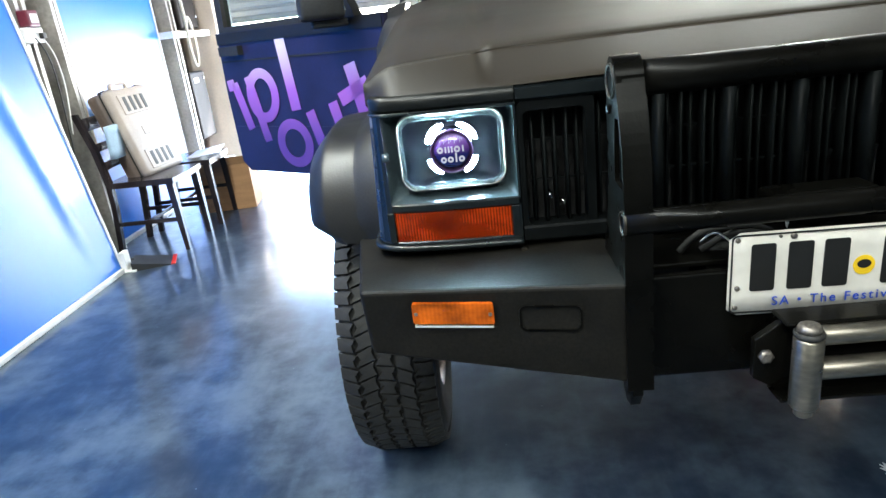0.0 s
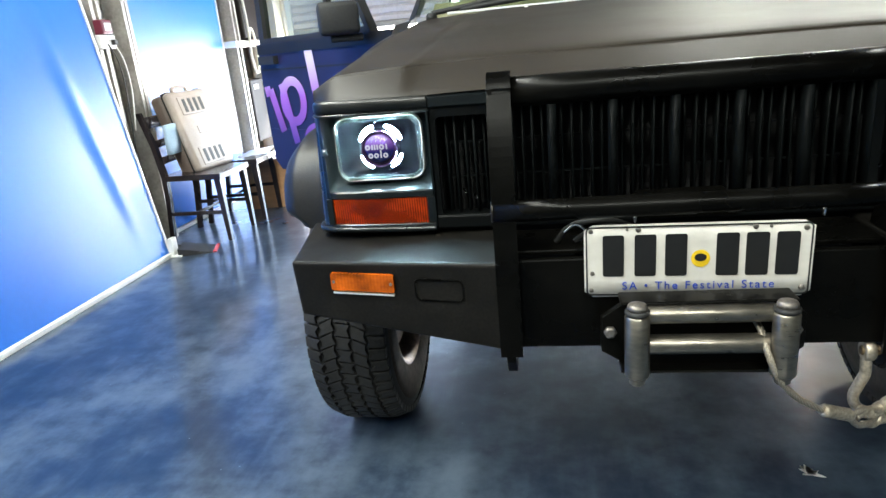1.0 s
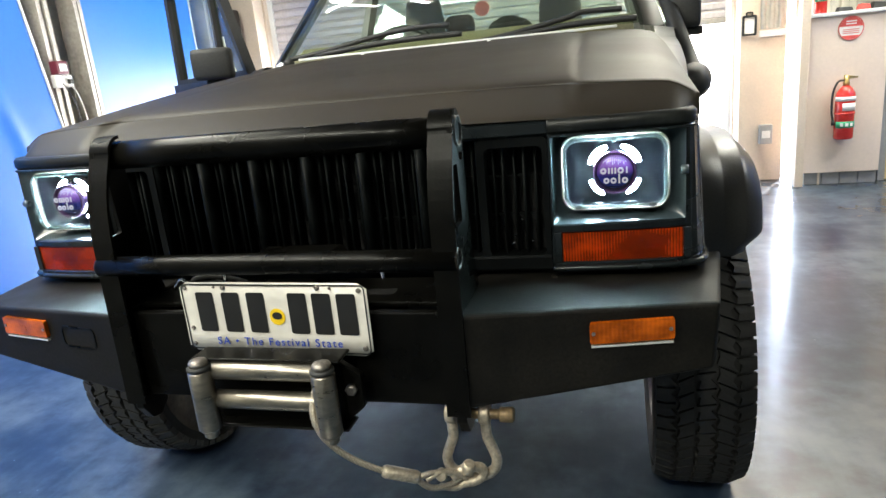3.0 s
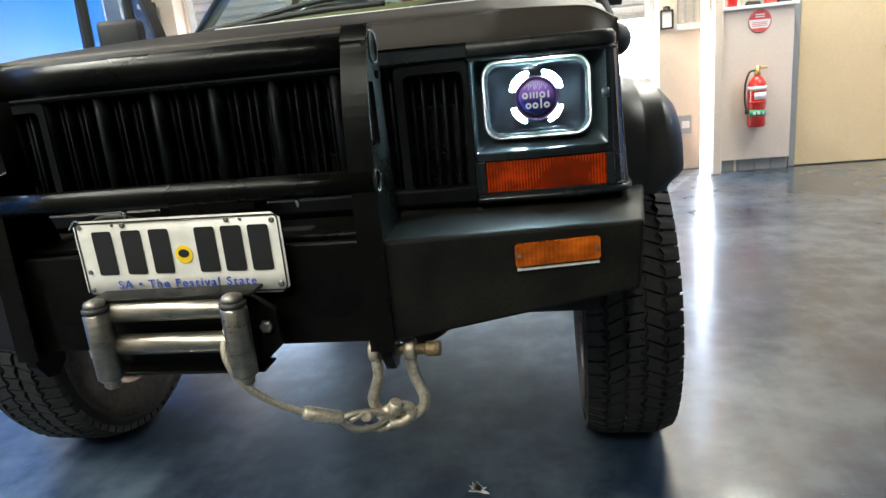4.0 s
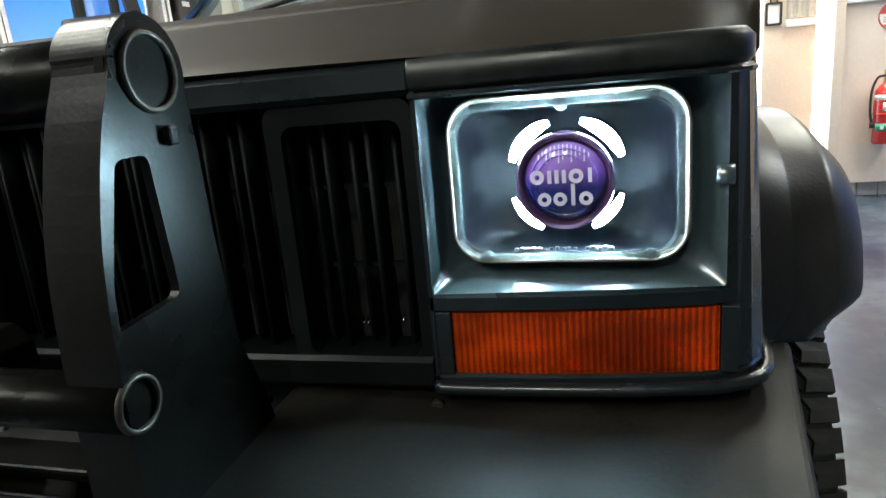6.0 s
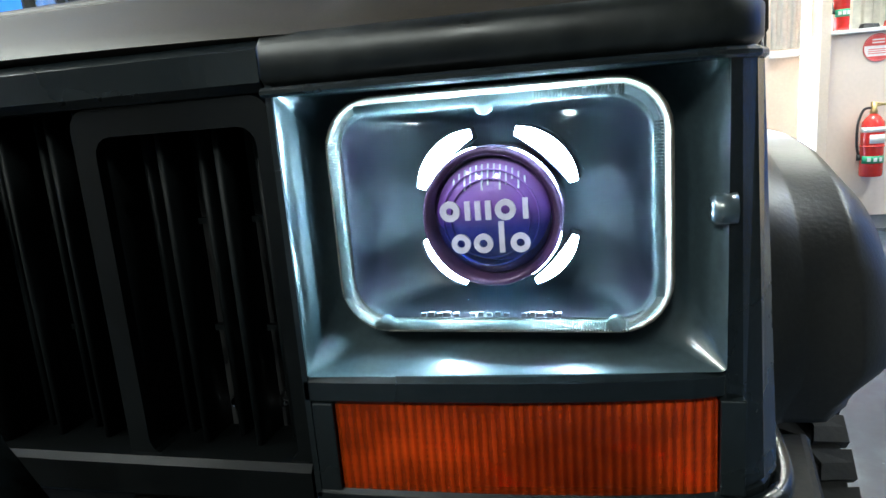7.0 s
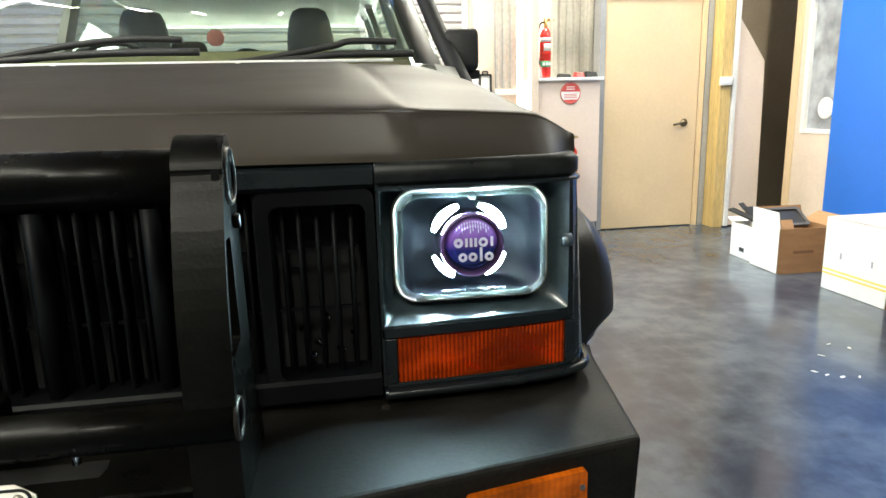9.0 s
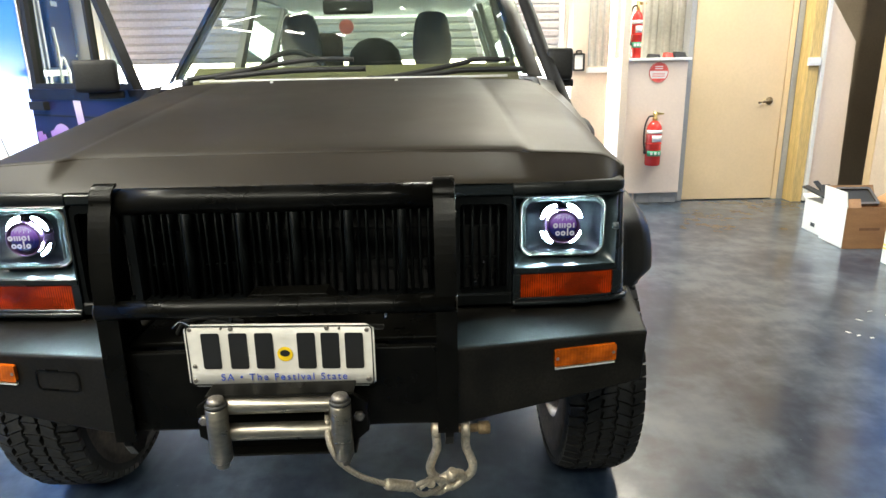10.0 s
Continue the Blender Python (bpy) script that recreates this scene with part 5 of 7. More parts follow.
def vinyl_bar(u0, z0, u1, z1, wide):
    lilac_bar(u0, z0, u1, z1, wide, FADING)


def vinyl_ring(u, z, ru, rz, lean, wide):
    def oval(du, dz):
        return [(u + du * math.cos(math.tau * k / 28) + lean * math.sin(math.tau * k / 28), z + dz * math.sin(math.tau * k / 28)) for k in range(28)]
    part("lettering_shape", door_plate(oval(ru, rz), 0.0033, 0.0046, oval(ru - wide, rz - wide * 0.9)), FADING, car_door)


# upper row: bars and an oval, lower row: bars and ovals
vinyl_bar(0.601, 1.184, 0.566, 0.862, 0.062)
vinyl_ring(0.778, 0.930, 0.112, 0.122, -0.004, 0.050)
vinyl_bar(0.862, 1.017, 0.795, 0.721, 0.052)
vinyl_bar(1.018, 0.978, 0.968, 0.985, 0.050), vinyl_bar(0.968, 0.990, 0.902, 0.778, 0.052)
vinyl_ring(0.615, 0.715, 0.118, 0.110, 0.0, 0.050)
vinyl_bar(0.483, 0.857, 0.425, 0.680, 0.056), vinyl_bar(0.335, 0.893, 0.280, 0.700, 0.056)
vinyl_bar(0.208, 1.042, 0.130, 0.740, 0.066), vinyl_bar(0.286, 0.900, 0.120, 0.968, 0.056)
b = bms()
door_mirror(b, (-1.070, 1.635, 1.272), 0.35, 0.80)
part("door_mirror", b, SOFT_BLACK, car, "black door mirror", smooth=True)


# wheel arch flares
def flare(s, c):
    """A squarish pocket flare: a lip curve standing out from a base curve on the body."""
    low = 0.715
    base = [(-0.378, low), (-0.383, 0.75), (-0.380, 0.81), (-0.360, 0.87), (-0.320, 0.918), (-0.25, 0.955), (-0.15, 0.978), (0.0, 0.986)]
    lip = [(-0.306, low), (-0.302, 0.745), (-0.297, 0.785), (-0.283, 0.825), (-0.25, 0.860), (-0.195, 0.884), (-0.11, 0.896), (0.0, 0.900)]
    base += [(-y, z) for y, z in base[-2::-1]] + [(0.40, 0.55), (0.41, 0.46)]
    lip += [(-y, z) for y, z in lip[-2::-1]] + [(0.33, 0.55), (0.35, 0.46)]
    def eased(line):
        """The same line with three more points between neighbours, rounded."""
        out = []
        for i in range(len(line) - 1):
            p0, p1, p2, p3 = (Vector(line[min(max(j, 0), len(line) - 1)]) for j in (i - 1, i, i + 1, i + 2))
            for k in range(4):
                t = k / 4
                out.append(tuple(0.5 * (2 * p1 + (p2 - p0) * t + (2 * p0 - 5 * p1 + 4 * p2 - p3) * t * t + (3 * p1 - p0 - 3 * p2 + p3) * t ** 3)))
        return out + [line[-1]]

    b = bms()
    rings = []
    for (yb, zb), (yl, zl) in zip(eased(base), eased(lip)):
        keep = 0.78 + 0.22 * smoothstep(low, low + 0.045, zl) if yl < 0 else 1.0
        d = Vector((yb - yl, zb - zl))
        e = d.normalized() * 0.035
        x0 = side_x(c) - 0.05
        more = 0.045 if s < 0 else 0.004
        def mix(k, x):
            return (s * (x0 + (x + more * smoothstep(0.80, 0.87, x) - x0) * keep), c + yl + d.x * k, zl + d.y * k)
        mouth = (s * (x0 + (0.885 + more - x0) * keep), c + yl - e.x, zl - e.y)
        rings.append([mix(1.0, x0), mix(0.94, x0 + 0.035), mix(0.625, 0.812), mix(0.605, 0.815), mix(0.565, 0.851), mix(0.545, 0.857), mix(0.22, 0.880), mix(0.08, 0.890), mix(-0.05, 0.894), mouth, (s * (x0 + (0.872 + more - x0) * keep), c + yl - e.x, zl - e.y), mix(0.12, 0.865), mix(0.5, 0.832), mix(0.85, x0 + 0.02), mix(0.9, x0)])
    loft(b, rings, smooth=True)
    f = part("arch_flare", b, FLARE, car, "wide textured black plastic arch flare")
    return f


for s in (-1, 1):
    for c in (FW, RW):
        flare(s, c)
    # near-black box added to close the view through the arch
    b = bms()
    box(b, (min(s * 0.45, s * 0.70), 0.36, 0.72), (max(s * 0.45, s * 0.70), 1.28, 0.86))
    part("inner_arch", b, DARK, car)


# wheels with blocky tread
def wheel(s, c):
    w = new("wheel", None)
    w.parent = car
    xi, xo = (0.672, 0.890) if s > 0 else (0.695, 0.922)
    xm, hw = (xi + xo) / 2, (xo - xi) / 2
    prof = [(-0.80, 0.205), (-0.92, 0.215), (-1.0, 0.27), (-0.99, 0.318), (-0.90, 0.352), (-0.80, 0.3615), (0.80, 0.3615), (0.90, 0.352), (0.99, 0.318), (1.0, 0.27), (0.92, 0.215), (0.80, 0.205)]
    b = bms()
    loft(b, [circle((s * (xm + hw * q), c, WR), r, (1, 0, 0), 48) for q, r in prof], caps=False)
    tyre = part("tyre", b, RUBBER, w, "black all-terrain tyre")
    # tread: five rows of wavy blocks
    b = bms()
    pitch = 62
    lanes = [(-0.97, -0.61), (-0.565, -0.205), (-0.165, 0.165), (0.205, 0.565), (0.61, 0.97)]
    for li, (q0, q1) in enumerate(lanes):
        for k in range(pitch):
            ks = k + 0.5 * (li % 2)
            g0, g1 = (0.06, 0.86) if li in (0, 4) else (0.04, 0.90)
            skew = (0.42 if li == 1 else -0.42) if li in (1, 3) else 0.16
            pts = []
            for (q, kk) in ((q0, g0), (q0 + 0.05 * (1 if li not in (0,) else 0), 0.5), (q0, g1), (q1, g1 + skew), (q1 - 0.05 * (1 if li != 4 else 0), 0.5 + skew), (q1, g0 + skew)):
                wob = 0.045 * math.sin(math.tau * (ks + kk))
                pts.append((q + (wob if abs(q) < 0.7 else 0), math.tau * (ks + kk) / pitch))
            def rad(q):
                return 0.3755 - 0.016 * max(0, abs(q) - 0.62) / 0.35
            top = [b.verts.new((s * (xm + hw * q), c - rad(q) * math.cos(a), WR + rad(q) * math.sin(a))) for q, a in pts]
            bot = [b.verts.new((s * (xm + hw * q * 1.005), c - (rad(q) - 0.018) * math.cos(a), WR + (rad(q) - 0.018) * math.sin(a))) for q, a in pts]
            b.faces.new(top)
            for i in range(6):
                b.faces.new((bot[i], bot[(i + 1) % 6], top[(i + 1) % 6], top[i]))
    part("tread", b, RUBBER, tyre, kind="stuff")
    # dusty ring and raised bead on the inner wall
    b = bms()
    loft(b, [circle((s * (xm - hw * q), c, WR), r, (1, 0, 0), 48) for q, r in ((0.955, 0.216), (0.985, 0.232), (1.012, 0.262), (1.010, 0.290), (0.995, 0.318), (0.985, 0.318), (1.0, 0.285), (0.99, 0.262), (0.96, 0.232), (0.935, 0.216))], caps=False)
    part("inner_sidewall", b, DUSTY_RUBBER, tyre, "dusty brown inner sidewall")
    b = bms()
    loft(b, [circle((s * (xm + hw * q), c, WR), r, (1, 0, 0), 36) for q, r in [(-0.93, 0.214), (-0.90, 0.204), (-0.70, 0.190), (-0.1, 0.180), (0.5, 0.185), (0.92, 0.206), (0.94, 0.213)]], caps=False)
    part("rim", b, WHEEL_STEEL, w, "dusty brown wheel rim")
    b = bms()
    turned(b, (s * (xm + hw * 0.35), c, WR), (s, 0, 0), [(0.186, 0), (0.17, 0.02), (0.09, 0.035), (0.06, 0.05), (0.0, 0.05)], n=30)
    part("wheel_face", b, ALLOY, w)
    b = bms()
    turned(b, (s * (xm - hw * 0.55), c, WR), (s, 0, 0), [(0.15, 0), (0.15, 0.02), (0.10, 0.03), (0.08, 0.10)], n=30)
    part("brake_disc", b, WHEEL_STEEL, w)
    if c < 2 and s < 0:
        # pale raised marks on the inner wall
        for k in range(9):
            a = radians(-62 + 11 * k + 180)
            b = bms()
            p = Vector((s * (xm - hw * 0.985) + 0.006, c - 0.295 * math.cos(a), WR + 0.295 * math.sin(a)))
            m = Matrix.Translation(p) @ Matrix.Rotation(a, 4, "X")
            box(b, (-0.006, -0.014, -0.020), (0.002, 0.014, 0.020), 0.002, m)
            part("sidewall_mark", b, LABEL_WHITE, tyre)


for s in (-1, 1):
    for c in (FW, RW):
        wheel(s, c)
b = bms()
rod(b, (-0.68, FW, WR), (0.68, FW, WR), 0.038)
turned(b, (0.22, FW - 0.13, WR), (0, 1, 0), [(0.03, 0), (0.10, 0.04), (0.125, 0.12), (0.10, 0.22), (0.04, 0.26)], n=20)
part("axle", b, DARK, car)
b = bms()
rod(b, (-0.62, RW, WR), (0.62, RW, WR), 0.04)
part("axle", b, DARK, car)

# steel bumper: middle, two wings
bumper = part("bumper", (lambda b: (box(b, (-0.318, 0.022, 0.582), (0.318, 0.034, 0.757), 0.004), b)[1])(bms()), STEEL_BLACK, car, "black steel winch bumper")
b = bms()
box(b, (-0.346, 0.0342, 0.584), (0.346, 0.040, 0.756), 0.003)
part("backing_plate", b, STEEL_BLACK, bumper)
b = bms()
box(b, (-0.318, 0.0402, 0.582), (0.318, 0.20, 0.596), 0.003)
part("lower_tray", b, STEEL_BLACK, bumper)
b = bms()
box(b, (-0.318, 0.06, 0.752), (0.318, 0.20, 0.762), 0.003)
part("winch_tray", b, STEEL_BLACK, bumper)
winch = part("winch", (lambda b: (rod(b, (-0.20, 0.115, 0.715), (0.20, 0.115, 0.715), 0.05, bevel=0.008), b)[1])(bms()), DARK, bumper)
for x, z, l in ((-0.235, 0.80, 0.09), (-0.20, 0.79, 0.06)):
    b = bms()
    hose(b, [(x, 0.10, 0.765), (x + 0.03, 0.085, z), (x + l, 0.07, z + 0.012), (x + l + 0.05, 0.09, z - 0.01)], 0.006, 8)
    part("lead", b, SOFT_BLACK, winch)
b = bms()
hose(b, [(-0.222, 0.045, 0.80), (-0.20, 0.04, 0.815), (-0.17, 0.04, 0.79)], 0.003, 8)
part("clip", b, CHROME, winch)
for x in (-0.10, 0.205):
    b = bms()
    rod(b, (x, 0.03, 0.815), (x, 0.03, 0.835), 0.004, 8)
    part("bracket_bolt", b, CHROME, bumper)
b = bms()
slab(b, [(-0.087, 0.800), (-0.087, 0.838), (-0.080, 0.843), (0.076, 0.843), (0.094, 0.826), (0.094, 0.800)], "y", 0.110, 0.165, 0.002)
part("winch_cover", b, STEEL_BLACK, bumper, "flat dark winch cover with a cut corner")
for s in (-1, 1):
    b = bms()
    wide = 0.016 if s < 0 else 0.0
    f = [(0.331, 0.004, 0.583), (0.744 + wide, 0.086, 0.632), (0.752 + wide, 0.089, 0.748), (0.331, 0.004, 0.757)]
    k = [(0.331, 0.19, 0.60), (0.784 + wide, 0.352, 0.66), (0.792 + wide, 0.360, 0.757), (0.331, 0.225, 0.763)]
    fv = [b.verts.new((s * x, y, z)) for x, y, z in f]
    kv = [b.verts.new((s * x, y, z)) for x, y, z in k]
    faces = [b.faces.new(fv), b.faces.new(kv[::-1])] + [b.faces.new((fv[i], kv[i], kv[(i + 1) % 4], fv[(i + 1) % 4])) for i in range(4)]
    bmesh.ops.bevel(b, geom=list(b.edges), offset=0.007, segments=3, affect="EDGES", profile=0.5)
    part("bumper_wing", b, WING_STEEL, bumper, "folded black steel bumper wing")

    def wing_front(x, z, w):
        t = (x - 0.331) / 0.421
        return Vector((s * x, 0.004 + 0.085 * t / (1 + wide / 0.421) - w, z))

    def wing_plate(x0, x1, z0, z1, w0, w1, r=0.0, bevel=0.0):
        b = bms()
        pts = [(x0, z0), (x1, z0), (x1, z1), (x0, z1)] if not r else round_rect((x0 + x1) / 2, (z0 + z1) / 2, x1 - x0, z1 - z0, r, 4)
        rows = [[b.verts.new(wing_front(x, z, w)) for x, z in pts] for w in (w0, w1)]
        n = len(pts)
        b.faces.new(rows[0][::-1]), b.faces.new(rows[1])
        for i in range(n):
            b.faces.new((rows[0][i], rows[0][(i + 1) % n], rows[1][(i + 1) % n], rows[1][i]))
        return b

    ind = part("indicator_lamp", wing_plate(0.546, 0.680, 0.694, 0.730, 0.0, 0.009, 0.004), AMBER2, car, "orange bumper indicator lamp")
    # raised amber pad added where the lens shows the bulb's glint
    part("bulb_glint", wing_plate(0.607, 0.630, 0.704, 0.716, 0.0092, 0.0098, 0.004), AMBER2, ind)
    # the strip's pale colour carries the highlight of its chrome
    part("chrome_strip", wing_plate(0.548, 0.678, 0.6865, 0.6900, 0.0, 0.007), BRIGHT_STRIP, ind, "thin strip under the lens, pale for its highlight")
    for x in (0.552, 0.674):
        part("lens_screw", wing_plate(x - 0.003, x + 0.003, 0.709, 0.715, 0.009, 0.0105, 0.0025), SCREW, ind)
    if s < 0:
        b = bms()
        o, i2 = round_rect(0.457, 0.70, 0.098, 0.046, 0.012, 4), round_rect(0.457, 0.70, 0.090, 0.038, 0.009, 4)
        rows = [[b.verts.new(wing_front(x, z, w)) for x, z in loop] for loop, w in ((o, -0.001), (o, 0.002), (i2, 0.002), (i2, -0.001))]
        n = len(o)
        for p, q in ((0, 1), (1, 2), (2, 3)):
            for i in range(n):
                b.faces.new((rows[p][i], rows[p][(i + 1) % n], rows[q][(i + 1) % n], rows[q][i]))
        part("pressed_slot", b, STEEL_BLACK, bumper)
    # hanging lug below the post
    b = bms()
    slab(b, [(0.0, 0.60), (0.085, 0.60), (0.075, 0.545), (0.05, 0.525), (0.025, 0.53), (0.005, 0.56)], "x", s * 0.327 - 0.009, s * 0.327 + 0.009, 0.002)
    part("recovery_lug", b, STEEL_BLACK, bumper)

# bull bar: two folded posts and two tubes
TUBE_Y, TUBE_Z, TUBE_R = 0.080, 1.051, 0.026
LOW_Y, LOW_Z, LOW_R = 0.012, 0.852, 0.019


def open_tube(y, z, r, reach):
    """A straight tube across the car with open, thick-walled ends."""
    b = bms()
    xs = [-reach, -reach, -0.2, 0.0, 0.2, reach, reach]
    rs = [r - 0.0035, r, r, r, r, r, r - 0.0035]
    rows = [circle((-reach + 0.05, y, z), r - 0.0035, (1, 0, 0), 28)] + [circle((x, y, z), q, (1, 0, 0), 28) for x, q in zip(xs, rs)] + [circle((reach - 0.05, y, z), r - 0.0035, (1, 0, 0), 28)]
    loft(b, rows, caps=True)
    for f in b.faces:
        f.smooth = abs(f.normal.x) < 0.5
    return b


bullbar = part("bull_bar", open_tube(TUBE_Y, TUBE_Z, TUBE_R, 0.3445), STEEL_BLACK, car, "black steel bull bar of two posts and two tubes")
part("lower_tube", open_tube(LOW_Y, LOW_Z, LOW_R, 0.3445), STEEL_BLACK, bullbar)


def soft_corners(line, r, n=3):
    """A closed outline with its corners rounded."""
    out = []
    for i, p in enumerate(line):
        p, a, c = Vector(p), Vector(line[i - 1]), Vector(line[(i + 1) % len(line)])
        u, v = (a - p).normalized() * r, (c - p).normalized() * r
        for k in range(n + 1):
            t = k / n
            out.append(tuple((p + u) * (1 - t) ** 2 + p * 2 * t * (1 - t) + (p + v) * t * t))
    return out


for s in (-1, 1):
    # side plate with a window, rounded over the upper tube
    arc = [(TUBE_Y + 0.037 * math.cos(radians(a)), TUBE_Z + 0.037 * math.sin(radians(a))) for a in range(195, -16, -15)]
    fore = [(0.004, 0.757), (0.003, 0.86), (0.012, 0.95), (0.030, 1.015)]
    aft = [(0.117, 1.0), (0.119, 0.93), (0.126, 0.85), (0.150, 0.79), (0.160, 0.757)]
    outer = fore + arc + aft
    ring = soft_corners([(0.036, 1.000), (0.065, 1.000), (0.071, 0.903), (0.006, 0.899)], 0.007)
    b = bms()
    lo, hi = s * 0.336, s * 0.343
    for d in (lo, hi):
        o = [b.verts.new((d, y, z)) for y, z in outer]
        i = [b.verts.new((d, y, z)) for y, z in ring]
        edges = [b.edges.new((q[k], q[(k + 1) % len(q)])) for q in (o, i) for k in range(len(q))]
        bmesh.ops.triangle_fill(b, edges=edges, use_beauty=True)
    b.verts.ensure_lookup_table()
    half, no = len(b.verts) // 2, len(outer)
    for first, count in ((0, no), (no, len(ring))):
        for k in range(count):
            p, q = first + k, first + (k + 1) % count
            b.faces.new((b.verts[p], b.verts[q], b.verts[half + q], b.verts[half + p]))
    post = part("post", b, STEEL_BLACK, bullbar, "folded black steel upright")
    # front flange, wrapped over the top
    b = bms()
    bend = [(-0.004, 0.575), (-0.002, 0.70), (0.0, 0.80), (0.002, 0.88), (0.009, 0.95), (0.026, 1.012), arc[1], arc[2]]
    line = []
    for i in range(len(bend) - 1):
        p0, p1, p2, p3 = (Vector(bend[min(max(j, 0), len(bend) - 1)]) for j in (i - 1, i, i + 1, i + 2))
        line += [tuple(0.5 * (2 * p1 + (p2 - p0) * t + (2 * p0 - 5 * p1 + 4 * p2 - p3) * t * t + (3 * p1 - p0 - 3 * p2 + p3) * t ** 3)) for t in (0, 0.25, 0.5, 0.75)]
    line += [(TUBE_Y + 0.037 * math.cos(radians(a)), TUBE_Z + 0.037 * math.sin(radians(a))) for a in range(165, 89, -5)]
    rings = []
    for i, (y, z) in enumerate(line):
        d = Vector((line[min(i + 1, len(line) - 1)][0] - line[max(i - 1, 0)][0], line[min(i + 1, len(line) - 1)][1] - line[max(i - 1, 0)][1])).normalized()
        n = Vector((-d.y, d.x)) * 0.006
        rings.append([(s * 0.304, y, z), (s * 0.3455, y, z), (s * 0.3455, y - n.x, z - n.y), (s * 0.304, y - n.x, z - n.y)])
    loft(b, rings, smooth=False)
    part("flange", b, STEEL_BLACK, post)
    for y, z, r in ((TUBE_Y, TUBE_Z, TUBE_R), (LOW_Y, LOW_Z, LOW_R)):
        b = bms()
        turned(b, (s * 0.3435, y, z), (s, 0, 0), [(r - 0.0036, 0.0015), (r - 0.003, 0.0035), (r - 0.0005, 0.0035), (r + 0.0005, 0.0)], n=28, caps=False)
        part("tube_end", b, WORN_STEEL, post, "bare worn steel rim of the cut tube")
    # small lug and weld beads where the post meets the bumper
    b = bms()
    box(b, (min(s * 0.3435, s * 0.350), 0.082, 1.003), (max(s * 0.3435, s * 0.350), 0.092, 1.016), 0.002)
    part("weld_bead", b, STEEL_BLACK, post)

# number plate: plain bars in place of the characters
plate_m = Matrix.Translation((-0.003, 0.009, 0.751)) @ Matrix.Rotation(radians(0.3), 4, "Y")
plate_m = plate_m @ Matrix.Rotation(radians(-1.2), 4, "Z")


def on_plate(x, z, w=0.0):
    return plate_m @ Vector((x, -w - 0.003 * math.sin(6 * x) - 0.05 * x * x * (1 if z > 0 else 0.4), z))


def plate_piece(outline, w0, w1, inner=None):
    b = bms()
    if inner:
        rows = [[b.verts.new(on_plate(x, z, w)) for x, z in loop] for loop, w in ((outline, w0), (outline, w1), (inner, w1), (inner, w0))]
        pairs = ((0, 1), (1, 2), (2, 3), (3, 0))
    else:
        rows = [[b.verts.new(on_plate(x, z, w)) for x, z in outline] for w in (w0, w1)]
        pairs = ((0, 1),)
        b.faces.new(rows[0][::-1]), b.faces.new(rows[1])
    n = len(outline)
    for p, q in pairs:
        for i in range(n):
            b.faces.new((rows[p][i], rows[p][(i + 1) % n], rows[q][(i + 1) % n], rows[q][i]))
    return b


b = bms()
cols = [-0.186 + 0.372 * k / 24 for k in range(25)]
edge = round_rect(0, 0, 0.372, 0.134, 0.010, 4)
grid = []
for x in cols:
    h = 0.067 - (0.010 - math.sqrt(max(0, 0.010 ** 2 - max(0, abs(x) - 0.176) ** 2)))
    grid.append([b.verts.new(on_plate(x, z * h, 0.0)) for z in (-1, -0.5, 0, 0.5, 1)] + [b.verts.new(on_plate(x, z * h, -0.0015)) for z in (1, -1)])
for p, q in zip(grid, grid[1:]):
    for i in range(7):
        b.faces.new((p[i], q[i], q[(i + 1) % 7], p[(i + 1) % 7]))
plate = part("number_plate", b, PLATE, car, "bent white number plate with dark bars and blue lettering", smooth=True)
part("plate_border", plate_piece(round_rect(0, 0, 0.366, 0.128, 0.009, 4), 0.0006, 0.0012, round_rect(0, 0, 0.361, 0.123, 0.007, 4)), PLATE_INK, plate)
for x in (-0.136, -0.082, -0.031, 0.052, 0.099, 0.146):
    part("plate_bar", plate_piece(round_rect(x, 0.010, 0.036, 0.076, 0.004, 3), 0.0007, 0.0016), PLATE_INK, plate)
part("plate_badge", plate_piece([(0.009 + 0.0155 * math.cos(math.tau * k / 24), 0.003 + 0.0155 * math.sin(math.tau * k / 24)) for k in range(24)], 0.0007, 0.0014), PLATE_YELLOW, plate, "round yellow badge")
part("badge_mark", plate_piece([(0.009 + 0.010 * math.cos(math.tau * k / 16), 0.005 + 0.007 * math.sin(math.tau * k / 16)) for k in range(16)], 0.0015, 0.0019), PLATE_INK, plate)
words("plate_motto", "SA \u2022 The Festival State", 0.0205, PLATE_BLUE, plate, plate_m @ Matrix.Translation((0.004, -0.0028, -0.0455)) @ Matrix.Rotation(radians(90), 4, "X"), "blue motto lettering", stretch=1.28)
for x, z, r in ((-0.174, 0.056, 0.004), (-0.094, 0.057, 0.0048), (-0.113, 0.058, 0.0026), (0.094, 0.058, 0.0046), (0.118, 0.058, 0.0026), (0.172, 0.054, 0.0046), (0.172, -0.052, 0.0052), (-0.172, -0.022, 0.004), (-0.174, -0.054, 0.004)):
    b = bms()
    c = on_plate(x, z, 0.0)
    turned(b, c, (0, -1, 0), [(r, -0.002), (r, 0.0022), (r * 0.6, 0.0034)], n=12)
    part("plate_screw", b, SCREW, plate)

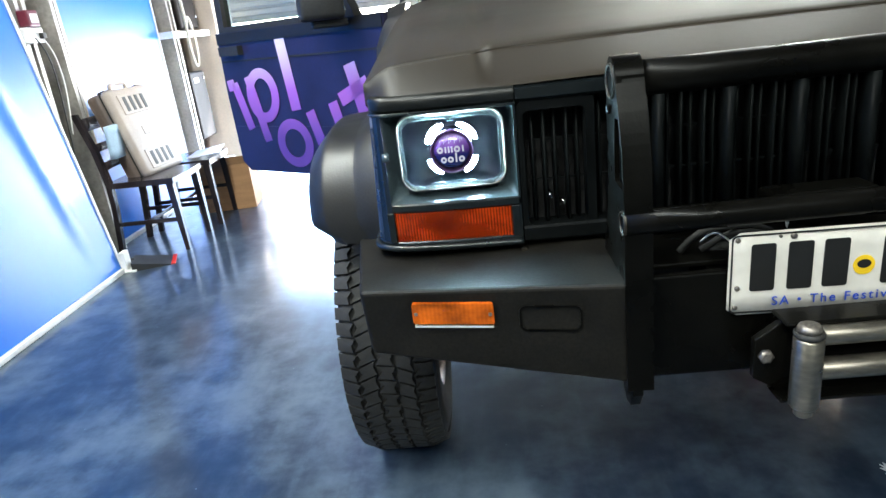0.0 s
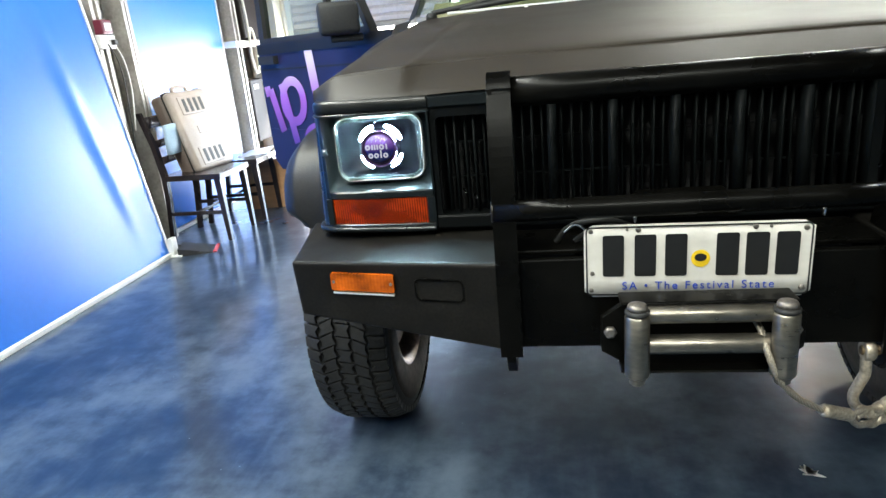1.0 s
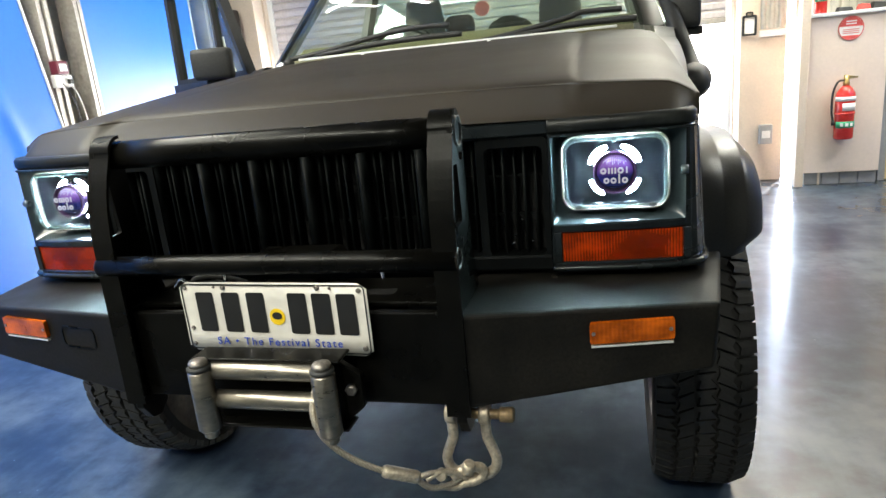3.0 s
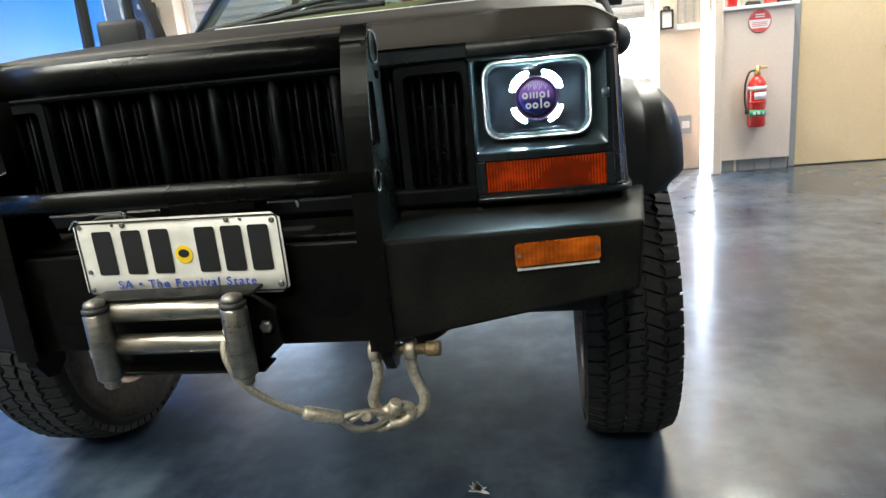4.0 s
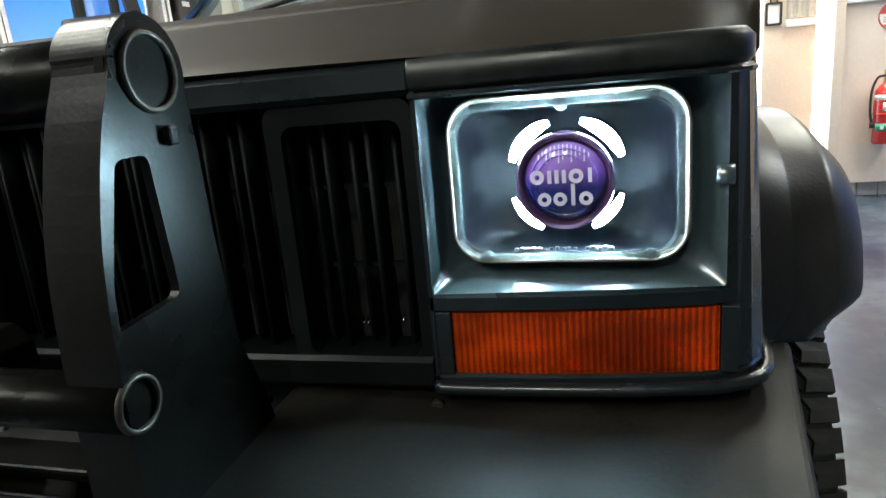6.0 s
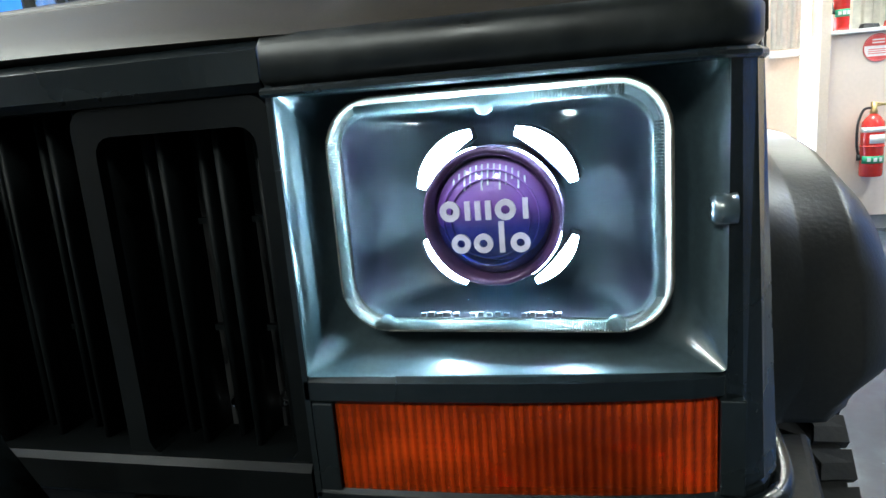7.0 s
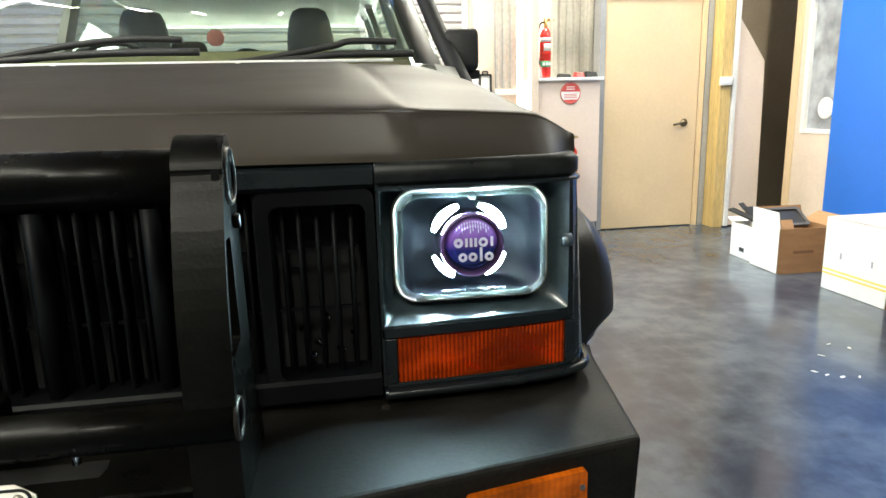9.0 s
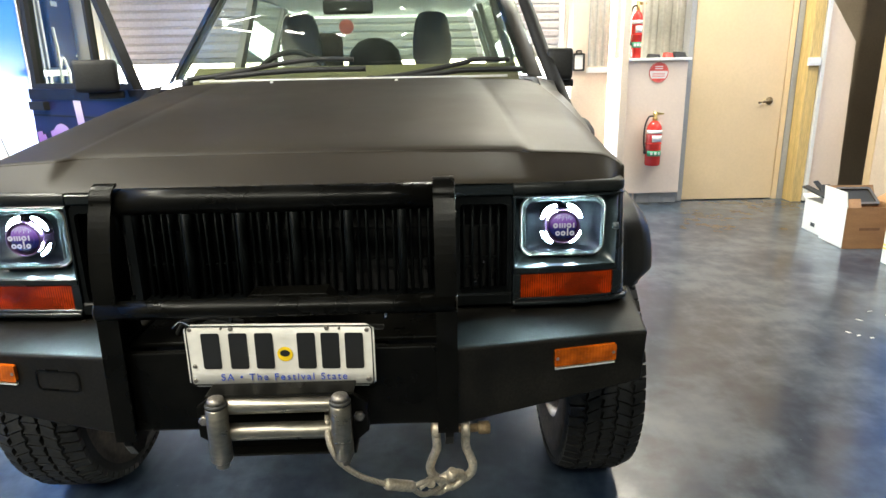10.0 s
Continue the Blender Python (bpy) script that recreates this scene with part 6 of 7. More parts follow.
# fairlead with four rollers
fair = part("fairlead", (lambda b: (slab(b, [(-0.150, 0.595), (-0.115, 0.568), (0.125, 0.568), (0.168, 0.605), (0.168, 0.665), (0.130, 0.69), (-0.130, 0.69), (-0.165, 0.665), (-0.165, 0.60)], "y", -0.034, -0.020, 0.002), b)[1])(bms()), STEEL_BLACK, car, "roller fairlead under the number plate")
for z0, z1, yy in ((0.6985, 0.7045, -0.064), (0.570, 0.576, -0.060)):
    b = bms()
    box(b, (-0.135, yy, z0), (0.145, -0.012, z1), 0.003)
    part("bracket", b, STEEL_BLACK, fair)
for x in (-0.110, 0.121):
    b = bms()
    turned(b, (x, -0.078, 0.576), (0, 0, 1), [(0.0175, 0), (0.0205, 0.004), (0.0205, 0.110), (0.0175, 0.114)], n=28)
    r = part("upright_roller", b, ROLLER, fair, "worn steel upright roller")
    b = bms()
    turned(b, (x, -0.078, 0.690), (0, 0, 1), [(0.0190, 0), (0.0205, 0.002), (0.0205, 0.0065), (0.017, 0.0085)], n=24)
    part("washer", b, SOFT_BLACK, r, "dark rubber washer")
    b = bms()
    turned(b, (x, -0.078, 0.6985), (0, 0, 1), [(0.0165, 0), (0.0165, 0.005), (0.0145, 0.009), (0.009, 0.0115), (0.002, 0.0125)], n=24)
    part("bolt_head", b, SCREW, r, "domed grey bolt head")
    b = bms()
    turned(b, (x, -0.078, 0.560), (0, 0, 1), [(0.009, 0), (0.013, 0.004), (0.013, 0.010), (0.0175, 0.016)], n=24)
    part("roller_cap", b, ROLLER, r)
for z, q in ((0.682, 0.0155), (0.627, 0.0168)):
    b = bms()
    turned(b, (-0.100, -0.062, z), (1, 0, 0), [(q - 0.0015, 0), (q, 0.004), (q, 0.206), (q - 0.0015, 0.210)], n=28)
    part("cross_roller", b, ROLLER, fair, "worn steel cross roller")
for x, z in ((0.150, 0.640), (-0.150, 0.640)):
    b = bms()
    turned(b, (x, -0.036, z), (0, -1, 0), [(0.011, 0), (0.011, 0.007), (0.007, 0.009)], n=6)
    part("plate_bolt", b, SCREW, fair)

# wire rope to the shackle: six strands laid round a core
path = [Vector(p) for p in ((0.085, 0.02, 0.652), (0.090, -0.045, 0.650), (0.095, -0.083, 0.618), (0.112, -0.088, 0.575), (0.150, -0.075, 0.530), (0.205, -0.055, 0.492))]
rope = part("wire_rope", (lambda b: (hose(b, path, 0.0045, 10), b)[1])(bms()), CABLE, car, "twisted steel winch rope")
fine = []
for i in range(len(path) - 1):
    p0, p1, p2, p3 = path[max(i - 1, 0)], path[i], path[i + 1], path[min(i + 2, len(path) - 1)]
    for k in range(12):
        t = k / 12
        fine.append(0.5 * ((2 * p1) + (p2 - p0) * t + (2 * p0 - 5 * p1 + 4 * p2 - p3) * t * t + (3 * p1 - p0 - 3 * p2 + p3) * t ** 3))
for st in range(6):
    pts = []
    for i, p in enumerate(fine):
        ax = (fine[min(i + 1, len(fine) - 1)] - fine[max(i - 1, 0)]).normalized()
        side = ax.cross(Vector((1, 0, 0.3))).normalized()
        up = ax.cross(side)
        a = math.tau * st / 6 + i * 0.75
        pts.append(p + 0.0036 * (math.cos(a) * side + math.sin(a) * up))
    b = bms()
    rings, sd = [], None
    for i, p in enumerate(pts):
        ax = (pts[min(i + 1, len(pts) - 1)] - pts[max(i - 1, 0)]).normalized()
        sd = ax.orthogonal().normalized() if sd is None else (sd - ax * sd.dot(ax)).normalized()
        up = ax.cross(sd)
        rings.append([p + 0.0024 * (math.cos(math.tau * k / 6) * sd + math.sin(math.tau * k / 6) * up) for k in range(6)])
    loft(b, rings)
    part("strand", b, CABLE, rope)
b = bms()
turned(b, (0.195, -0.058, 0.498), (0.056, 0.022, -0.024), [(0.009, 0), (0.0115, 0.006), (0.0115, 0.06), (0.009, 0.066)], n=18)
part("ferrule", b, SHACKLE, rope, "pale crimped ferrule")
for dz in (0.010, -0.010):
    b = bms()
    hose(b, [(0.247, -0.038, 0.472), (0.268, -0.028, 0.463 + dz * 1.4), (0.295, -0.008, 0.455 + dz * 1.3), (0.315, 0.008, 0.448)], 0.0055, 10)
    part("eye_strand", b, CABLE, rope)
b = bms()
hose(b, [(0.262, -0.03, 0.466), (0.285, -0.018, 0.474), (0.31, 0.0, 0.462), (0.322, 0.012, 0.445), (0.308, 0.002, 0.432), (0.282, -0.016, 0.444)], 0.0062, 10)
part("thimble", b, SHACKLE, rope)

# bow shackle with its pin
bow = [(0.300, 0.036, 0.575), (0.299, 0.036, 0.545), (0.300, 0.036, 0.515), (0.291, 0.036, 0.490), (0.285, 0.036, 0.470), (0.290, 0.036, 0.450), (0.309, 0.036, 0.437), (0.332, 0.036, 0.433),
       (0.355, 0.036, 0.438), (0.372, 0.036, 0.453), (0.376, 0.036, 0.473), (0.370, 0.036, 0.494), (0.362, 0.036, 0.517), (0.361, 0.036, 0.545), (0.361, 0.036, 0.575)]
shackle = part("shackle", (lambda b: (hose(b, bow, 0.0095, 14), b)[1])(bms()), SHACKLE, car, "galvanised bow shackle below the bumper")
for x in (0.300, 0.361):
    b = bms()
    turned(b, (x - 0.009, 0.036, 0.561), (1, 0, 0), [(0.017, 0), (0.019, 0.004), (0.019, 0.015), (0.017, 0.018)], n=18)
    part("eye", b, SHACKLE, shackle)
b = bms()
rod(b, (0.288, 0.036, 0.561), (0.392, 0.036, 0.561), 0.009, bevel=0.002)
turned(b, (0.388, 0.036, 0.561), (1, 0, 0), [(0.013, 0), (0.014, 0.004), (0.014, 0.022), (0.011, 0.025)], n=8)
part("pin", b, RUST, shackle, "rusty yellow shackle pin")
b = bms()
hook = [(0.300, 0.000, 0.452), (0.318, 0.010, 0.463), (0.345, 0.022, 0.462), (0.352, 0.024, 0.448), (0.338, 0.018, 0.437), (0.316, 0.010, 0.436)]
hose(b, hook, 0.0095, 10)
turned(b, (0.330, 0.008, 0.470), (0.3, -0.2, 0.93), [(0.012, -0.012), (0.013, 0.0), (0.010, 0.010)], n=12)
turned(b, (0.285, -0.014, 0.466), (0.2, -0.9, 0.3), [(0.010, -0.012), (0.011, 0.0), (0.008, 0.012)], n=12)
part("rope_hook", b, SHACKLE, shackle)


# ---------------------------------------------------------------- things along the blue panels
def chair(at, turn):
    c = thing("chair", "black lacquered wooden chair with a slatted back", "chair", at, turn, group="chairs along the panels")
    b = bms()
    loft(b, [[(-0.20, -0.20, z), (0.22, -0.215, z), (0.235, 0, z), (0.22, 0.215, z), (-0.20, 0.20, z)] for z in (0.425, 0.43, 0.455, 0.46)], smooth=False)
    part("seat", b, CHAIR, c, "glossy black wooden seat")
    for x, y in ((0.185, -0.18), (0.185, 0.18)):
        b = bms()
        loft(b, [[(x + 0.012 * k - w, y - w, z), (x + 0.012 * k + w, y - w, z), (x + 0.012 * k + w, y + w, z), (x + 0.012 * k - w, y + w, z)] for k, z, w in ((1, 0.0, 0.014), (0, 0.43, 0.021))], smooth=False)
        part("leg", b, CHAIR, c)
    for y in (-0.185, 0.185):
        b = bms()
        loft(b, [[(x - 0.016, y - w, z), (x + 0.016, y - w, z), (x + 0.016, y + w, z), (x - 0.016, y + w, z)] for x, z, w in ((-0.225, 0.0, 0.014), (-0.19, 0.30, 0.019), (-0.185, 0.45, 0.02), (-0.215, 0.66, 0.019), (-0.275, 0.88, 0.015))], smooth=False)
        part("back_leg", b, CHAIR, c)
    for z, h in ((0.81, 0.075), (0.67, 0.045), (0.56, 0.045)):
        b = bms()
        xx = -0.215 - 0.06 * (z - 0.66) / 0.22
        loft(b, [[(xx - 0.01 - 0.02 * (1 - (y / 0.17) ** 2), y, z - h / 2), (xx + 0.01 - 0.02 * (1 - (y / 0.17) ** 2), y, z - h / 2), (xx + 0.01 - 0.02 * (1 - (y / 0.17) ** 2), y, z + h / 2), (xx - 0.01 - 0.02 * (1 - (y / 0.17) ** 2), y, z + h / 2)] for y in (-0.17, -0.08, 0, 0.08, 0.17)])
        part("back_slat", b, CHAIR, c)
    for y in (-0.18, 0.18):
        b = bms()
        box(b, (-0.19, y - 0.009, 0.185), (0.19, y + 0.009, 0.21), 0.003)
        part("stretcher", b, CHAIR, c)
    b = bms()
    box(b, (-0.02, -0.175, 0.188), (0.0, 0.175, 0.208), 0.003)
    part("cross_stretcher", b, CHAIR, c)
    return c


seat1 = chair((-2.575, 3.02, 0), 0)
copy_thing(seat1, pose(-2.56, 3.52, 0, 0, 0, 4))

case = thing("tool_case", "beige plastic tool case with dark latches, leaning on a chair", "tool case", (-2.520, 3.13, 0.462), -9)
lean = Matrix.Rotation(radians(-15.5), 4, "Y")
b = bms()
box(b, (-0.064, -0.20, 0.0), (0.0, 0.20, 0.55), 0.030, lean, 4)
part("front_shell", b, BEIGE, case, smooth=True)
b = bms()
box(b, (-0.165, -0.20, 0.0), (-0.070, 0.20, 0.55), 0.028, lean, 4)
part("back_shell", b, mat("brown_case_plastic", (0.10, 0.075, 0.062), 0.5, grain=0.1, scale=90, stain=0.15), case, "dark brown rear shell", smooth=True)
b = bms()
box(b, (-0.074, -0.186, 0.012), (-0.058, 0.186, 0.538), 0.004, lean)
part("seam", b, SOFT_BLACK, case)
for z in (0.095, 0.445):
    # raised pad with dark slots pressed into it
    b = bms()
    box(b, (-0.006, -0.135, z - 0.062), (0.006, 0.135, z + 0.062), 0.006, lean, 2)
    part("pad", b, BEIGE, case)
    for y in (-0.085, -0.028, 0.028, 0.085):
        b = bms()
        box(b, (0.0055, y - 0.014, z - 0.045), (0.0085, y + 0.014, z + 0.045), 0.001, lean)
        part("slot", b, SOFT_BLACK, case, "dark pressed slot")
b = bms()
box(b, (-0.010, -0.05, 0.245), (0.004, 0.05, 0.300), 0.004, lean)
part("grip_recess", b, BEIGE, case)
for y in (-0.150, 0.150):
    b = bms()
    box(b, (-0.085, y - 0.022, 0.530), (-0.030, y + 0.022, 0.558), 0.004, lean)
    part("latch", b, SOFT_BLACK, case, "dark latch")
b = bms()
hose(b, [lean @ Vector(p) for p in ((-0.06, -0.07, 0.55), (-0.06, -0.06, 0.585), (-0.06, 0.06, 0.585), (-0.06, 0.07, 0.55))], 0.012, 10)
part("handle", b, BEIGE, case)

paper = bms()
loft(paper, [[(-0.10, y, 0.0), (0.10, y + 0.02, 0.004 + 0.02 * math.sin(9 * y)), (0.10, y + 0.02, 0.008 + 0.02 * math.sin(9 * y)), (-0.10, y, 0.004)] for y in (-0.14, -0.07, 0, 0.07, 0.14)])
single("paper_sheet", paper, LABEL_WHITE, "crumpled white paper lying on a chair seat", "paper", at=(-2.45, 3.60, 0.462), turn=8)
cloth = bms()
loft(cloth, [[(-0.02, -0.09 + 0.02 * math.sin(5 * z), z), (0.02, -0.09, z), (0.03, 0.09 + 0.01 * math.sin(7 * z), z), (-0.015, 0.09, z)] for z in (0.0, 0.05, 0.10, 0.15, 0.19)])
single("folded_cloth", cloth, mat("pale_blue_cloth", (0.42, 0.56, 0.72), 0.8, grain=0.1, scale=120), "pale blue cloth stuffed behind the chair slats", "cloth", at=(-2.70, 2.93, 0.60), turn=5)


def carton(name, label, at, turn, size, material, flaps=True, tape=None, group=""):
    w, d, h = size
    c = thing(name, label, "box", at, turn, group)
    t = 0.005
    for lo, hi in (((-w / 2, -d / 2, 0), (w / 2, -d / 2 + t, h)), ((-w / 2, d / 2 - t, 0), (w / 2, d / 2, h)), ((-w / 2, -d / 2 + t, 0), (-w / 2 + t, d / 2 - t, h)), ((w / 2 - t, -d / 2 + t, 0), (w / 2, d / 2 - t, h))):
        b = bms()
        box(b, lo, hi, 0.0015)
        part("side", b, material, c)
    b = bms()
    box(b, (-w / 2 + t, -d / 2 + t, 0), (w / 2 - t, d / 2 - t, 0.006))
    part("bottom", b, material, c)
    return c


def flap(c, p, q, out, angle, long, material):
    """A cardboard flap hinged on the edge p-q; angle from flat outwards, in degrees."""
    p, q, out = Vector(p), Vector(q), Vector(out)
    d = out * math.cos(radians(angle)) + Vector((0, 0, 1)) * math.sin(radians(angle))
    n = (q - p).cross(d).normalized() * 0.004
    b = bms()
    ring = [p, q, q + d * long - (q - p) * 0.03, p + d * long + (q - p) * 0.03]
    loft(b, [ring, [v + n for v in ring]], smooth=False)
    part("flap", b, material, c)


c = carton("carton", "brown cardboard carton standing on the floor behind the chairs", (-2.45, 3.86, 0), 8, (0.42, 0.30, 0.34), CARTON)
flap(c, (-0.21, -0.15, 0.34), (0.21, -0.15, 0.34), (0, -1, 0), 70, 0.06, CARTON)
flap(c, (0.21, -0.15, 0.34), (0.21, 0.15, 0.34), (1, 0, 0), 40, 0.10, CARTON)
b = bms()
box(b, (-0.16, -0.1, 0.05), (0.1, 0.1, 0.37), 0.03)
part("packing_bag", b, LABEL_WHITE, c, "white plastic bag in the carton")

pan = thing("dustpan", "black dustpan with a red lip on the floor", "dustpan", (-2.50, 2.62, 0), 20)
b = bms()
loft(b, [[(-0.11, -0.09, 0.0), (0.10, -0.09, 0.0), (0.10, -0.09, 0.004), (-0.11, -0.09, 0.05)], [(-0.11, 0.09, 0.0), (0.10, 0.09, 0.0), (0.10, 0.09, 0.004), (-0.11, 0.09, 0.05)]], smooth=False)
part("pan", b, SOFT_BLACK, pan)
b = bms()
box(b, (0.10, -0.09, 0.0), (0.125, 0.09, 0.008), 0.002)
part("lip", b, RED, pan, "red rubber lip")
b = bms()
rod(b, (-0.10, 0, 0.045), (-0.24, 0, 0.06), 0.012, bevel=0.003)
part("handle", b, SOFT_BLACK, pan)

brk = thing("floor_bracket", "white angle bracket at the foot of the panel", "bracket", (-2.60, 2.53, 0))
b = bms()
box(b, (-0.03, -0.04, 0.0), (0.05, 0.05, 0.012), 0.003)
part("foot", b, WHITE_TRIM, brk)
b = bms()
box(b, (-0.03, -0.03, 0.012), (0.0, 0.03, 0.12), 0.004)
part("upright", b, WHITE_TRIM, brk)

sock = thing("power_outlet", "white power outlet block with a maroon adapter on a stud", "power outlet", (-2.86, 2.665, 1.33))
b = bms()
box(b, (0.0, -0.07, -0.045), (0.04, 0.07, 0.035), 0.006)
part("housing", b, WHITE_TRIM, sock)
b = bms()
box(b, (0.0, -0.06, 0.036), (0.06, 0.035, 0.12), 0.008)
part("adapter", b, mat("maroon_plastic", (0.12, 0.02, 0.035), 0.35, grain=0.1, scale=60), sock, "dark maroon plug adapter")
b = bms()
box(b, (0.0605, -0.04, 0.055), (0.062, 0.02, 0.10))
part("adapter_label", b, LABEL_WHITE, sock)
b = bms()
box(b, (0.04, 0.02, -0.025), (0.065, 0.05, 0.005), 0.004)
part("plug", b, SOFT_BLACK, sock)
for y, z1 in ((0.03, -0.55), (-0.03, -0.8)):
    b = bms()
    hose(b, [(0.05, y, -0.02), (0.07, y + 0.03, -0.12), (0.045, y + 0.08, -0.30), (0.02, y + 0.06, z1)], 0.004, 8)
    part("cord", b, WHITE_TRIM if y > 0 else SOFT_BLACK, sock)

b = bms()
hose(b, [(-2.785, 4.56, 1.65), (-2.78, 4.57, 1.42)] + [(-2.78, 4.62 - 0.065 * math.cos(a), 1.14 - 0.19 * math.sin(a) + 0.08) for a in [math.pi * j / 6 for j in range(0, 12)]], 0.011, 10)
single("rope_coil", b, ROPE, "pale rope loop hanging from the batten", "rope", at=(0, 0, 0))
for k, (z0, z1, y0, y1) in enumerate(((1.33, 1.92, 4.66, 5.05), (0.42, 0.98, 4.60, 4.92))):
    w = thing("wall_cabinet", "dark brown metal wall cabinet with a small catch", "cabinet", (-2.99, 0, 0), group="wall cabinets")
    b = bms()
    box(b, (0.0, y0, z0), (0.13, y1, z1), 0.02, seg=3)
    part("body", b, mat("dark_brown_metal", (0.020, 0.016, 0.014), 0.6, grain=0.1, scale=60, spec=0.2), w)
    b = bms()
    turned(b, (0.13, y1 - 0.05, z0 + 0.10 if k == 0 else z1 - 0.06), (1, 0, 0), [(0.014, 0), (0.014, 0.006), (0.008, 0.01)], n=14)
    part("catch", b, CHROME, w)
    b = bms()
    box(b, (0.13, y0 + 0.06, (z1 - 0.09)), (0.134, y0 + 0.16, z1 - 0.05), 0.002)
    part("recess_label", b, GREY_METAL, w)


# ---------------------------------------------------------------- things along the far wall
def extinguisher(at, r, h, turn=0.0, hung=True):
    e = thing("fire_extinguisher", "red fire extinguisher with white and green labels on the board" if hung else "red fire extinguisher standing on the shelf", "fire extinguisher", at, turn, group="fire extinguishers")
    b = bms()
    turned(b, (0, 0, 0), (0, 0, 1), [(r * 0.9, 0), (r, 0.012), (r, h * 0.80), (r * 0.93, h * 0.87), (r * 0.62, h * 0.95), (r * 0.32, h)], n=32)
    part("cylinder", b, RED, e)
    for z0, z1, m, tw in ((0.72, 0.80, LABEL_WHITE, 1.0), (0.54, 0.68, LABEL_WHITE, 0.5), (0.22, 0.34, LABEL_GREEN, 0.75)):
        b = bms()
        n = 20
        span = math.pi * tw
        rings = []
        for k in range(n + 1):
            a = -math.pi / 2 - span / 2 + span * k / n + (0.25 if tw == 0.5 else 0)
            rings.append([(rr * math.cos(a), rr * math.sin(a), z) for rr, z in ((r + 0.0005, h * z0), (r + 0.0015, h * z0), (r + 0.0015, h * z1), (r + 0.0005, h * z1))])
        loft(b, rings)
        lab = part("label", b, m, e)
        if m is LABEL_GREEN:
            for k in range(3):
                a = -math.pi / 2 - 0.5 + 0.5 * k
                b = bms()
                box(b, (-0.010, -0.0025, h * 0.25), (0.010, 0.0, h * 0.31), 0.0, Matrix.Rotation(a + math.pi / 2, 4, "Z") @ Matrix.Translation((0, -r - 0.0008, 0)))
                part("label_bar", b, LABEL_WHITE, lab)
    b = bms()
    turned(b, (0, 0, 0), (0, 0, 1), [(r + 0.001, h * 0.47), (r + 0.004, h * 0.475), (r + 0.004, h * 0.50), (r + 0.001, h * 0.505)], n=28, caps=False)
    part("strap", b, RED, e)
    valve = part("valve", (lambda b: (turned(b, (0, 0, h), (0, 0, 1), [(r * 0.32, 0), (r * 0.36, 0.02), (r * 0.28, 0.03), (r * 0.28, 0.075)], n=16), b)[1])(bms()), BRASS, e, "brass valve")
    for z, dx in ((0.052, 0.075), (0.070, 0.060)):
        b = bms()
        box(b, (-0.018, -0.012, -0.007), (dx, 0.012, 0.007), 0.004, Matrix.Translation((0, 0, h + z)) @ Matrix.Rotation(-0.10 if z < 0.06 else 0.18, 4, "Y"))
        part("lever", b, BRASS, valve)
    b = bms()
    hose(b, [(-r * 0.2, 0, h + 0.04), (-r * 0.9, -0.01, h + 0.03), (-r * 1.35, -0.015, h * 0.86), (-r * 1.38, -0.015, h * 0.55), (-r * 1.2, -0.015, h * 0.36)], 0.008, 10)
    part("hose", b, SOFT_BLACK, e, "black rubber hose")
    b = bms()
    rod(b, (-r * 1.2, -0.015, h * 0.36), (-r * 1.14, -0.015, h * 0.27), 0.011, r2=0.014)
    part("nozzle", b, SOFT_BLACK, e)
    if hung:
        b = bms()
        box(b, (-0.02, 0.0, h * 0.86), (0.02, r + 0.012, h * 0.90), 0.003)
        part("hanger", b, GREY_METAL, e)
    return e


extinguisher((2.33, 4.67, 0.375), 0.068, 0.40)
extinguisher((2.165, 4.82, 1.315), 0.050, 0.40, hung=False)
b = bms()
sign = thing("wall_sign", "round red and white safety sign on the white board", "sign", (2.36, 4.748, 1.19))
turned(b, (0, 0, 0), (0, -1, 0), [(0.088, 0), (0.088, 0.003)], n=36)
part("disc", b, LABEL_WHITE, sign, "white sign disc")
b = bms()
turned(b, (0, -0.0031, 0), (0, -1, 0), [(0.0875, 0), (0.0875, 0.0008), (0.080, 0.0008), (0.080, 0)], n=36, caps=False)
part("rim", b, RED_FADED, sign)
b = bms()
slab(b, [(0.079 * math.cos(radians(a)), 0.079 * math.sin(radians(a))) for a in range(8, 173, 6)], "y", -0.0042, -0.0031)
part("field", b, RED_FADED, sign, "faded red upper half")
b = bms()
slab(b, [(0.079 * math.cos(radians(a)), 0.079 * math.sin(radians(a))) for a in range(222, 319, 8)], "y", -0.0042, -0.0031)
part("field", b, RED_FADED, sign)
for k in range(3):
    b = bms()
    box(b, (-0.055, -0.0042, -0.038 + 0.013 * k), (0.055, -0.0032, -0.033 + 0.013 * k))
    part("text_bar", b, RED_FADED, sign)
for k in range(2):
    b = bms()
    box(b, (-0.035, -0.0052, 0.028 + 0.018 * k), (0.035, -0.0043, 0.036 + 0.018 * k))
    part("text_bar", b, LABEL_WHITE, sign)
for x, w, h, m in ((2.33, 0.10, 0.035, SOFT_BLACK), (2.46, 0.07, 0.045, RED), (2.56, 0.10, 0.05, SOFT_BLACK)):
    b = bms()
    loft(b, [[(-w / 2, -0.05, 0), (w / 2, -0.05, 0), (w / 2, 0.05, 0), (-w / 2, 0.05, 0)], [(-w / 2.6, -0.035, h), (w / 2.4, -0.04, h * 0.8), (w / 2.6, 0.04, h * 0.9), (-w / 2.5, 0.04, h)]], smooth=False)
    single("cloth_rag", b, m, "crumpled rag lying on the shelf", "rag", group="rags on the shelf", at=(x, 4.83, 1.315))

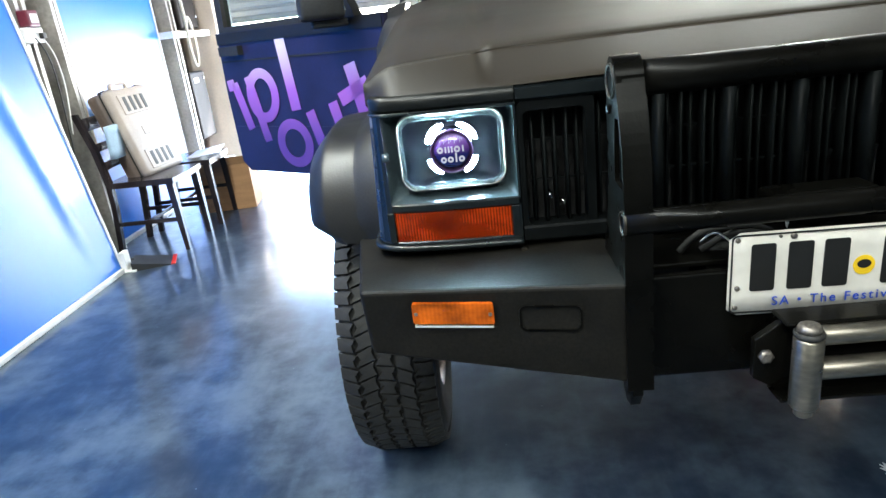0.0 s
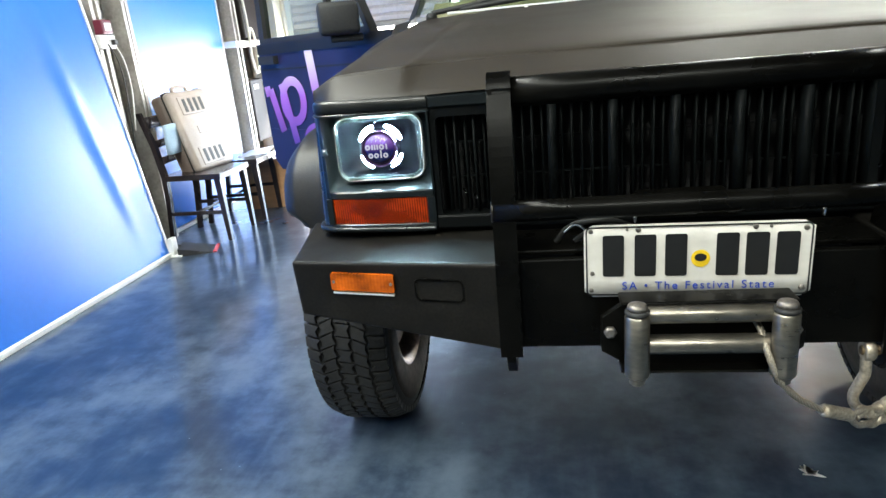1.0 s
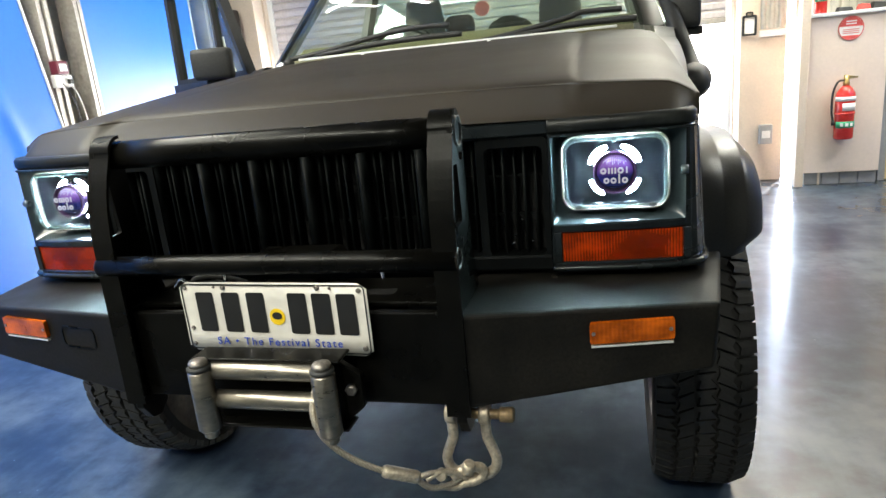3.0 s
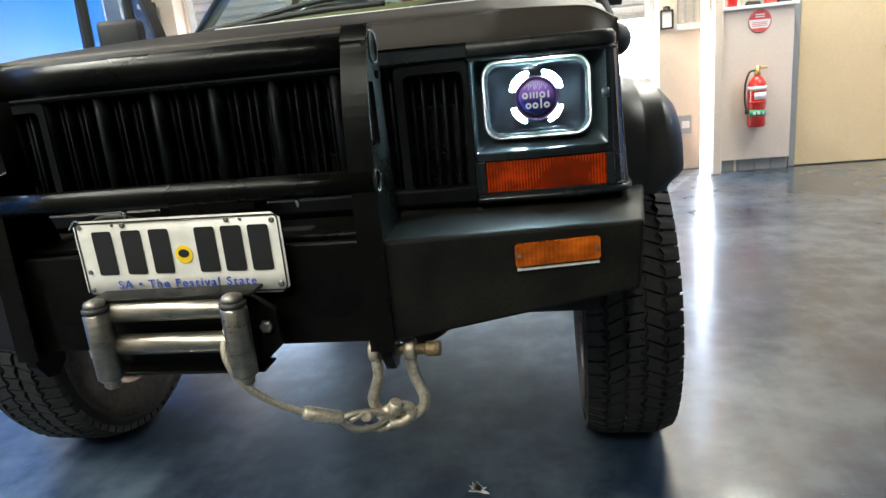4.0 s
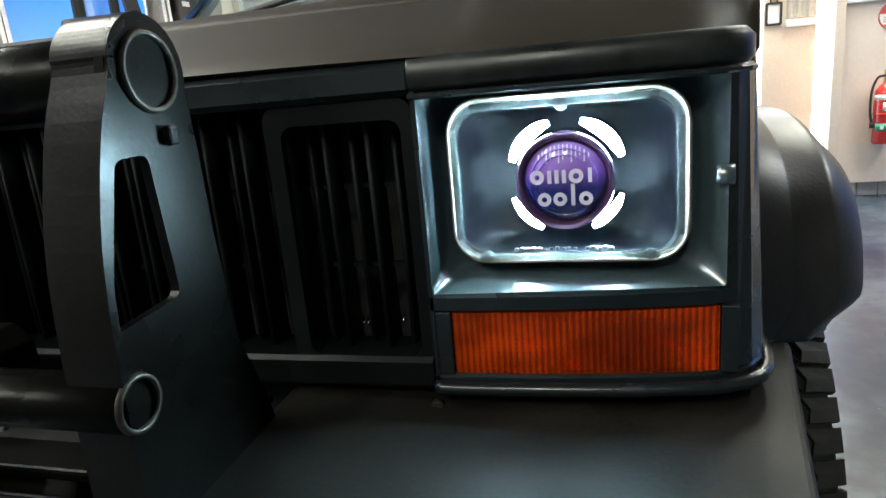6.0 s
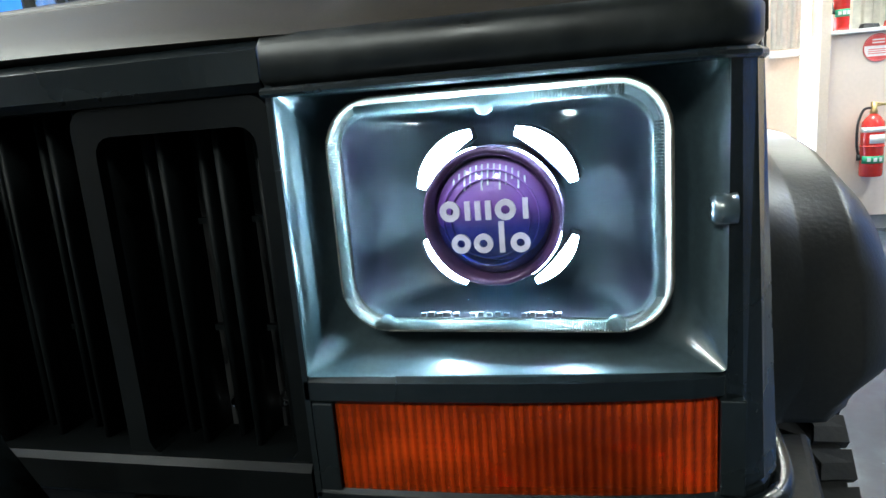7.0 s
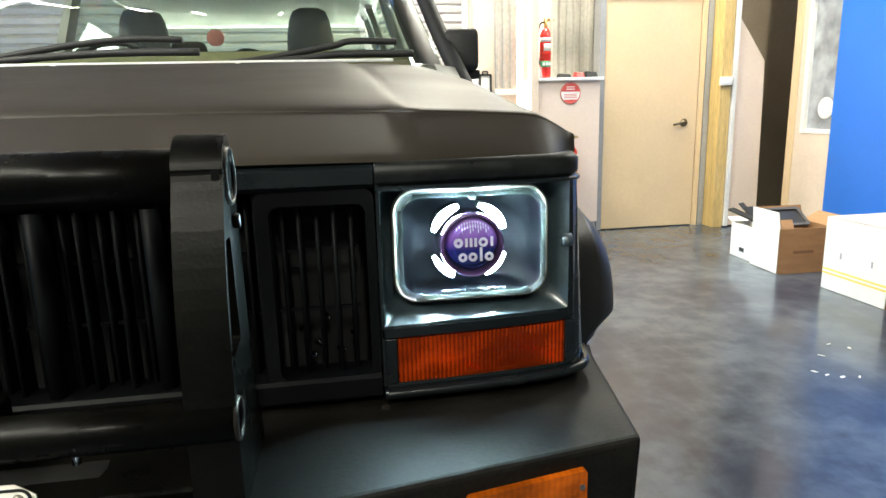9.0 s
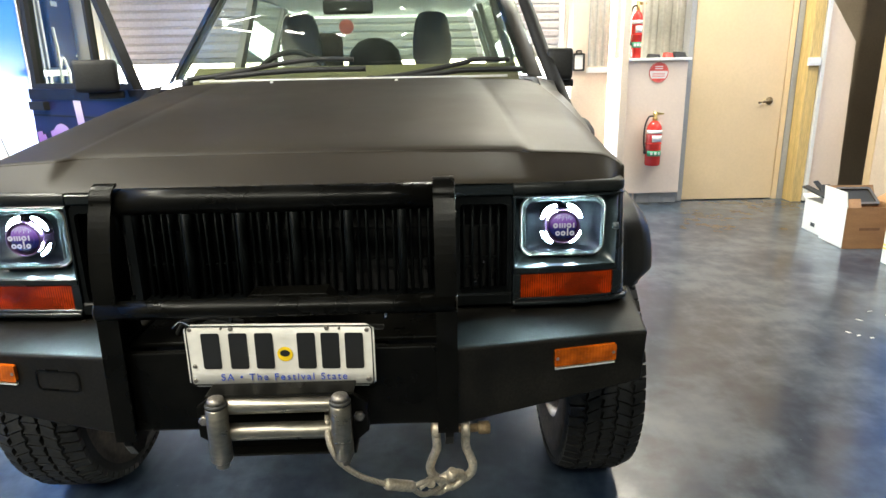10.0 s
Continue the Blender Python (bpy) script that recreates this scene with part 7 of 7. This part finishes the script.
sw = thing("light_switch", "white light switch block on the pine post", "light switch", (3.70, 4.678, 1.258))
b = bms()
box(b, (-0.055, -0.030, -0.035), (0.055, 0.0, 0.035), 0.006)
part("plate", b, WHITE_TRIM, sw)
for x in (-0.025, 0.025):
    b = bms()
    box(b, (x - 0.008, -0.035, -0.014), (x + 0.008, -0.030, 0.014), 0.002)
    part("rocker", b, LABEL_WHITE, sw)

hook = thing("key_frame", "small black-framed white notice hanging on the pilaster", "notice", (1.715, 5.072, 1.29))
b = bms()
frame_slab(b, round_rect(0, 0, 0.11, 0.16, 0.012, 3), round_rect(0, 0, 0.078, 0.128, 0.008, 3), "y", -0.012, 0.004)
part("rim", b, SOFT_BLACK, hook)
b = bms()
box(b, (-0.040, -0.004, -0.065), (0.040, 0.003, 0.065))
part("card", b, LABEL_WHITE, hook)
b = bms()
hose(b, [(-0.02, 0.0, 0.08), (-0.02, 0.0, 0.10), (0.02, 0.0, 0.10), (0.02, 0.0, 0.08)], 0.006, 8)
part("bail", b, SOFT_BLACK, hook)
lowbox = thing("isolator_box", "small grey switch box low on the pilaster", "switch box", (1.86, 5.075, 0.40))
b = bms()
box(b, (-0.05, -0.05, -0.08), (0.05, 0.004, 0.08), 0.006)
part("case", b, GREY_TONE, lowbox)
b = bms()
box(b, (-0.032, -0.054, -0.03), (0.032, -0.050, 0.03), 0.001)
part("face", b, LABEL_WHITE, lowbox)

# cartons on the floor by the blue wall
a = carton("carton", "open carton with white and brown sides, black parts sticking out", (3.358, 3.262, 0), -3, (0.36, 0.30, 0.294), CARTON, group="cartons by the blue wall")
b = bms()
box(b, (-0.184, -0.150, 0.004), (-0.1805, 0.150, 0.292))
part("white_side", b, CARTON_WHITE, a, "white printed carton side")
flap(a, (-0.18, -0.15, 0.294), (-0.18, 0.15, 0.294), (-1, 0, 0), 84, 0.105, CARTON_WHITE)
flap(a, (-0.18, 0.15, 0.294), (0.18, 0.15, 0.294), (0, 1, 0), 74, 0.10, CARTON)
flap(a, (0.18, -0.15, 0.294), (0.18, 0.15, 0.294), (1, 0, 0), 30, 0.12, CARTON)
flap(a, (-0.172, -0.146, 0.290), (-0.085, -0.146, 0.290), (0.25, 0.9, 0), 50, 0.07, CARTON)
b = bms()
box(b, (-0.02, 0.1512, 0.30), (0.03, 0.1530, 0.35))
part("tape", b, LABEL_WHITE, a, "glossy clear tape on the inner flap")
b = bms()
box(b, (-0.08, -0.0015, 0.13), (0.06, 0.0, 0.15), 0, Matrix.Translation((0, -0.1503, 0)))
part("print_bar", b, mat("brown_print", (0.22, 0.115, 0.06), 0.8, grain=0.1, scale=60), a)
sm = carton("carton", "small white carton with a dark printed mark and black offcuts", (3.312, 3.595, 0), -3, (0.17, 0.27, 0.24), CARTON_WHITE, group="cartons by the blue wall")
flap(sm, (0.085, 0.135, 0.24), (-0.085, 0.135, 0.24), (0, 1, 0), 20, 0.07, CARTON_WHITE)
b = bms()
box(b, (-0.0865, -0.045, 0.045), (-0.0852, 0.015, 0.075))
part("print_bar", b, PLATE_INK, sm)
for p, q, w, r in (((0.07, -0.15, 0.226), (-0.11, 0.12, 0.335), 0.040, 0.016), ((0.05, -0.05, 0.20), (0.02, 0.10, 0.345), 0.050, 0.020), ((0.06, -0.02, 0.21), (-0.03, 0.13, 0.372), 0.030, 0.012)):
    b = bms()
    d = (Vector(q) - Vector(p)).to_track_quat("Z", "Y").to_matrix().to_4x4()
    box(b, (-w, -r / 2, 0), (w, r / 2, (Vector(q) - Vector(p)).length), 0.005, Matrix.Translation(p) @ d)
    single("plastic_offcut", b, SOFT_BLACK, "black plastic trim piece sticking out of a carton", "trim piece", group="black trim pieces", at=(3.312, 3.595, 0), turn=-3)
tray = thing("black_tray", "dark grey plastic tray lying in the open carton", "tray", (3.375, 3.365, 0.292), -3)
tilt = Matrix.Rotation(0.55, 4, "X")
b = bms()
frame_slab(b, round_rect(0, 0, 0.25, 0.18, 0.02, 4), round_rect(0, 0, 0.21, 0.14, 0.015, 4), "z", 0.03, 0.05)
bmesh.ops.transform(b, matrix=tilt, verts=b.verts)
part("rim", b, mat("dusty_grey_plastic", (0.085, 0.075, 0.065), 0.45, grain=0.2, scale=60, stain=0.2), tray, "dusty grey rim")
b = bms()
loft(b, [[tilt @ Vector((x, y, z)) for x, y in round_rect(0, 0, w, d, 0.015, 4)] for z, w, d in ((0.0, 0.19, 0.12), (0.004, 0.20, 0.13), (0.036, 0.214, 0.144))])
part("dish", b, SOFT_BLACK, tray)
bx = carton("carton", "closed carton with white and brown sides and yellow tape", (3.462, 2.57, 0), 0.6, (0.46, 0.46, 0.425), CARTON, group="cartons by the blue wall")
b = bms()
box(b, (-0.2345, -0.229, 0.003), (-0.2305, 0.229, 0.424))
part("white_side", b, CARTON_WHITE, bx, "white printed carton side")
b = bms()
box(b, (-0.234, -0.23, 0.4255), (-0.002, 0.23, 0.4295), 0.001)
box(b, (0.002, -0.23, 0.4255), (0.23, 0.23, 0.4295), 0.001)
part("lid", b, mat("pale_pinkish_board", (0.52, 0.46, 0.43), 0.6, grain=0.06, scale=60, stain=0.15, stain_scale=6), bx, "pale lid flaps")
for z in (0.095, 0.118):
    b = bms()
    box(b, (-0.2362, -0.229, z), (-0.2346, 0.229, z + 0.010))
    part("tape", b, TAPE_YELLOW, bx, "yellow tape")
    b = bms()
    box(b, (-0.229, -0.2322, z), (0.229, -0.2302, z + 0.012))
    part("tape", b, TAPE_YELLOW, bx, "yellow tape")
for y in (-0.12, 0.1):
    b = bms()
    box(b, (-0.2360, y - 0.006, 0.20), (-0.2346, y + 0.006, 0.235))
    part("print_bar", b, GREY_TONE, bx)

# worn pale tape on the floor
b = bms()
edge_a = [(-2.0 + 0.05 * k, -0.010 - 0.003 * math.sin(2.7 * k) * math.sin(0.9 * k)) for k in range(24)]
edge_b = [(-2.0 + 0.05 * k, 0.010 + 0.003 * math.sin(1.9 * k + 1) * math.sin(1.3 * k)) for k in range(24)]
slab(b, edge_a + edge_b[::-1], "z", 0.0004, 0.0012)
single("floor_tape", b, OLD_TAPE, "worn strip of pale tape stuck to the concrete floor", "floor tape", at=(0, 0.281, 0), turn=2.5)

# pale paint splash on the floor
b = bms()
random.seed(4)
for k in range(14):
    a, l, w = random.uniform(0, math.tau), random.uniform(0.012, 0.034), random.uniform(0.003, 0.007)
    c0 = Vector((random.uniform(-0.006, 0.006), random.uniform(-0.006, 0.006), 0))
    d = Vector((math.cos(a), math.sin(a), 0))
    n = Vector((-d.y, d.x, 0)) * w
    ring = [c0 - n, c0 + d * l * 0.6 - n * 0.7, c0 + d * l, c0 + d * l * 0.6 + n * 0.7, c0 + n]
    loft(b, [[p + Vector((0, 0, 0.0005)) for p in ring], [p + Vector((0, 0, 0.002)) for p in ring]], smooth=False)
single("paint_splash", b, LABEL_WHITE, "small white paint splash on the concrete floor", "paint splash", at=(0.395, 0.438, 0))
random.seed(9)
for k in range(7):
    b = bms()
    w, d = random.uniform(0.008, 0.02), random.uniform(0.004, 0.009)
    ring = [(-w, -d * 0.5, 0), (w * 0.6, -d, 0), (w, d * 0.3, 0), (-w * 0.3, d, 0)]
    loft(b, [[Vector(p) + Vector((0, 0, 0.0004)) for p in ring], [Vector(p) + Vector((0, 0, 0.002)) for p in ring]], smooth=False)
    single("paint_flake", b, LABEL_WHITE, "pale paint flake lying on the concrete floor", "paint flake", group="paint flakes on the floor", at=(2.35 + (random.uniform(-0.05, 0.55) if k else 0), 1.67 + (random.uniform(-0.15, 0.35) if k else 0), 0), turn=random.uniform(0, 180))
